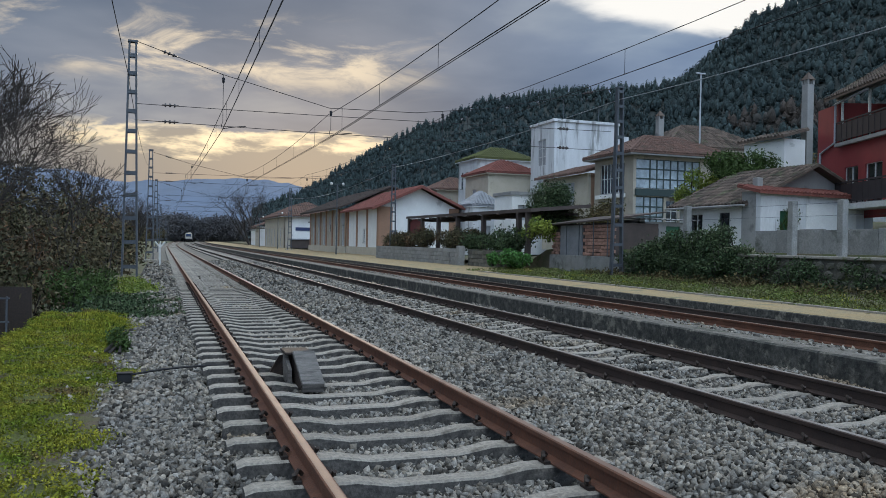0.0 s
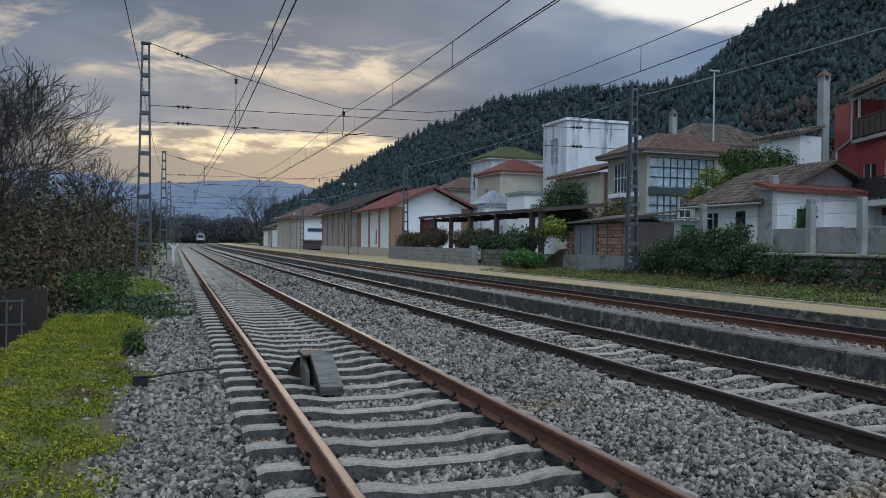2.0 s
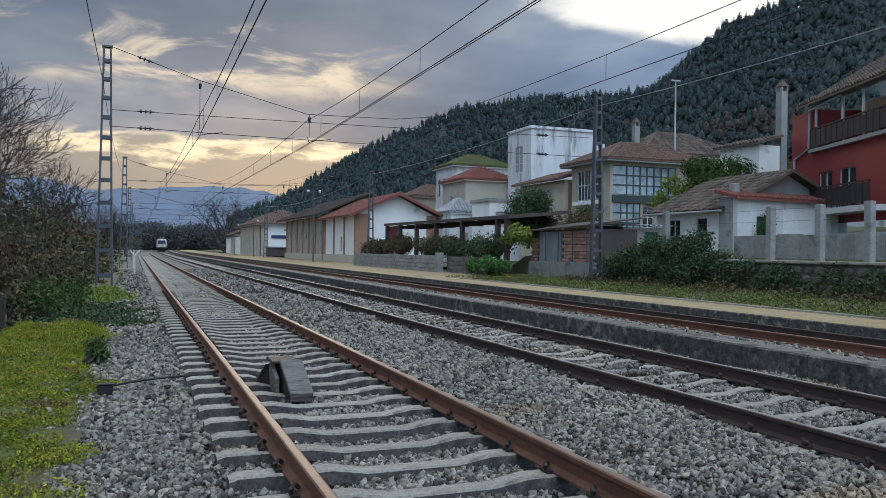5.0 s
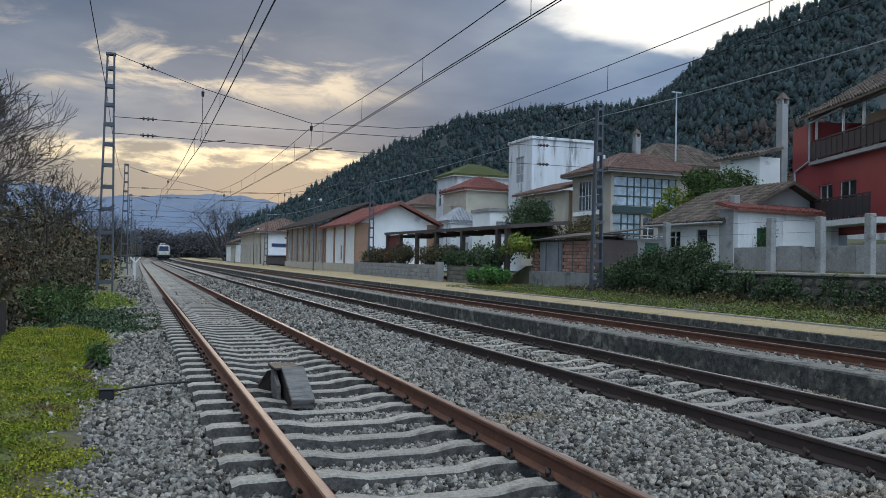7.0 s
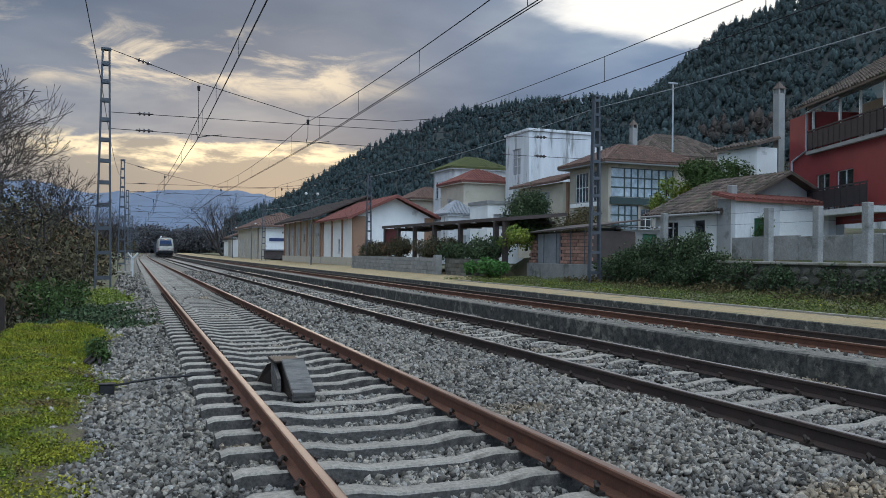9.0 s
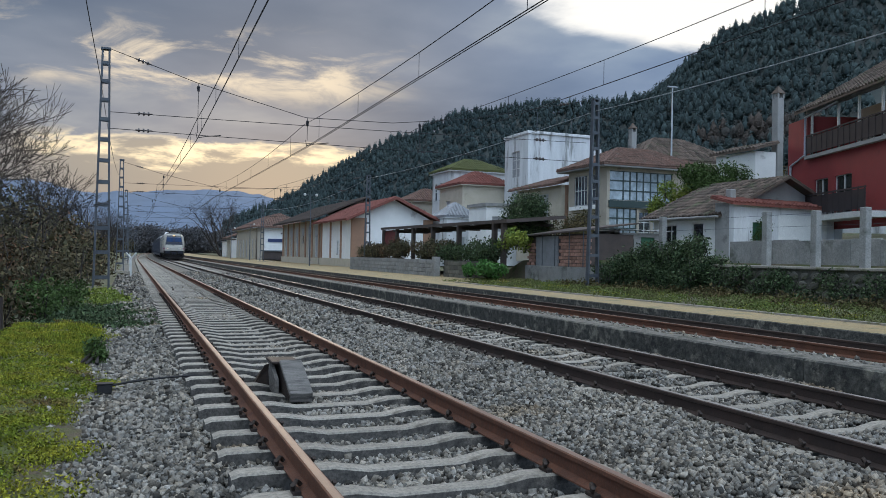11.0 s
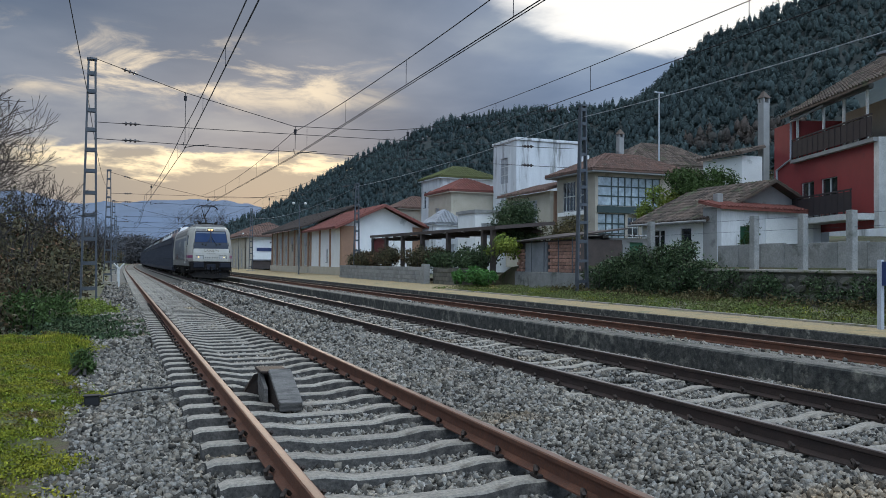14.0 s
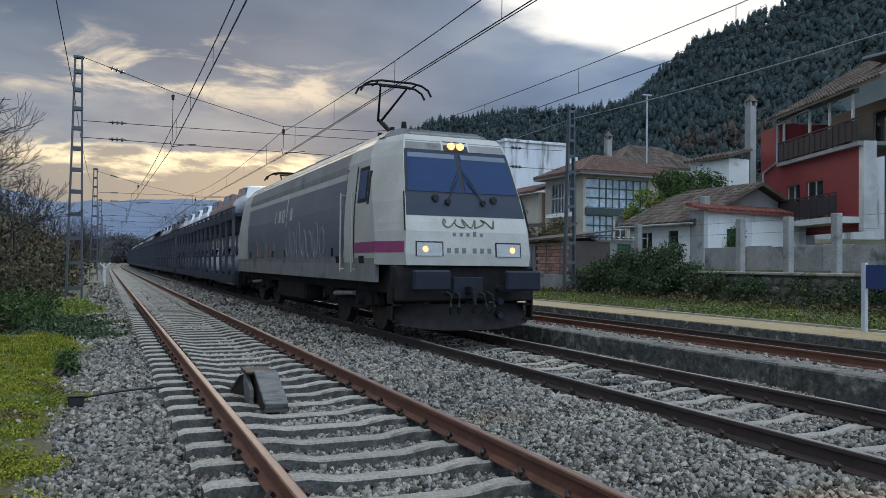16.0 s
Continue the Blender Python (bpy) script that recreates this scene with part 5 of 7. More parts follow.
simple_house(33.5, 40, 97, 104, 0.5, 8.2, 10.2, PLBEIGE, TILE, "beige village house with orange tile roof", [(1, 2, 5.6, 7.2, "w", (2, 2)), (3, 4, 5.6, 7.2, "w", (2, 2))], [(1, 2, 5.6, 7.2, "w", (2, 2)), (3.6, 4.6, 5.6, 7.2, "w", (2, 2))])
simple_house(42.6, 54, 60, 68, 2.5, 10.2, 13.0, PLBEIGE, TILEBR, "brown-roofed house higher in the village", [(1, 2.2, 8, 10, "w", (2, 1))])
hut()
red_house()


# ---- lineside walls, sheds, fences ----
def coursed(parent, A, B, z0, z1, bw, bh, m, name, th=0.2, jit=0.012):
    """A wall of separate blocks with open joints; A to B along its face."""
    A, B = Vector((*A, 0)), Vector((*B, 0))
    d = B - A
    length = d.length
    ang = math.degrees(math.atan2(d.y, d.x))
    rows, cols = max(1, round((z1 - z0) / bh)), max(1, round(length / bw))
    me = [Build().box(-bw / 2 + 0.012, bw / 2 - 0.012, -th + random.uniform(0, 0.01), 0, 0.01, bh - 0.01, c=min(bw, bh) * 0.08).mesh(name) for _ in range(3)]
    for q in me:
        q.materials.append(m)
    for r in range(rows):
        for c in range(cols):
            u = (c + 0.5 + 0.5 * (r % 2)) * length / cols
            if u > length:
                continue
            p = A + d.normalized() * u
            o = new(name, random.choice(me))
            o.parent = parent
            o.matrix_local = pose(p.x, p.y, z0 + r * bh, random.uniform(-0.6, 0.6), 0, ang) @ pose(0, random.uniform(-jit, jit), 0)


def rubble_wall():
    t = thing("retaining_wall", "mossy dark rubble retaining wall above the grass verge", "wall", kind="structure")
    part("core", Build().box(20.08, 20.45, 8, 32.0, -0.2, 1.1), RUBBLE, t)
    part("coping", Build().box(19.96, 20.5, 8, 24.5, 1.1, 1.2, c=0.02), KERB, t, "pale concrete coping")
    rg = random.Random(9)
    shapes = []
    for k in range(8):
        b = Build()
        n = 7
        pts = [(math.cos(6.283 * i / n) * rg.uniform(0.75, 1.05), math.sin(6.283 * i / n) * rg.uniform(0.75, 1.05)) for i in range(n)]
        b.v = [(0.12, u * 0.5, w * 0.5) for u, w in pts] + [(-0.01, u * 0.47, w * 0.47) for u, w in pts] + [(-0.035, u * 0.36, w * 0.36) for u, w in pts]
        b.f = [tuple(range(n))] + [(i, (i + 1) % n, n + (i + 1) % n, n + i) for i in range(n)] + [(n + i, n + (i + 1) % n, 2 * n + (i + 1) % n, 2 * n + i) for i in range(n)] + [tuple(range(3 * n - 1, 2 * n - 1, -1))]
        me = b.mesh("stone")
        me.materials.append(RUBBLE)
        shapes.append(me)
    for r in range(4):
        y = 12.0 + 0.2 * (r % 2)
        while y < 31.5:
            w = rg.uniform(0.32, 0.6)
            o = new("stone", rg.choice(shapes))
            o.parent = t
            o.matrix_local = pose(20.06, y + w / 2, 0.02 + 0.29 * r, rg.uniform(-8, 8), 0, 0) @ Matrix.Diagonal((1, w, rg.uniform(0.28, 0.36), 1))
            y += w * 0.98


def post_fence():
    t = thing("concrete_fence", "weathered concrete posts and slab panels on the retaining wall", "fence")
    for y, top in ((21.36, 3.03), (19.26, 2.98), (17.43, 3.0), (15.6, 2.95), (27.09, 3.08)):
        part("post", Build().box(20.1, 20.34, y - 0.12, y + 0.12, 1.1, top, c=0.02), BLOCK, t)
    for k in range(10):
        y = 24.4 - k * 1.1
        part("slab", Build().box(21.3, 21.42, y - 1.09, y, 1.15, 2.07 + 0.02 * (k % 3), c=0.01), BLOCK, t)
    for z in (2.5, 2.9):
        part("strand", Build().tube((20.22, 15.2, z), (20.22, 26.7, z), 0.006, n=4), STEEL, t)


def garden_wall():
    t = thing("garden_wall", "stained concrete block garden wall along the platform", "wall", kind="structure")
    part("core", Build().box(17.42, 17.58, 46, 66, -0.1, 1.06), BLOCK, t)
    coursed(t, (17.42, 66), (17.42, 46), 0.0, 1.08, 0.5, 0.27, BLOCK, "block", 0.04)
    part("pier", Build().box(17.3, 17.7, 45.6, 46.05, -0.1, 1.25, c=0.02), BLOCK, t)
    t = thing("garden_wall_2", "dark mossy block wall set back from the platform", "wall", kind="structure")
    part("core", Build().box(17.95, 18.1, 39.4, 45.7, -0.1, 1.05), RUBBLE, t)
    coursed(t, (17.95, 45.6), (17.95, 39.4), 0.0, 1.0, 0.45, 0.25, RUBBLE, "block", 0.04)


def shacks():
    t = thing("brick_shack", "makeshift garden shack of hollow brick and grey sheet", "shack")
    part("stone_base", Build().box(20.0, 20.4, 31.6, 38.8, -0.1, 0.9, c=0.03), BLOCK, t)
    part("core", Build().box(20.12, 22.5, 32.4, 38.6, 0.9, 2.5), DKWOOD, t)
    coursed(t, (20.1, 35.2), (20.1, 32.4), 0.9, 2.43, 0.34, 0.17, BRICK, "brick", 0.1)
    coursed(t, (20.1, 38.6), (20.1, 37.8), 0.9, 2.1, 0.34, 0.17, BRICK, "brick", 0.1)
    part("metal_sheet", Build().box(20.02, 20.1, 35.3, 37.6, 0.9, 2.42), SHEETM, t, "grey corrugated metal sheet")
    part("roof_sheet", Build().slab([(19.7, 32.2, 2.68), (19.7, 38.9, 2.5), (22.8, 38.9, 3.0), (22.8, 32.2, 3.1)], 0.07), DKWOOD, t)
    for y in (32.6, 33.9, 35.3, 36.6):
        part("pipe_post", Build().tube((19.85, y, 0.9), (19.85, y, 2.6), 0.025, n=6), STEEL, t)
    t = thing("grey_shed", "small grey rendered shed with green door", "shed")
    facade(t, (21.5, 34.4), (21.5, 32.5), 0.0, 2.7, PLGREY)
    facade(t, (21.5, 32.5), (24.4, 32.5), 0.0, 2.6, PLGREY, [(0.5, 1.1, 1.95, 2.3, "w", (1, 1)), (1.5, 2.3, 0.6, 2.4, "d", (1, 1))])
    corr = Build()
    n = 36
    for j, y in enumerate((32.2, 34.6)):
        corr.v += [(21.2 + 3.5 * i / n, y, 2.72 + 0.12 * j + 0.025 * math.sin(i * math.pi / 1.5)) for i in range(n + 1)]
    corr.f = [(i, i + 1, n + 2 + i, n + 1 + i) for i in range(n)]
    m0 = len(corr.v)
    corr.v += [(x, y, z - 0.02) for x, y, z in corr.v]
    corr.f += [tuple(q + m0 for q in reversed(f)) for f in list(corr.f)]
    part("corrugated_roof", corr, SHEETM, t)


def pergola():
    t = thing("canopy", "long dark timber canopy on posts above the hedge", "canopy")
    part("roof", Build().slab([(18.9, 39.0, 3.36), (18.9, 62.2, 3.5), (22.6, 62.2, 3.8), (22.6, 39.0, 3.7)], 0.2), DKWOOD, t)
    for y in (39.6, 40.8, 46.0, 50.6, 54.6, 58.4, 61.8):
        part("post", Build().box(18.95, 19.2, y - 0.14, y + 0.14, 0.4, 3.3), DKWOOD, t)
    part("red_screen", Build().box(19.1, 19.2, 58.4, 61.8, 1.2, 3.25), REDDOOR, t, "dark red boarded screen")
    for k in range(9):
        part("rafter", Build().box(18.85, 22.7, 40.5 + 2.6 * k, 40.62 + 2.6 * k, 3.1, 3.26), DKWOOD, t)


rubble_wall()
post_fence()
garden_wall()
shacks()
pergola()


def lamp_post(x, y, h, heads):
    t = thing("platform_lamp", "slim grey platform lamp post with white globes", "lamp post", group="platform lamps")
    part("pole", Build().tube((x, y, 0), (x, y, h), 0.07, 0.045, 8), STEEL, t)
    for s in heads:
        part("arm", Build().line([(x, y, h - 0.1), (x + s * 0.3, y, h + 0.08), (x + s * 0.55, y, h + 0.05)], 0.025, 6), STEEL, t)
        b = bmesh.new()
        bmesh.ops.create_icosphere(b, subdivisions=2, radius=0.15)
        me = bpy.data.meshes.new("globe")
        b.to_mesh(me)
        b.free()
        me.materials.append(FRAMEW)
        g = new("globe", me)
        g.parent, g.matrix_local = t, pose(x + s * 0.6, y, h + 0.05)


lamp_post(17.0, 80.5, 7.2, (-1, 1))
lamp_post(17.4, 127, 5.6, (1,))
lamp_post(17.2, 150, 5.6, (1,))
for x, y, h in ((45.6, 60, 17.0),):
    t = thing("street_lamp", "tall slim street lamp behind the houses", "lamp post")
    part("pole", Build().tube((x, y, 3), (x, y, h), 0.09, 0.06, 8), POSTBLUE, t)
    part("head", Build().box(x - 0.5, x + 0.5, y - 0.1, y + 0.1, h, h + 0.12, c=0.03), POSTBLUE, t)

# signs
t = thing("platform_sign", "blue enamel sign on pale grey posts at the platform", "sign")
for y in (11.8, 9.6):
    part("post", Build().box(14.45, 14.55, y - 0.05, y + 0.05, -0.05, 1.46, c=0.01), POSTBLUE, t)
part("panel", Build().box(14.47, 14.53, 9.65, 11.75, 0.93, 1.42, c=0.005), BLUESIGN, t, "dark blue sign panel")
t = thing("track_marker", "small white forked track marker post", "marker")
part("post", Build().box(0.02, 0.12, 51.4, 51.46, -0.3, 0.85), FRAMEW, t)
part("fork", Build().tube((0.07, 51.4, 0.8), (-0.22, 51.4, 1.15), 0.05, n=6).tube((0.07, 51.4, 0.8), (0.36, 51.4, 1.15), 0.05, n=6), FRAMEW, t)
for k, y in enumerate((66, 86, 118)):
    t = thing("track_marker", "thin white trackside marker", "marker")
    part("post", Build().box(-0.05 + bend(y), 0.05 + bend(y), y, y + 0.06, -0.3, 0.9), FRAMEW, t)


# ---- plants ----
def leaves(blobs, n, size, seed, flat=0.75):
    """Leaf cards scattered through uneven clumps (x, y, z, rx, ry, rz)."""
    r = np.random.RandomState(seed)
    w = np.array([b[3] * b[4] * b[5] for b in blobs]) ** 0.75
    idx = r.choice(len(blobs), n, p=w / w.sum())
    B = np.array(blobs)[idx]
    d = r.normal(size=(n, 3))
    d /= np.linalg.norm(d, axis=1, keepdims=True)
    rad = r.uniform(0.35, 1.0, (n, 1)) ** 0.6 * (1 + 0.18 * r.normal(size=(n, 1)))
    c = B[:, :3] + d * rad * B[:, 3:6]
    c[:, 2] = np.maximum(c[:, 2], B[:, 2] - B[:, 5] * 0.95)
    a, b = r.normal(size=(n, 3)), r.normal(size=(n, 3))
    a /= np.linalg.norm(a, axis=1, keepdims=True)
    b -= a * (a * b).sum(1, keepdims=True)
    b /= np.linalg.norm(b, axis=1, keepdims=True)
    s = size * r.uniform(0.5, 1.4, (n, 1))
    v = np.stack([c - a * s, c + b * s * 0.45, c + a * s, c - b * s * 0.45], 1).reshape(-1, 3)
    f = np.arange(n * 4).reshape(-1, 4)
    return v, f


def bush(name, label, blobs, n, size, m, seed, cat="bush", stems=True):
    t = thing(name, label, cat)
    v, f = leaves(blobs, n, size, seed)
    part("foliage", fast_mesh("foliage", v, f), m, t)
    if stems:
        b = Build()
        r = random.Random(seed)
        for q in blobs:
            for _ in range(3):
                b.tube((q[0] + r.uniform(-0.2, 0.2), q[1] + r.uniform(-0.2, 0.2), q[2] - q[5]), (q[0] + r.uniform(-0.6, 0.6) * q[3], q[1] + r.uniform(-0.6, 0.6) * q[4], q[2] + q[5] * 0.6), 0.03, 0.008, 5)
        tagged(part("stem_tangle", b, TWIG, t), kind="stuff")
    return t


def limbs(b, p, d, length, r, depth, rg, spread=0.55, up=0.12):
    """A bare tree: each limb bends and forks."""
    segs = 3
    for _ in range(segs):
        d = (d + Vector((rg.gauss(0, 0.13), rg.gauss(0, 0.13), rg.gauss(0, 0.08) + up * 0.3))).normalized()
        q = p + d * (length / segs)
        b.tube(p, q, max(r, 0.007), max(r * 0.82, 0.006), 5 if r > 0.02 else 3, False)
        p, r = q, r * 0.82
        if depth > 0 and rg.random() < 0.55:
            s = (d + Vector((rg.gauss(0, spread), rg.gauss(0, spread), rg.gauss(0.1, spread * 0.6)))).normalized()
            limbs(b, p, s, length * rg.uniform(0.5, 0.75), r * 0.55, depth - 1, rg, spread, up)
    if depth > 0:
        for _ in range(2):
            s = (d + Vector((rg.gauss(0, spread), rg.gauss(0, spread), rg.gauss(0.05, spread * 0.6)))).normalized()
            limbs(b, p, s, length * rg.uniform(0.55, 0.8), r * 0.7, depth - 1, rg, spread, up)


def bare_tree(x, y, z, h, seed, label, depth=5, stems=1, spread=0.55, lean=(0, 0), r0=None):
    t = thing("bare_tree", label, "tree", group="bare trees")
    rg = random.Random(seed)
    trunk, crown = Build(), Build()
    for _ in range(stems):
        d = Vector((rg.gauss(0, 0.25) + lean[0], rg.gauss(0, 0.25) + lean[1], 1)).normalized()
        p = Vector((x + rg.gauss(0, 0.15 * stems), y + rg.gauss(0, 0.15 * stems), z))
        r = r0 or h * 0.018
        q = p + d * h * 0.22
        trunk.tube(p, q, r, r * 0.85, 7)
        for _ in range(3):
            s = (d + Vector((rg.gauss(0, spread * 0.7), rg.gauss(0, spread * 0.7), 0.2))).normalized()
            limbs(crown, q, s, h * 0.30, r * 0.7, depth - 1, rg, spread)
    part("trunk", trunk, TWIG, t)
    part("crown", crown, TWIG, t, "leafless branching crown")


def row_blobs(x0, x1, y0, y1, z0, z1, n, r, seed):
    rg = random.Random(seed)
    return [(rg.uniform(x0, x1), y0 + (y1 - y0) * (i + rg.random()) / n, rg.uniform(z0, z1), r * rg.uniform(0.7, 1.3), r * rg.uniform(0.8, 1.5), r * rg.uniform(0.6, 1.2)) for i in range(n)]


# brambles and trees along the left of the line
bush("bramble_thicket", "tangled brown and dull green bramble thicket beside the masts", row_blobs(-5.2, -2.4, 17.5, 34, -0.1, 1.1, 34, 0.85, 1) + row_blobs(-9.5, -4.5, 17, 36, 0.6, 2.2, 34, 1.25, 2), 70000, 0.062, LEAFBR, 1)
bush("bramble_thicket", "dense dark bramble bank behind the lineside masts", row_blobs(-4.5, -1.6, 34, 70, 0.0, 1.4, 30, 1.2, 3) + row_blobs(-14, -5, 34, 70, 1.0, 3.6, 34, 1.9, 4), 30000, 0.12, LEAFBR, 3)
bush("scrub", "grey-green leafy scrub at the foot of the mast", row_blobs(-2.7, -1.5, 19.5, 31, -0.25, 0.25, 16, 0.42, 5), 9000, 0.05, LEAFGR, 5)
bush("ground_ivy", "dark ivy mat creeping across the ballast to the rail", [(a, b, -0.30, 0.55, 0.8, 0.10) for a, b, *_ in row_blobs(-1.7, 0.75, 17.8, 24.5, 0, 0, 46, 0.4, 6)], 15000, 0.045, LEAFDK, 6, stems=False)
bush("yellow_weeds", "bright yellow-green weeds at the mast footing", [(-0.5, 27.0, -0.25, 0.7, 1.6, 0.16), (-0.9, 30.5, -0.22, 0.6, 1.5, 0.18)], 2500, 0.05, LEAFYE, 7, stems=False)
bush("small_bush", "small round green shrub on the ballast edge", [(-0.45, 12.3, -0.10, 0.16, 0.16, 0.18), (-0.36, 12.15, -0.17, 0.11, 0.11, 0.10)], 1000, 0.028, LEAFGR, 8)
for k, (x, y, h, st) in enumerate(((-4.6, 21.0, 6.0, 2), (-6.0, 25.5, 7.2, 2), (-3.4, 27.0, 4.6, 1), (-5.9, 19.6, 6.4, 2), (-8.6, 27.0, 7.6, 1), (-5.0, 18.0, 4.8, 1))):
    bare_tree(x, y, -0.3, h, 20 + k, "leafless grey-brown tree rising from the brambles", 5, st, 0.55, (0.12, 0), 0.06)
for k, (x, y, h) in enumerate(((-6, 58, 7.5), (-4, 72, 7.0), (-5, 88, 8), (-3.5, 110, 8), (-4.5, 140, 9), (-2.5, 175, 10))):
    bare_tree(x + bend(y), y, -0.3, h, 40 + k, "leafless brown tree along the curving line", 4, 3, 0.5)
bush("lineside_scrub", "brown winter scrub along the far curve", [(-6 + bend(b) + a, b, c, 2.4, 5, 2.2) for a, b, c in ((0, 80, 1), (-2, 95, 1.5), (0.5, 115, 1.2), (0, 140, 1.6), (-1, 170, 2), (0, 205, 2), (0, 240, 2.4), (1, 280, 2.6), (2, 330, 3))], 26000, 0.15, LEAFBR, 9)
bush("far_trees", "dark winter trees closing the valley floor", [(x, y, z, 14, 8, z * 1.2) for x, y, z in ((-30, 300, 5), (-12, 360, 5), (8, 430, 6), (30, 450, 6), (52, 420, 6), (75, 400, 6), (60, 330, 5), (50, 270, 5), (95, 430, 7), (-55, 320, 6))], 150000, 0.62, FARLEAF, 10, "trees", stems=False)
bare_tree(21.5, 212, 0, 17, 61, "large leafless tree behind the station", 5, 3, 0.5, r0=0.28)
bare_tree(25.5, 222, 0, 16, 62, "large leafless tree behind the station", 5, 2, 0.5, r0=0.25)

# hedges and gardens on the village side
bush("hedge", "dark brown-green hedge on top of the garden wall", row_blobs(17.9, 19.4, 46.5, 66.5, 1.35, 1.9, 30, 0.62, 11), 17000, 0.075, LEAFBR, 11)
bush("hedge", "dark leafy hedge over the mossy wall", row_blobs(18.3, 20.0, 39.5, 47, 1.2, 2.0, 14, 0.65, 12), 9000, 0.075, LEAFDK, 12)
bush("cabbage_plants", "bright green leafy plants by the garden wall", row_blobs(17.2, 18.2, 36.2, 41.0, 0.3, 0.8, 9, 0.38, 13), 3000, 0.09, mat("fresh_leaf", (0.05, 0.13, 0.03), (0.07, 0.16, 0.045), 2, 0.6, bump=0, island=0.4), 13)
bush("yellow_shrub", "yellow-green shrub beside the canopy", row_blobs(19.0, 20.2, 37.6, 40.6, 1.9, 2.5, 6, 0.5, 14), 2600, 0.08, LEAFYE, 14)
bush("evergreen_tree", "round dark evergreen tree beside the canopy", [(21.2, 41.4, 3.7, 1.2, 1.2, 1.35), (20.8, 40.9, 3.0, 0.9, 0.9, 1.0), (21.6, 40.8, 4.2, 0.8, 0.8, 0.8), (21.9, 41.4, 2.9, 1.0, 1.0, 1.0)], 16000, 0.07, LEAFDK, 15, "tree")
bush("autumn_tree", "small tree with thin brown autumn leaves", row_blobs(22.6, 24.6, 38.6, 41.5, 2.3, 3.6, 9, 0.7, 16), 5500, 0.07, LEAFAU, 16, "tree")
bush("ivy_hedge", "dense dark ivy over the lineside fence", row_blobs(19.6, 20.3, 23.4, 30.0, 0.2, 1.15, 30, 0.5, 17) + row_blobs(19.9, 20.4, 24.6, 29.2, 1.0, 1.95, 26, 0.42, 27), 30000, 0.055, LEAFDK, 17)
bush("ivy_hedge", "ragged ivy and brambles hanging on the retaining wall", row_blobs(19.6, 20.1, 12.0, 31, 0.1, 1.0, 36, 0.42, 18), 17000, 0.05, LEAFDK, 18)
bush("garden_tree", "bushy green garden tree beside the red house", row_blobs(29.5, 32.3, 35.2, 38.6, 4.9, 6.6, 9, 0.85, 19), 9000, 0.09, LEAFGR, 19, "tree")
bush("garden_tree", "pale-leaved shrub against the houses", row_blobs(28.5, 30.0, 37.0, 39.5, 4.2, 5.4, 6, 0.7, 20), 4500, 0.08, LEAFYE, 20, "tree")
bush("wall_creeper", "thin creeper on the whitewashed lean-to", [(27.3, 29.0, 2.9, 0.5, 0.12, 0.6), (26.9, 29.0, 2.3, 0.4, 0.12, 0.5)], 700, 0.05, LEAFGR, 21)
bush("terrace_trees", "dark garden trees between village roofs and hill", [(x, y, z, 3.2, 3.2, 2.6) for x, y, z in ((48, 66, 7), (54, 72, 8), (44, 84, 7), (46, 96, 6), (40, 112, 5), (36, 126, 4), (52, 46, 8), (58, 54, 9), (60, 40, 10), (52, 34, 10), (62, 66, 9))], 15000, 0.2, LEAFAU, 22, "trees", stems=False)


def grass(x0, x1, y0, y1, n, h, zf, m, name, label, seed, clump=0.0):
    r = np.random.RandomState(seed)
    x, y = r.uniform(x0, x1, n), r.uniform(y0, y1, n)
    keep = np.array([noise.noise(Vector((a * 0.9, b * 0.9, seed))) > clump for a, b in zip(x, y)])
    x, y = x[keep], y[keep]
    n = len(x)
    z = np.array([zf(a, b) for a, b in zip(x, y)])
    a = r.uniform(0, 6.283, n)
    hh = h * r.uniform(0.4, 1.3, n)
    w = hh * 0.13 + 0.003
    lx, ly = np.cos(a + 1.57) * hh * r.uniform(0.1, 0.7, n), np.sin(a + 1.57) * hh * r.uniform(0.1, 0.7, n)
    v = np.stack([np.stack([x - np.cos(a) * w, y - np.sin(a) * w, z], 1), np.stack([x + np.cos(a) * w, y + np.sin(a) * w, z], 1), np.stack([x + lx, y + ly, z + hh], 1)], 1).reshape(-1, 3)
    solo(name, fast_mesh(name, v, np.arange(n * 3).reshape(-1, 3)), m, label, "grass", kind="stuff")


# the mossy strip with its kerb on the left
def strip_z(x, y):
    return -0.30 + 0.05 * noise.noise(Vector((x * 1.3, y * 1.1, 0))) + 0.09 * step(-0.4, -1.4, x)


sv, sf = [], []
nx, ny = 16, 70
for j in range(ny + 1):
    for i in range(nx + 1):
        x, y = -1.75 + 1.37 * i / nx, -6.0 + 23.8 * j / ny
        sv.append((x, y, strip_z(x, y)))
for j in range(ny):
    for i in range(nx):
        a = j * (nx + 1) + i
        sf.append((a, a + 1, a + nx + 2, a + nx + 1))
MOSSG = mat("moss_and_soil", (0.085, 0.10, 0.016), (0.06, 0.062, 0.022), 3.2, 0.97, bump=1.0, fine=34, c=(0.085, 0.065, 0.04), cover=0.54, grain=0.5)
solo("mossy_strip", Build().add(sv, sf), MOSSG, "low mossy green strip of soil beside the ballast", "ground", kind="structure", smooth=True)
k = thing("mossy_kerb", "yellow mossy stone kerb at the top of the bank wall", "kerb", kind="structure")
rg = random.Random(4)
y = -6.0
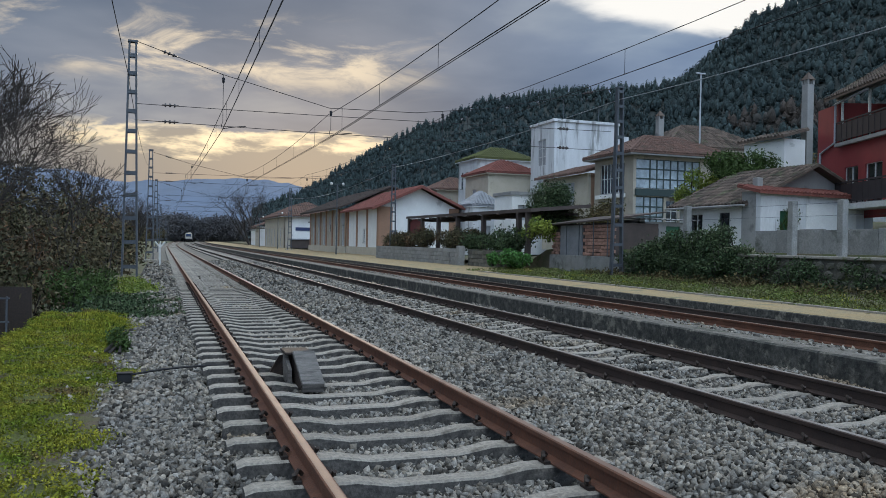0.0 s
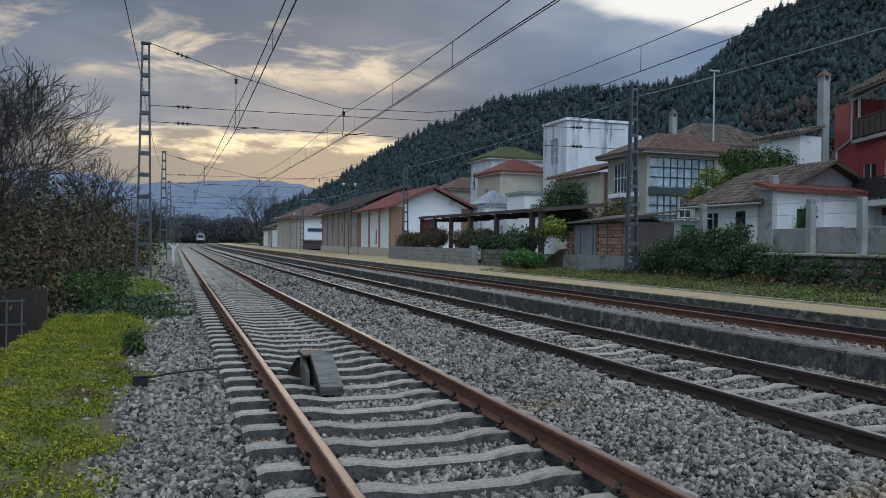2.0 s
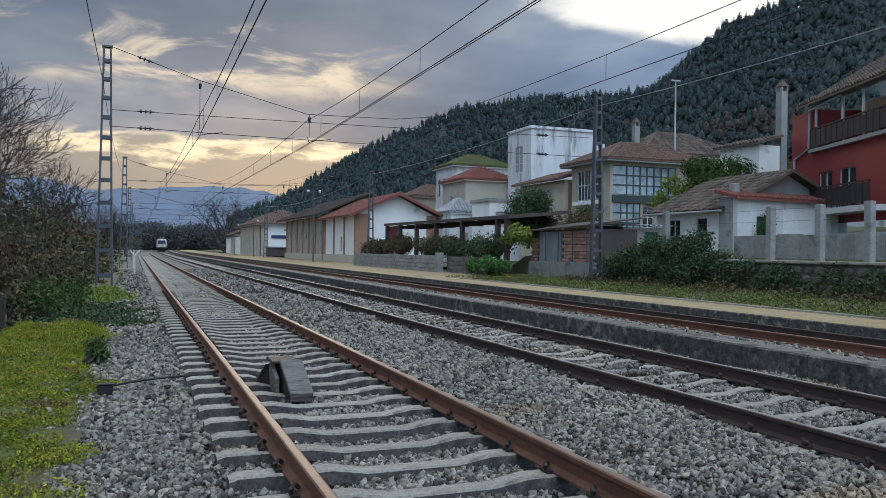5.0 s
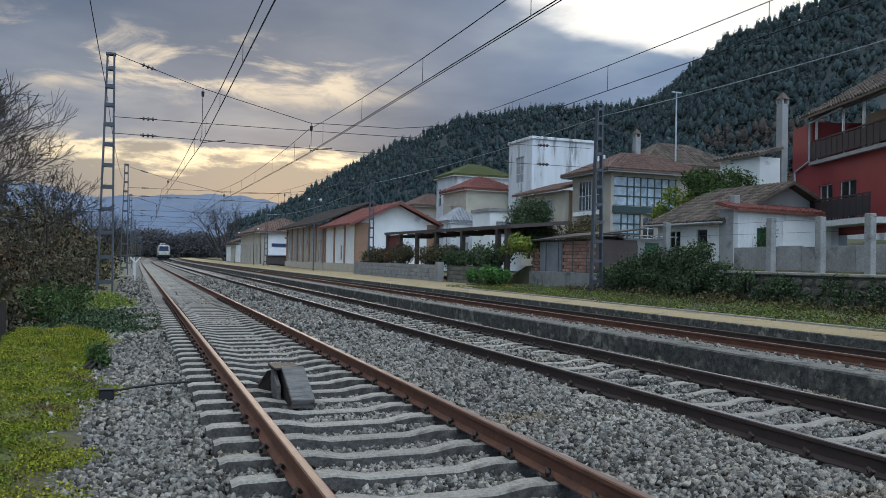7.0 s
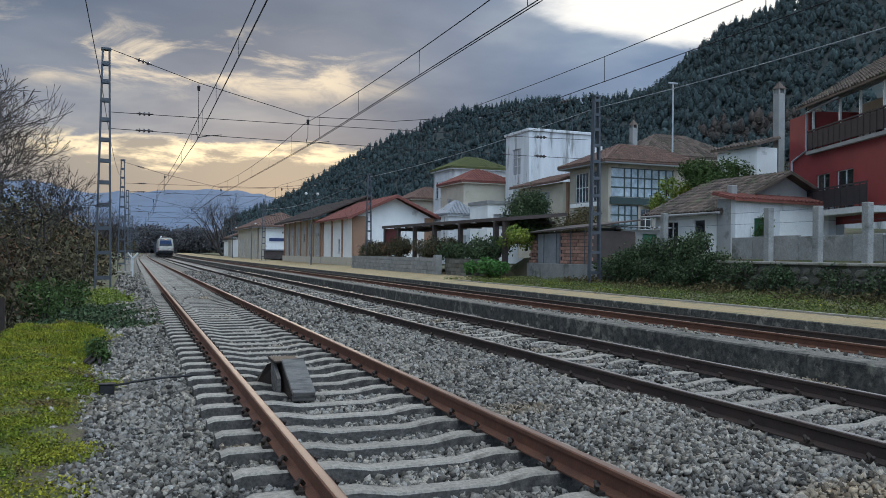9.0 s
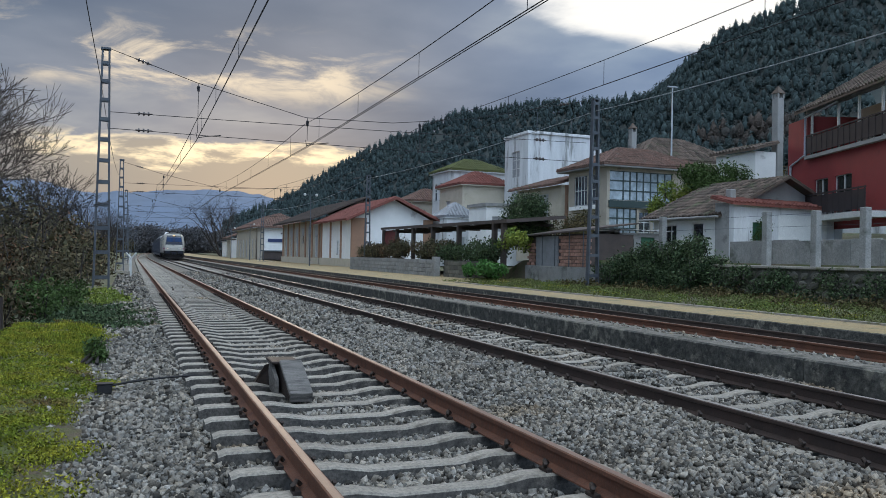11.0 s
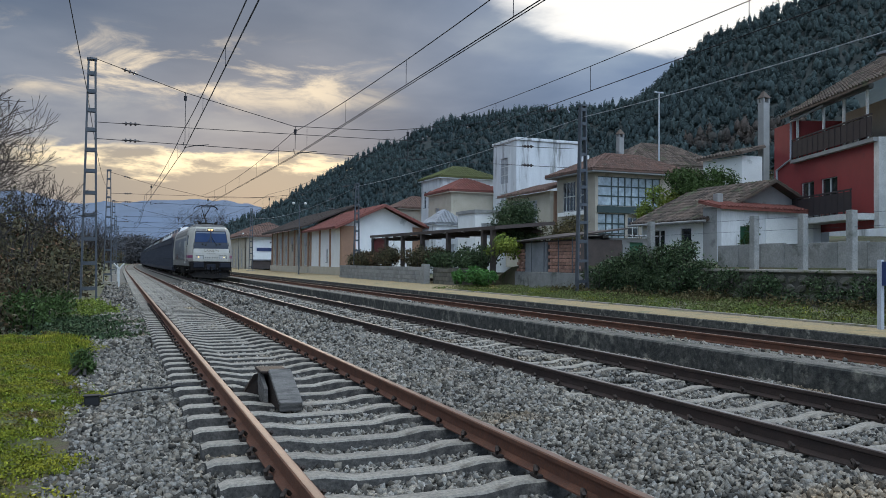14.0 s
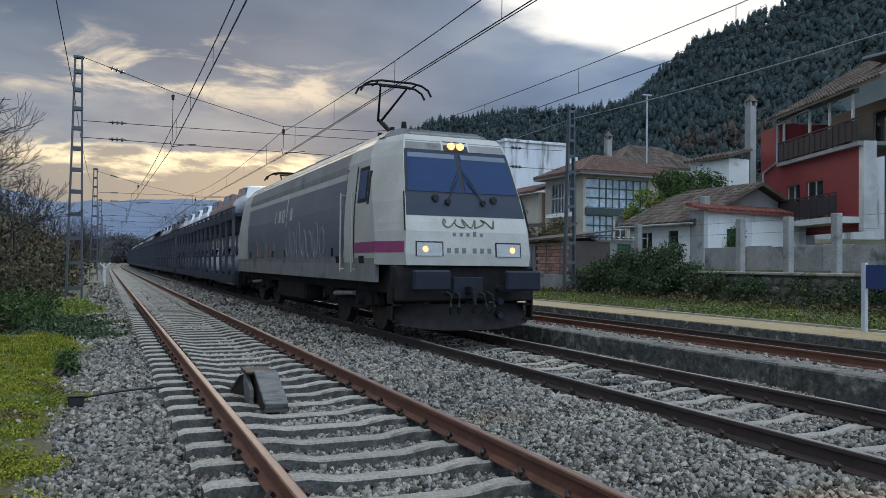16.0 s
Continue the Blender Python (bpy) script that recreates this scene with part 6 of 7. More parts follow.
while y < 17.2:
    l = rg.uniform(0.8, 1.3)
    part("kerb_stone", Build().box(-2.02, -1.72 + rg.uniform(-0.02, 0.02), y, y + l - 0.02, -0.75, -0.17 + rg.uniform(-0.02, 0.02), c=0.03), MOSS, k)
    y += l
part("bank_wall", Build().box(-2.0, -1.8, -6.0, 17.2, -2.3, -0.7), RUBBLE, k)
rg = random.Random(8)
mats_ = []
for q in range(760):
    x, y = rg.uniform(-1.75, -0.18), rg.uniform(2.2, 18.0)
    if x > -0.42 + 0.22 * math.sin(y * 1.3) + 0.1 * math.sin(y * 3.1):
        continue
    mats_.append((x, y, strip_z(x, y) + 0.012, rg.uniform(0.10, 0.30), rg.uniform(0.12, 0.4), rg.uniform(0.012, 0.035)))
for q in range(260):
    y = rg.uniform(3.5, 17.4)
    mats_.append((rg.uniform(-2.06, -1.7), y, -0.16, rg.uniform(0.06, 0.14), rg.uniform(0.12, 0.4), rg.uniform(0.02, 0.07)))
v, f = leaves(mats_, 120000, 0.016, 31)
solo("strip_moss", fast_mesh("strip_moss", v, f), GRASSM, "low bright green clover and moss on the strip", "moss", kind="stuff")
grass(-1.9, -0.5, 12.5, 18.5, 9000, 0.07, strip_z, GRASSM, "tall_strip_grass", "longer bright grass at the end of the strip", 32, -0.1)


def low_cover(name, label, x0, x1, y0, y1, nb, n, size, m, seed, h):
    r = random.Random(seed)
    bl = []
    for _ in range(nb):
        x, y = r.uniform(x0, x1), r.uniform(y0, y1)
        bl.append((x, y, ground_z(x, y) + h * 0.4, r.uniform(0.2, 0.6), r.uniform(0.3, 1.0), r.uniform(0.3, 1.2) * h))
    v, f = leaves(bl, n, size, seed)
    solo(name, fast_mesh(name, v, f), m, label, "weeds", kind="stuff")


low_cover("verge_weeds", "dull green and brown weeds on the verge", 15.0, 20.0, 8, 40, 330, 52000, 0.04, DGRASS, 33, 0.14)
low_cover("verge_grass", "brighter green grass patches near the platform kerb", 15.0, 18.2, 8, 38, 70, 9000, 0.030, GRASSM, 34, 0.10)
low_cover("verge_straw", "dead straw-brown stalks along the retaining wall", 18.0, 20.0, 10, 32, 90, 7000, 0.06, LEAFAU, 35, 0.3)
a, f = stones(-1.6, -0.3, 4, 16, 70, 0.055, lambda x, y: np.full_like(x, -0.28), 41)
solo("strip_stones", fast_mesh("strip_stones", a, f), STONE, "scattered pale stones lying in the moss", "stones", kind="stuff")

# loose things by the near track
t = thing("track_block", "weathered grey wooden ramp block with iron wedge between the rails", "wooden block")
side = [(8.16, -0.20), (8.64, 0.07), (9.12, 0.10), (9.55, -0.20)]
part("core", Build().prism([(y, z) for y, z in side], -1.72, -1.54, pose(0, 0, 0, 0, 0, 90)), CLIP, t, "dark iron core")
m_ = pose(1.64, 8.13, -0.14, 24, 0, 1)
part("plank", Build().box(-0.115, 0.125, 0.0, 0.64, 0.0, 0.045, m_, c=0.008), WEATHERWOOD, t, "weathered grey plank")
part("end_board", Build().box(-0.11, 0.12, -0.03, 0.01, -0.06, 0.05, m_, c=0.006), WEATHERWOOD, t)
part("side_board", Build().prism([(8.60, -0.20), (8.62, -0.04), (9.02, 0.11), (9.06, -0.02), (8.95, -0.20)], -1.50, -1.46, pose(0, 0, 0, 0, 0, 90)), WEATHERWOOD, t, "grey side board")
part("top_plate", Build().box(1.44, 1.74, 8.72, 9.14, 0.105, 0.135, c=0.008), CLIP, t, "dark top plate")
part("wedge", Build().add([(1.33, 9.28, -0.2), (1.50, 9.13, -0.2), (1.62, 9.70, -0.2), (1.42, 9.78, -0.2), (1.43, 9.13, 0.05), (1.53, 9.08, 0.08), (1.58, 9.30, 0.05), (1.48, 9.36, 0.02)], [(3, 2, 1, 0), (4, 5, 6, 7), (0, 1, 5, 4), (1, 2, 6, 5), (2, 3, 7, 6), (3, 0, 4, 7)]), CLIP, t, "dark iron wedge")
t = thing("cable_box", "small black cable box on the ballast", "box")
part("case", Build().box(-0.33, -0.17, 9.72, 9.82, -0.31, -0.20, c=0.012), RUBBER, t)
part("lid", Build().box(-0.34, -0.16, 9.71, 9.83, -0.20, -0.187, c=0.005), RUBBER, t)
t = thing("track_cable", "black cable lying over the ballast to the wooden block", "cable")
part("cable", Build().line([(-0.17, 9.8, -0.22), (0.0, 9.85, -0.20), (0.18, 9.92, -0.19), (0.42, 9.97, -0.18), (0.68, 9.98, -0.17), (0.91, 10.0, -0.18), (1.1, 10.0, -0.18), (1.27, 9.93, -0.18), (1.42, 9.74, -0.17), (1.5, 9.55, -0.14)], 0.014, 6), RUBBER, t)

# the yard below the bank
t = thing("metal_gate", "grey mesh gate and dark panels in the yard below the bank", "gate")
for z in (-1.2, -0.75, -0.3, 0.15):
    part("rail", Build().box(-5.0, -2.6, 17.0, 17.04, z, z + 0.03), STEEL, t)
for i in range(10):
    part("bar", Build().box(-5.0 + i * 0.26, -4.97 + i * 0.26, 17.0, 17.04, -1.2, 0.2), STEEL, t)
part("dark_panel", Build().box(-5.0, -2.3, 17.6, 17.7, -1.6, 0.35), CLIP, t)
part("white_panel", Build().box(-3.9, -3.2, 16.9, 16.95, -0.3, 0.75), FRAMEW, t, "white notice panel")

# ---- the train ----
WHITEP = mat("train_white_paint", (0.43, 0.41, 0.365), (0.35, 0.33, 0.285), 1.6, 0.45, bump=0.05, fine=30, c=(0.30, 0.26, 0.21), cover=0.66, grain=0.07)
GREYP = mat("train_dark_grey_paint", (0.075, 0.085, 0.105), (0.095, 0.105, 0.12), 1.0, 0.40, bump=0.05, fine=25, c=(0.15, 0.14, 0.13), cover=0.62, grain=0.07)
SKIRT = mat("train_skirt_paint", (0.20, 0.195, 0.185), (0.14, 0.13, 0.12), 1.8, 0.55, bump=0.1, fine=25, c=(0.09, 0.08, 0.07), cover=0.58, grain=0.07)
PINK = mat("train_purple_stripe", (0.25, 0.045, 0.12), (0.21, 0.04, 0.10), 3, 0.4, bump=0.03, grain=0.07)
SCREEN = mat("windscreen_glass", (0.008, 0.028, 0.085), (0.010, 0.033, 0.095), 2, 0.10, bump=0, spec=0.12, grain=0.07)
NAVY = mat("wagon_navy_paint", (0.011, 0.015, 0.032), (0.016, 0.018, 0.028), 1.5, 0.6, bump=0.1, fine=20, c=(0.07, 0.055, 0.05), cover=0.62, grain=0.07)
BLACKM = mat("running_gear_black", (0.011, 0.010, 0.010), (0.024, 0.021, 0.019), 4, 0.8, 0.0, bump=0.2, fine=30, spec=0.15)
WHEELM = mat("wheel_steel", (0.10, 0.085, 0.075), (0.06, 0.05, 0.045), 5, 0.5, 0.7, bump=0.1)
LAMPW = mat("lit_headlight", (0.6, 0.45, 0.25), None, 5, 0.2, bump=0, glow=(1.0, 0.58, 0.20, 1.15))
LENS = mat("lamp_glass", (0.42, 0.42, 0.40), (0.34, 0.34, 0.33), 8, 0.15, 0.0, bump=0)
BUFBLUE = mat("buffer_blue_black", (0.016, 0.020, 0.032), (0.012, 0.014, 0.02), 4, 0.6, bump=0.1, spec=0.25)
BANDM = mat("front_band_navy", (0.018, 0.026, 0.042), (0.024, 0.032, 0.048), 2, 0.55, bump=0.02, spec=0.3, grain=0.07)
GRAF = mat("faded_graffiti_white", (0.23, 0.23, 0.235), (0.14, 0.14, 0.15), 3, 0.6, bump=0)
GRAFR = mat("faded_graffiti_red", (0.17, 0.085, 0.075), (0.13, 0.10, 0.10), 3, 0.6, bump=0)
BLINDM = mat("sun_blind", (0.10, 0.125, 0.16), (0.085, 0.105, 0.14), 3, 0.5, bump=0, grain=0.07)
GRAFG = mat("graffiti_olive", (0.13, 0.12, 0.07), None, 5, 0.6, bump=0)
DIGIT = mat("marking_grey", (0.14, 0.14, 0.14), None, 5, 0.6, bump=0)

ZL = [1.30, 1.50, 1.90, 2.06, 2.44, 3.30, 3.58, 3.72]  # heights of the cab's rings
YF = [0.00, 0.00, 0.05, 0.10, 0.24, 0.62, 0.76, 0.92]  # front face set-back
WF = [1.20, 1.22, 1.20, 1.19, 1.16, 1.06, 1.01, 0.93]  # front face half width
WS = [1.47, 1.49, 1.49, 1.49, 1.48, 1.40, 1.30, 1.16]  # body half width


def lerp_tab(z, tab):
    return float(np.interp(z, ZL, tab))


def front_pt(u, z, out=0.0):
    return (u * lerp_tab(z, WF), lerp_tab(z, YF) - out, z)


def corner_pt(s, k, z, out=0.0):
    """On the chamfer between front face (k=0) and flank (k=1)."""
    a = Vector((s * lerp_tab(z, WF), lerp_tab(z, YF), z))
    b = Vector((s * lerp_tab(z, WS), lerp_tab(z, YF) + 0.85, z))
    p = a.lerp(b, k)
    n = Vector((s * 0.8, -0.35, 0)).normalized()
    return tuple(p + n * out)


def side_pt(s, y, z, out=0.0):
    return (s * (lerp_tab(z, WS) + out), y, z)


def patch(fn, u0, u1, z0, z1, nu=2, nz=3, th=0.012):
    """A panel lying on a curved face, th proud of it, with edges."""
    b = Build()
    zs = [z0 + (z1 - z0) * j / nz for j in range(nz + 1)]
    us = [u0 + (u1 - u0) * i / nu for i in range(nu + 1)]
    for o in (th, -0.02):
        b.v += [fn(u, z, o) for z in zs for u in us]
    w, m = nu + 1, (nu + 1) * (nz + 1)
    for j in range(nz):
        for i in range(nu):
            a = j * w + i
            b.f += [(a, a + 1, a + w + 1, a + w), (m + a, m + a + w, m + a + w + 1, m + a + 1)]
    rim = [i for i in range(w)] + [j * w + nu for j in range(1, nz + 1)] + [nz * w + i for i in range(nu - 1, -1, -1)] + [j * w for j in range(nz - 1, 0, -1)]
    for p, q in zip(rim, rim[1:] + rim[:1]):
        b.f.append((p, q, m + q, m + p))
    return b


def side_loop(s, yc, zc, ry, rz, w, n=18):
    """A painted loop on the flank: an upright oval band of width w."""
    b = Build()
    for o in (0.010, -0.01):
        for k in (1.0, 0.0):
            b.v += [side_pt(s, yc + (ry - w * (1 - k)) * math.cos(6.2832 * i / n), zc + (rz - w * (1 - k)) * math.sin(6.2832 * i / n), o) for i in range(n)]
    for i in range(n):
        j = (i + 1) % n
        b.f += [(i, j, n + j, n + i), (2 * n + i, 3 * n + i, 3 * n + j, 2 * n + j), (i, 2 * n + i, 2 * n + j, j), (n + i, n + j, 3 * n + j, 3 * n + i)]
    return b


def wheel_mesh(r, name, x):
    b = Build()
    for s in (-1, 1):
        c = s * 0.80
        b.tube((c - 0.07, 0, 0), (c + 0.07, 0, 0), r, r, 28)
        b.tube((c - s * 0.09, 0, 0), (c - s * 0.06, 0, 0), r + 0.03, r + 0.03, 28)
        b.tube((c + s * 0.06, 0, 0), (c + s * 0.10, 0, 0), r * 0.32, r * 0.25, 14)
        for k in range(6):
            a = k * math.pi / 3
            b.tube((c + s * 0.07, math.cos(a) * r * 0.55, math.sin(a) * r * 0.55), (c + s * 0.085, math.cos(a) * r * 0.55, math.sin(a) * r * 0.55), r * 0.08, n=8)
    b.tube((-0.8, 0, 0), (0.8, 0, 0), 0.09, n=10)
    return b.mesh(name)


LOCO_LEN = 18.9
WHEELSETS = []


def locomotive():
    t = thing("locomotive", "white and dark grey electric locomotive with lit headlights and graffiti", "locomotive")
    # body shell: two cabs joined by the long flanks
    b = Build()
    L = LOCO_LEN - 1.2  # over the headstocks the shell is shorter
    rings = []
    for z, yf, wf, ws in zip(ZL, YF, WF, WS):
        half = [(-ws, yf + 0.85), (-wf, yf), (wf, yf), (ws, yf + 0.85)]
        rings.append([(x, y, z) for x, y in half] + [(-x, L - y, z) for x, y in half])
    n = 8
    for r in rings:
        b.v += r
    for j in range(len(rings) - 1):
        for i in range(n):
            a = j * n + i
            c = j * n + (i + 1) % n
            b.f.append((a, c, c + n, a + n))
    b.f += [tuple(range(n)), tuple(range((len(rings) - 1) * n, len(rings) * n))]
    shell = part("body", b, WHITEP, t, "dirty white painted steel body")
    # roof: arched cover and equipment
    b = Build()
    b.prism([(-1.16, 3.72), (-1.0, 3.86), (-0.8, 3.92), (0.8, 3.92), (1.0, 3.86), (1.16, 3.72)], 1.5, L - 1.5)
    part("roof", b, SKIRT, t, "dusty grey roof hood")
    for y0, y1, w, h in ((1.15, 1.6, 0.75, -0.10), (4.4, 6.2, 0.7, 0.16), (6.6, 8.6, 0.75, 0.14), (9.0, 11.2, 0.7, 0.16), (11.8, 13.6, 0.6, 0.18)):
        part("roof_box", Build().box(-w, w, y0, y1, 3.70 if y0 < 1.4 else 3.90, 3.92 + h, c=0.04), SKIRT, t)
    for s in (-1, 1):
        for y in (2.0, 2.7, 3.5):
            part("roof_insulator", Build().tube((s * 0.55, y, 3.9), (s * 0.55, y, 4.14), 0.07, 0.05, 8), BLACKM, t)
        # flank: dark panel, grey skirt, stripe, door, cab window
        part("flank_panel", patch(lambda u, z, o: side_pt(s, u, z, o), 2.95, L - 2.95, 1.42, 3.02, 1, 6, 0.006), GREYP, t, "dark grey flank panel")
        part("flank_grime_panel", patch(lambda u, z, o: side_pt(s, u, z, o), 0.95, L - 0.95, 1.31, 1.42, 1, 1, 0.008), SKIRT, t, "dirty grey lower flank")
        part("skirt", Build().box(s * 1.38, s * 1.485, 0.95, L - 0.95, 0.98, 1.31), SKIRT, t, "dirty grey lower skirt")
        part("roof_band", patch(lambda u, z, o: side_pt(s, u, z, o), 2.95, L - 2.95, 3.16, 3.70, 1, 4, 0.006), SKIRT, t)
        part("purple_stripe", patch(lambda u, z, o: side_pt(s, u, z, o), 0.88, 2.15, 1.52, 1.72, 1, 1, 0.004), PINK, t, "purple stripe")
        part("purple_stripe", patch(lambda u, z, o: corner_pt(s, u, z, o), 0.04, 1.0, 1.52, 1.72, 2, 1, 0.006), PINK, t, "purple stripe")
        door = part("cab_door", patch(lambda u, z, o: side_pt(s, u, z, o), 2.22, 2.85, 1.33, 3.18, 1, 5, 0.014), WHITEP, t)
        part("door_seal", patch(lambda u, z, o: side_pt(s, u, z, o), 2.17, 2.22, 1.32, 3.22, 1, 5, 0.01), RUBBER, door)
        part("door_seal", patch(lambda u, z, o: side_pt(s, u, z, o), 2.85, 2.90, 1.32, 3.22, 1, 5, 0.01), RUBBER, door)
        for y in (2.14, 2.93):
            part("handrail", Build().tube((s * 1.56, y, 1.15), (s * 1.56, y, 2.75), 0.017, n=8).tube((s * 1.47, y, 1.2), (s * 1.56, y, 1.2), 0.012).tube((s * 1.47, y, 2.7), (s * 1.56, y, 2.7), 0.012), WHITEP, t)
        w = part("cab_window", patch(lambda u, z, o: side_pt(s, u, z, o), 1.45, 2.02, 2.48, 3.16, 1, 3, 0.010), RUBBER, t)
        part("window_pane", patch(lambda u, z, o: side_pt(s, u, z, o), 1.51, 1.96, 2.55, 3.09, 1, 3, 0.016), SCREEN, w)
        part("mirror_flap", patch(lambda u, z, o: side_pt(s, u, z, o), 1.30, 1.38, 2.42, 3.05, 1, 1, 0.02), RUBBER, t)
        for y in (3.7, 8.6, 10.2, L - 3.7):
            part("flank_hatch", patch(lambda u, z, o: side_pt(s, u, z, o), y, y + 0.16, 1.46, 1.64, 1, 1, 0.012), BLACKM, t)
        for y in (1.55, 3.2):
            part("step_recess", patch(lambda u, z, o: side_pt(s, u, z, o), y, y + 0.30, 1.32, 1.46, 1, 1, 0.014), BLACKM, t)
        # faded graffiti and the operator's mark as plain strokes
        rg = random.Random(3)
        for k in range(7):
            y0, h = 4.7 + k * 0.6, rg.uniform(0.34, 0.52)
            part("graffiti_stroke", side_loop(s, y0, 1.38 + h, rg.uniform(0.20, 0.30), h, rg.uniform(0.05, 0.12)), GRAF, t)
            if k % 2:
                part("graffiti_stroke", patch(lambda u, z, o: side_pt(s, u + 0.1 * (z - 1.3), z, o), y0 - 0.06, y0 + 0.05, 1.34, 1.5 + h, 1, 3, 0.010), GRAF, t)
        for k in range(8):
            y0 = 10.2 + k * 0.42
            part("graffiti_stroke", side_loop(s, y0, 1.66, rg.uniform(0.13, 0.2), rg.uniform(0.16, 0.30), 0.07), GRAFR if k % 3 else GRAF, t)
        # the operator's mark as plain upright shapes
        for y, z0, z1, w in ((10.1, 2.40, 2.76, 0.10), (9.62, 2.42, 2.74, 0.26), (9.16, 2.40, 2.76, 0.10), (8.95, 2.40, 2.74, 0.10), (8.62, 2.24, 3.04, 0.10), (8.15, 2.42, 2.74, 0.26)):
            part("mark_stroke", patch(lambda u, z, o: side_pt(s, u, z, o), y - w, y, z0, z1, 1, 2, 0.010), WHITEP, t)
    # front: windscreens, dark band, lamps, number bars
    for end in (0, 1):
        tr = Matrix.Identity(4) if end == 0 else pose(0, L, 0, 0, 0, 180)

        def fp(name, u0, u1, z0, z1, m, th=0.012, nz=3, label="", parent=None):
            bb = patch(front_pt, u0, u1, z0, z1, 2, nz, th)
            bb.v = [tuple(tr @ Vector(p)) for p in bb.v]
            return part(name, bb, m, parent or t, label)

        fp("front_band", -0.985, 0.985, 2.18, 2.58, BANDM, 0.008, 2, "dark grey band under the windscreen")
        sur = fp("windscreen_surround", -0.99, 0.99, 2.56, 3.42, RUBBER, 0.006)
        fp("windscreen", -0.95, -0.035, 2.62, 3.37, SCREEN, 0.014, 3, "dark blue windscreen", sur)
        fp("windscreen", 0.035, 0.95, 2.62, 3.37, SCREEN, 0.014, 3, "dark blue windscreen", sur)
        for s in (-1, 1):
            fp("sun_visor", min(s * 0.06, s * 0.93), max(s * 0.06, s * 0.93), 3.26, 3.35, BLINDM, 0.017, 1, "grey-blue sun blind", sur)
            wp = Build().tube(front_pt(s * 0.30, 2.46, 0.03), front_pt(s * 0.07, 2.88, 0.05), 0.010, n=6).tube(front_pt(s * 0.22, 2.68, 0.05), front_pt(s * 0.045, 3.02, 0.05), 0.009, n=6)
            wp.tube(front_pt(s * 0.30, 2.44, 0.0), front_pt(s * 0.30, 2.44, 0.07), 0.06, 0.05, 10).tube(front_pt(s * 0.50, 2.50, 0.0), front_pt(s * 0.50, 2.50, 0.06), 0.075, 0.06, 10)
            wp.v = [tuple(tr @ Vector(p)) for p in wp.v]
            part("wiper", wp, RUBBER, t)
            hb = fp("headlight_bezel", min(s * 0.42, s * 0.85), max(s * 0.42, s * 0.85), 1.46, 1.72, RUBBER, 0.010, 1)
            fp("headlight_glass", min(s * 0.44, s * 0.83), max(s * 0.44, s * 0.83), 1.465, 1.695, LENS, 0.016, 1, "", hb)
            c = Build().tube(front_pt(s * 0.70, 1.58, 0.0), front_pt(s * 0.70, 1.58, 0.026), 0.062, 0.052, 16)
            c.v = [tuple(tr @ Vector(p)) for p in c.v]
            part("headlight_lamp", c, LAMPW, hb, "warm lit headlamp")
            fp("upper_lamp_panel", min(s * 0.28, s * 0.97), max(s * 0.28, s * 0.97), 3.42, 3.60, SKIRT, 0.01, 1)
            c = Build().tube(front_pt(s * 0.09, 3.51, 0.0), front_pt(s * 0.09, 3.51, 0.06), 0.075, 0.07, 16)
            c.v = [tuple(tr @ Vector(p)) for p in c.v]
            part("upper_headlight", c, LAMPW, t, "warm lit upper headlamp")
            g = Build().tube(front_pt(s * 1.02, 1.9, 0.02), front_pt(s * 1.02, 2.6, 0.03), 0.014, n=6)
            g.v = [tuple(tr @ Vector(p)) for p in g.v]
            part("handrail", g, BLACKM, t)
        fp("lamp_housing", -0.24, 0.24, 3.41, 3.61, RUBBER, 0.012, 1)
        for k in range(6):
            u = -0.36 + k * 0.12 + (0.05 if k > 2 else 0)
            fp("number_bar", u, u + 0.06, 1.52, 1.61, DIGIT, 0.009, 1)
        # a scrawl in one looping line, with an underline
        pts = [front_pt(-0.42 + 0.0155 * i + 0.05 * math.cos(i * 0.62 + 0.9 * math.sin(i * 0.31)), 2.05 + 0.075 * math.sin(i * 0.62 + 1.1 * math.sin(i * 0.23)), 0.012) for i in range(58)]
        g = Build().line([tr @ Vector(p) for p in pts], 0.011, 5)
        part("graffiti_stroke", g, GRAFG, t, "olive scrawled graffiti")
        for k in range(5):
            u = -0.26 + 0.11 * k
            fp("mark_stroke", u, u + 0.045, 1.82, 1.88 + 0.03 * (k == 3), DIGIT, 0.010, 1)
        # headstock, buffers, hook, hoses, plough
        def lower(name, bb, m, label=""):
            bb.v = [tuple(tr @ Vector(p)) for p in bb.v]
            return part(name, bb, m, t, label)
        lower("headstock", Build().box(-1.36, 1.36, 0.10, 0.42, 0.66, 1.29, c=0.03), BLACKM)
        for s in (-1, 1):
            lower("buffer", Build().tube((s * 0.875, 0.15, 1.05), (s * 0.875, -0.30, 1.05), 0.13, 0.12, 14).box(s * 0.875 - 0.34, s * 0.875 + 0.34, -0.42, -0.30, 0.87, 1.22, c=0.03), BUFBLUE, "dark blue rectangular buffer")
            lower("step_ladder", Build().box(s * 1.20, s * 1.40, 0.2, 0.42, 0.30, 0.34).box(s * 1.20, s * 1.40, 0.2, 0.42, 0.58, 0.62).box(s * 1.37, s * 1.40, 0.2, 0.42, 0.30, 0.9), BLACKM)
            for k in (0.24, 0.40):
                lower("brake_hose", Build().line([(s * k, 0.1, 0.82), (s * k, -0.12, 0.78), (s * (k + 0.03), -0.16, 0.58), (s * (k - 0.02), -0.05, 0.46)], 0.028, 8), RUBBER)
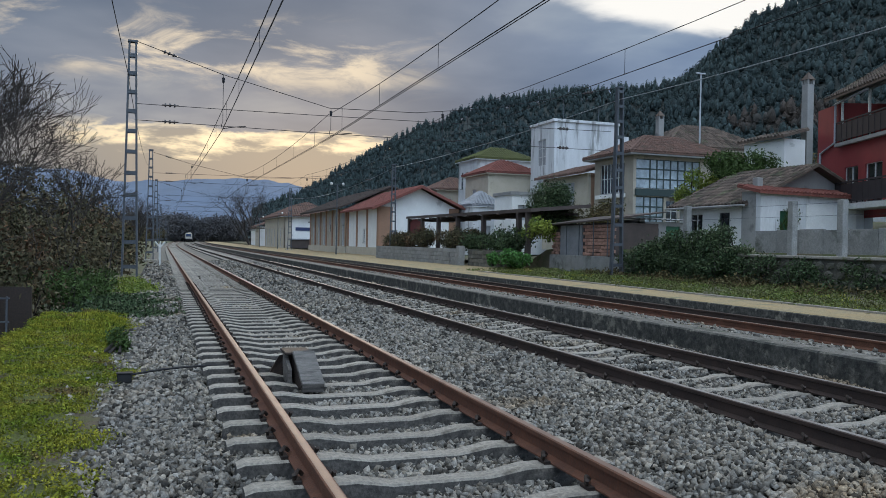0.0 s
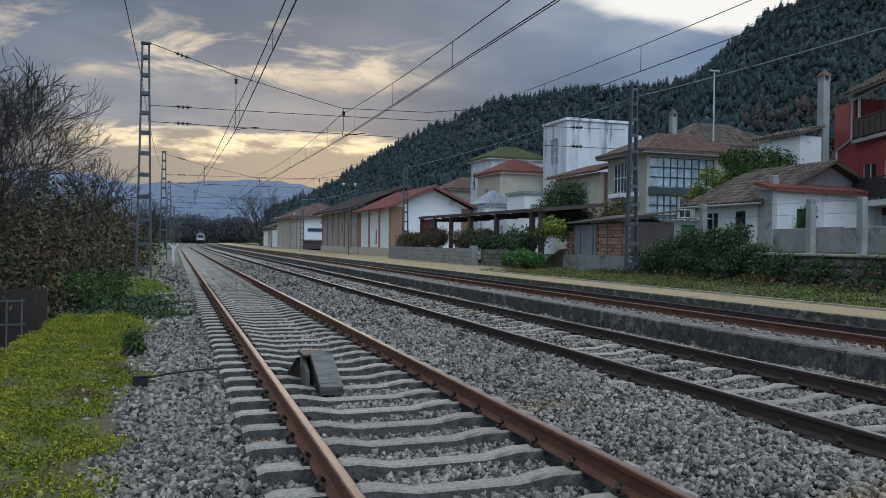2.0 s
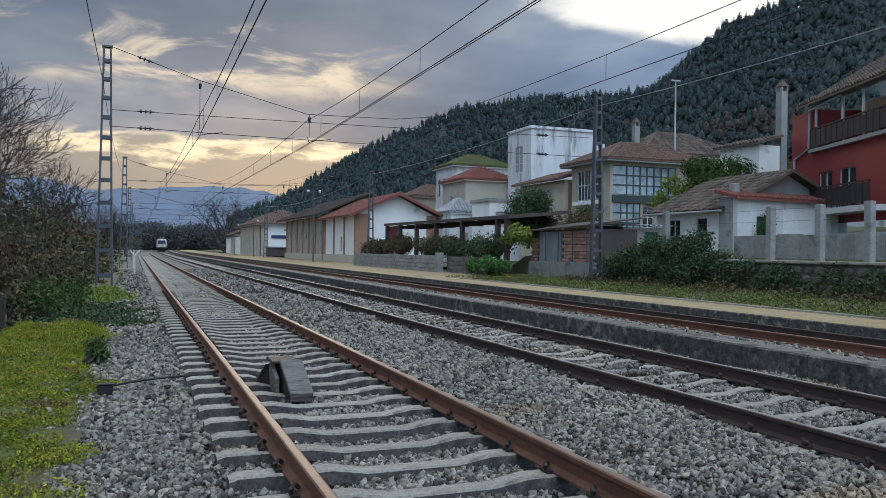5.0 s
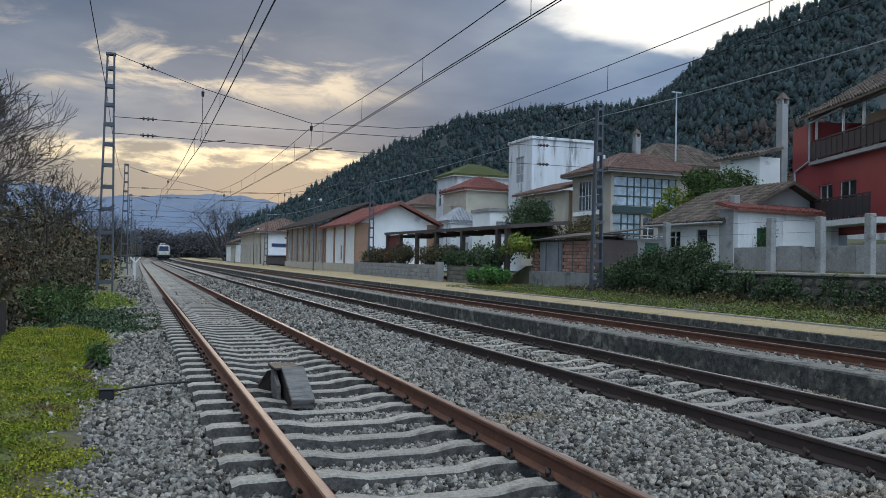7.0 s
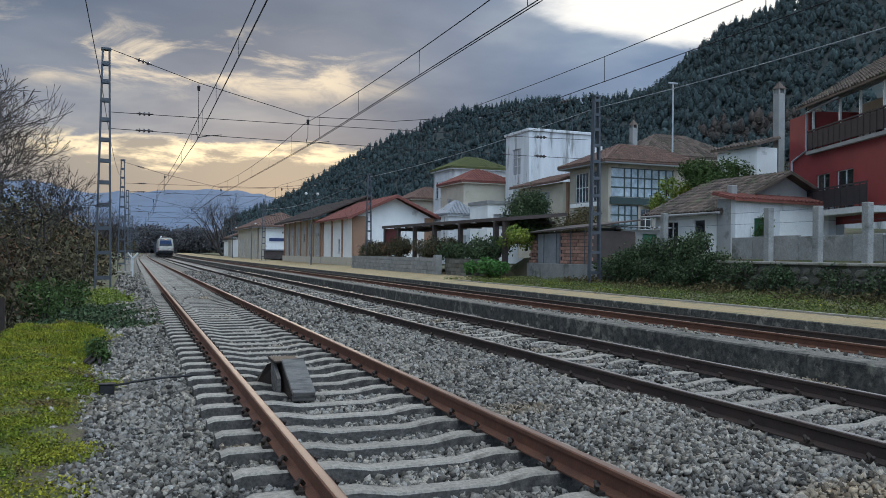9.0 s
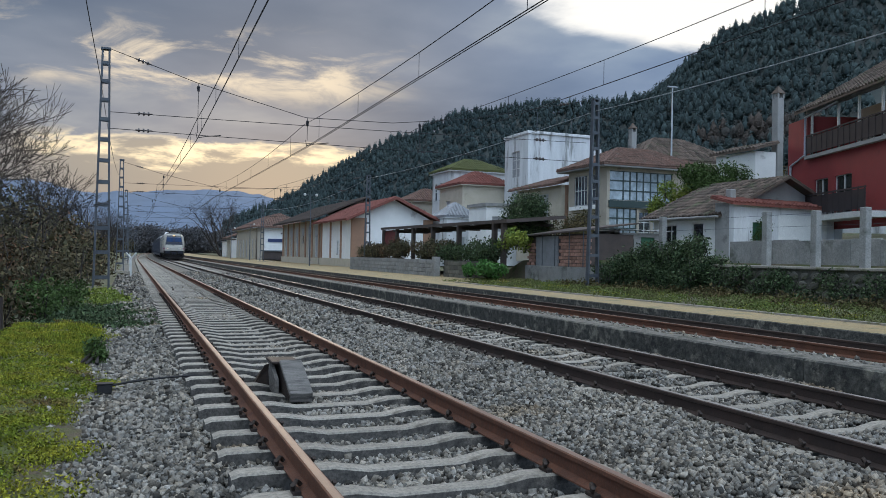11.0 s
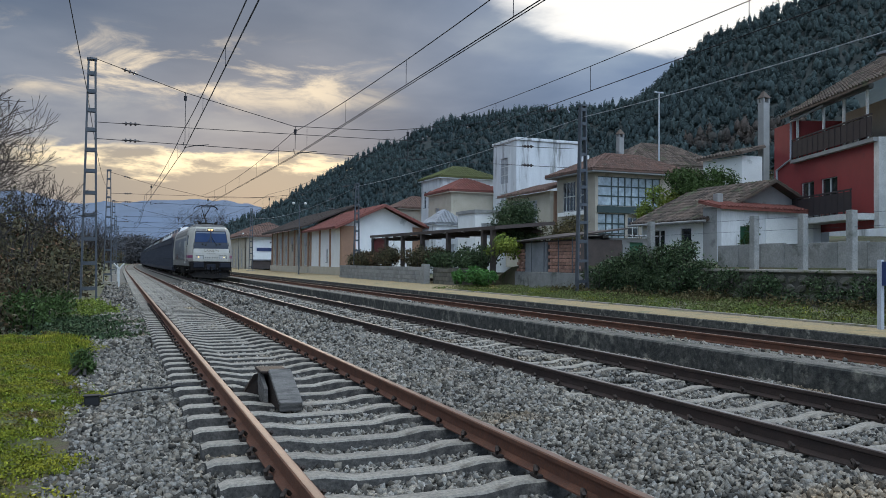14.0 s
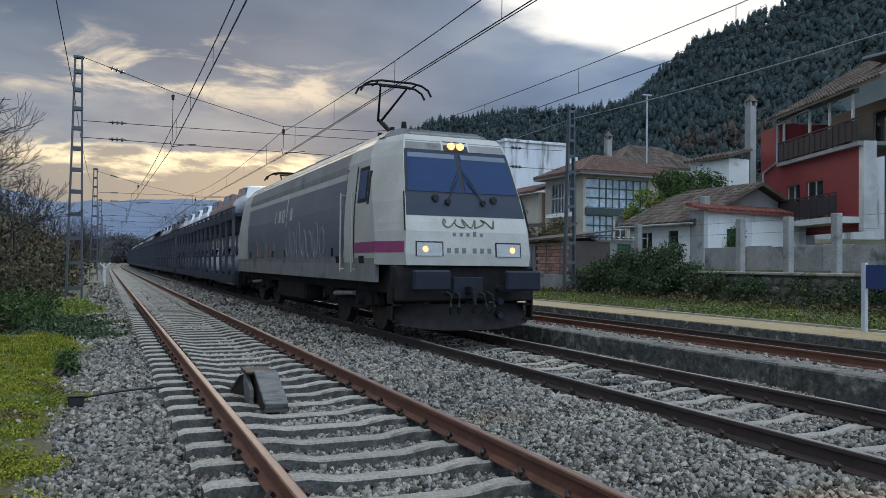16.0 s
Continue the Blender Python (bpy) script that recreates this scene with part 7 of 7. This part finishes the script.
        for z in (0.42, 0.66, 0.90):
            lower("jumper_socket", Build().tube((0.62, 0.12, z), (0.62, -0.02, z), 0.07, 0.06, 10), BUFBLUE)
        lower("coupling_plate", Build().box(-0.30, 0.30, 0.04, 0.12, 0.70, 1.10, c=0.02), BUFBLUE)
        lower("draw_hook", Build().box(-0.06, 0.06, -0.22, 0.12, 0.80, 0.94, c=0.02).line([(0, -0.2, 0.85), (0.0, -0.24, 0.62), (0.0, -0.16, 0.48)], 0.04, 8), BLACKM)
        pb = Build()
        seg = 10
        for z, yy in ((0.16, -0.06), (0.42, 0.06), (0.62, 0.14)):
            pb.v += [(-1.30 + 2.6 * k / seg, yy + 0.28 * abs(-1 + 2 * k / seg) ** 2.5, z + (0.10 * abs(-1 + 2 * k / seg) ** 3 if z < 0.2 else 0)) for k in range(seg + 1)]
        for j in range(2):
            for k in range(seg):
                a = j * (seg + 1) + k
                pb.f.append((a, a + 1, a + seg + 2, a + seg + 1))
        m0 = len(pb.v)
        pb.v += [(x, y + 0.03, z) for x, y, z in pb.v]
        pb.f += [tuple(i + m0 for i in reversed(q)) for q in list(pb.f)]
        lower("rail_guard", pb, BLACKM, "black curved snow plough")
        for s in (-1, 1):
            lower("sandbox_pipe", Build().box(s * 1.05, s * 1.25, 0.5, 0.7, 0.45, 0.8, c=0.02), BLACKM)
    # underframe, bogies, wheels
    part("underframe", Build().box(-1.25, 1.25, 0.45, L - 0.45, 0.78, 1.31, c=0.02), BLACKM, t)
    part("transformer_case", Build().box(-1.28, 1.28, 7.2, 10.6, 0.35, 0.85, c=0.06), BLACKM, t)
    for yc in (3.65, L - 3.65):
        for s in (-1, 1):
            x = s * 1.10
            part("bogie_frame", Build().prism([(-2.1, 0.55), (-1.9, 0.80), (-0.7, 0.82), (-0.45, 0.62), (0.45, 0.62), (0.7, 0.82), (1.9, 0.80), (2.1, 0.55), (1.6, 0.50), (0.8, 0.40), (-0.8, 0.40), (-1.6, 0.50)], -0.06, 0.06, Matrix.Translation((x, yc, 0)) @ pose(0, 0, 0, 0, 0, 90)), BLACKM, t)
            for dy in (-1.3, 1.3):
                part("axle_box", Build().box(x - 0.05, x + s * 0.14, yc + dy - 0.2, yc + dy + 0.2, 0.42, 0.80, c=0.03).tube((x + s * 0.1, yc + dy, 0.61), (x + s * 0.26, yc + dy, 0.61), 0.12, 0.10, 12), BLACKM, t)
                for q in (-0.36, 0.36):
                    part("coil_spring", Build().tube((x + s * 0.08, yc + dy + q, 0.50), (x + s * 0.08, yc + dy + q, 0.86), 0.09, n=10), BLACKM, t)
            part("damper", Build().tube((x + s * 0.18, yc - 0.9, 0.72), (x + s * 0.18, yc + 0.6, 0.66), 0.05, n=8), SKIRT, t)
        for dy in (-1.3, 1.3):
            me = wheel_mesh(0.625, "wheelset", 0)
            ob = part("wheelset", me, WHEELM, t)
            WHEELSETS.append((ob, yc + dy))
    # pantograph, raised on the leading end
    for yc, up in ((4.3, True), (L - 2.4, False)):
        z0, zt = 4.10, (5.38 if up else 4.42)
        b = Build()
        for s in (-1, 1):
            b.tube((s * 0.45, yc - 0.5, z0), (s * 0.45, yc + 0.6, z0), 0.03, n=6)
        b.tube((-0.45, yc + 0.55, z0), (0.45, yc + 0.55, z0), 0.04, n=8).tube((-0.45, yc - 0.45, z0), (0.45, yc - 0.45, z0), 0.03, n=8)
        for s in (-1, 1):
            for y in (yc - 0.45, yc + 0.55):
                b.tube((s * 0.45, y, 3.9), (s * 0.45, y, z0), 0.05, n=8)
        p = part("pantograph", b, BLACKM, t, "raised black pantograph" if up else "lowered black pantograph")
        knee = (yc + 0.9, z0 + 0.62) if up else (yc + 1.0, z0 + 0.12)
        part("lower_arm", Build().tube((0, yc + 0.1 - 0.5, z0), (0, knee[0], knee[1]), 0.055, 0.045, 8).tube((0.1, yc - 0.2, z0), (0.1, knee[0] - 0.05, knee[1] - 0.05), 0.02, n=6), BLACKM, p)
        part("upper_arm", Build().tube((-0.04, knee[0], knee[1]), (-0.32, yc - 0.1, zt - 0.05), 0.03, 0.022, 8).tube((0.04, knee[0], knee[1]), (0.32, yc - 0.1, zt - 0.05), 0.03, 0.022, 8).tube((-0.35, yc - 0.1, zt - 0.05), (0.35, yc - 0.1, zt - 0.05), 0.022, n=6), BLACKM, p)
        for dy in (-0.28, 0.12):
            bow = [(-0.84, yc + dy, zt - 0.24), (-0.76, yc + dy, zt - 0.10), (-0.60, yc + dy, zt - 0.01), (-0.36, yc + dy, zt + 0.03), (0.36, yc + dy, zt + 0.03), (0.60, yc + dy, zt - 0.01), (0.76, yc + dy, zt - 0.10), (0.84, yc + dy, zt - 0.24)]
            part("collector_strip", Build().line(bow, 0.025, 6), BLACKM, p)
        part("collector_frame", Build().tube((-0.45, yc - 0.28, zt - 0.02), (-0.45, yc + 0.12, zt - 0.02), 0.02).tube((0.45, yc - 0.28, zt - 0.02), (0.45, yc + 0.12, zt - 0.02), 0.02), BLACKM, p)
    return t


LOCO = locomotive()

# ---- car-carrier wagons ----
WAGON_LEN = 26.6
CARPAINT = [mat("car_white_cover", (0.62, 0.63, 0.64), (0.54, 0.55, 0.57), 3, 0.4, bump=0.05), mat("car_silver", (0.42, 0.44, 0.47), (0.36, 0.38, 0.40), 3, 0.3, 0.5, bump=0), mat("car_brown", (0.16, 0.09, 0.07), None, 3, 0.35, bump=0), mat("car_slate", (0.10, 0.12, 0.15), None, 3, 0.35, bump=0)]
POSTN = mat("wagon_post_paint", (0.06, 0.066, 0.088), (0.045, 0.05, 0.066), 2, 0.6, bump=0.1, c=(0.10, 0.085, 0.075), cover=0.6)
CARGLASS = mat("car_glass", (0.03, 0.035, 0.04), None, 3, 0.08, bump=0)


def car_mesh():
    """A hatchback shell: lengthwise profile, narrower above the waist."""
    b = Build()
    prof = [(0.0, 0.45, 0.62), (0.08, 0.35, 0.80), (1.05, 0.32, 0.98), (1.75, 0.32, 1.42), (2.3, 0.32, 1.52), (3.3, 0.32, 1.50), (3.95, 0.34, 1.12), (4.15, 0.42, 0.95)]
    for y, lo, hi in prof:
        mid = min(hi, 0.95)
        nar = 0.86 - 0.22 * max(0, (hi - 0.95) / 0.57)
        b.v += [(-0.86, y, lo), (-0.88, y, mid * 0.8), (-0.85, y, mid), (-nar + 0.05, y, hi), (nar - 0.05, y, hi), (0.85, y, mid), (0.88, y, mid * 0.8), (0.86, y, lo)]
    for j in range(len(prof) - 1):
        for i in range(8):
            a, c = j * 8 + i, j * 8 + (i + 1) % 8
            b.f.append((a, c, c + 8, a + 8))
    b.f += [tuple(range(8)), tuple(range(len(prof) * 8 - 8, len(prof) * 8))]
    return b.mesh("car_shell", True)


def wagon():
    t = thing("car_carrier_wagon", "dark navy double-deck car-carrier wagon loaded with cars", "wagon", group="car-carrier wagons")
    hw = 1.40
    part("lower_deck", Build().box(-hw, hw, 0.5, WAGON_LEN - 0.5, 0.62, 0.78), NAVY, t)
    part("upper_deck", Build().box(-hw + 0.05, hw - 0.05, 0.4, WAGON_LEN - 0.4, 3.06, 3.18), NAVY, t)
    post = Build().box(-0.05, 0.05, -0.07, 0.07, 0.62, 3.42).mesh("post")
    post.materials.append(POSTN)
    for s in (-1, 1):
        x = s * (hw + 0.03)
        part("sill", Build().box(x - 0.05, x + 0.05, 0.4, WAGON_LEN - 0.4, 0.48, 0.80), NAVY, t)
        part("upper_rail", Build().box(x - 0.04, x + 0.04, 0.4, WAGON_LEN - 0.4, 2.94, 3.20).box(x - 0.025, x + 0.025, 0.4, WAGON_LEN - 0.4, 3.38, 3.44), NAVY, t)
        part("middle_rail", Build().box(x - 0.03, x + 0.03, 0.4, WAGON_LEN - 0.4, 1.52, 1.58), NAVY, t)
        for k in range(15):
            o = new("post", post)
            o.parent, o.matrix_local = t, pose(x, 0.5 + k * (WAGON_LEN - 1.0) / 14, 0)
        part("mesh_side", Build().box(x - 0.012, x + 0.012, 0.5, WAGON_LEN - 0.5, 3.20, 3.30), NAVY, t)
    for yc in (1.9, WAGON_LEN / 2 - 0.9, WAGON_LEN / 2 + 0.9, WAGON_LEN - 1.9):
        part("wheelset", wheel_mesh(0.36, "wagon_wheelset", 0), WHEELM, t).matrix_local = pose(0, yc, 0.36)
        for s in (-1, 1):
            part("axle_guard", Build().box(s * 1.05 - 0.05, s * 1.05 + 0.05, yc - 0.35, yc + 0.35, 0.25, 0.62), BLACKM, t)
    for y in (0.3, WAGON_LEN - 0.3):
        part("end_beam", Build().box(-hw, hw, y - 0.1, y + 0.1, 0.45, 0.95), NAVY, t)
    return t


CARM = car_mesh()
CARM_P = []
for m in CARPAINT:
    c = CARM.copy()
    c.materials.append(m)
    CARM_P.append(c)
_gl = Build().prism([(1.15, 1.0), (1.85, 1.40), (3.2, 1.42), (3.75, 1.1), (3.7, 1.0)], -0.79, 0.79, pose(0, 0, 0, 0, 0, 90) @ Matrix.Scale(-1, 4, (0, 1, 0))).mesh("car_window_band")
_gl.materials.append(CARGLASS)
WAGONS = []
_first = wagon()
for k in range(10):
    w = _first if k == 0 else copy_thing(_first, Matrix.Identity(4))
    rg = random.Random(k)
    for deck, zz in ((0, 0.80), (1, 3.24)):
        for q in range(6):
            c = new("car", CARM_P[rg.choice((0, 0, 0, 0, 1, 1, 2)) if deck else rg.choice((0, 1, 3))])
            c.parent, c.matrix_local = w, pose(0, 0.35 + q * 4.38, zz - 0.30)
            g = new("car_window_band", _gl)
            g.parent, g.matrix_local = c, pose(0, 0, 0)
    WAGONS.append(w)

SPEED, NOSE_END = 22.2, 12.88


def nose_y(t):
    return NOSE_END + SPEED * (16.0 - t)


def on_line(y, back):
    """Pose of a vehicle whose front is at y and whose length is back."""
    xa, xb = T2 + bend(y), T2 + bend(y + back)
    return pose(xa, y, 0.0, 0, 0, -math.degrees(math.atan2(xb - xa, back)))


def motions():
    """The train comes down the line at a steady pace."""
    times = [i * 0.5 for i in range(33)]
    walk(LOCO, [(t, on_line(nose_y(t), LOCO_LEN)) for t in times])
    for k, w in enumerate(WAGONS):
        start = LOCO_LEN - 0.9 + k * (WAGON_LEN + 0.5)
        walk(w, [(t, on_line(nose_y(t) + start, WAGON_LEN)) for t in times])
    ticks = [i / 30 for i in range(481)]
    for ob, y in WHEELSETS:
        walk(ob, [(t, pose(0, y, 0.625) @ Matrix.Rotation(-SPEED * t / 0.625, 4, "X")) for t in ticks])


motions()
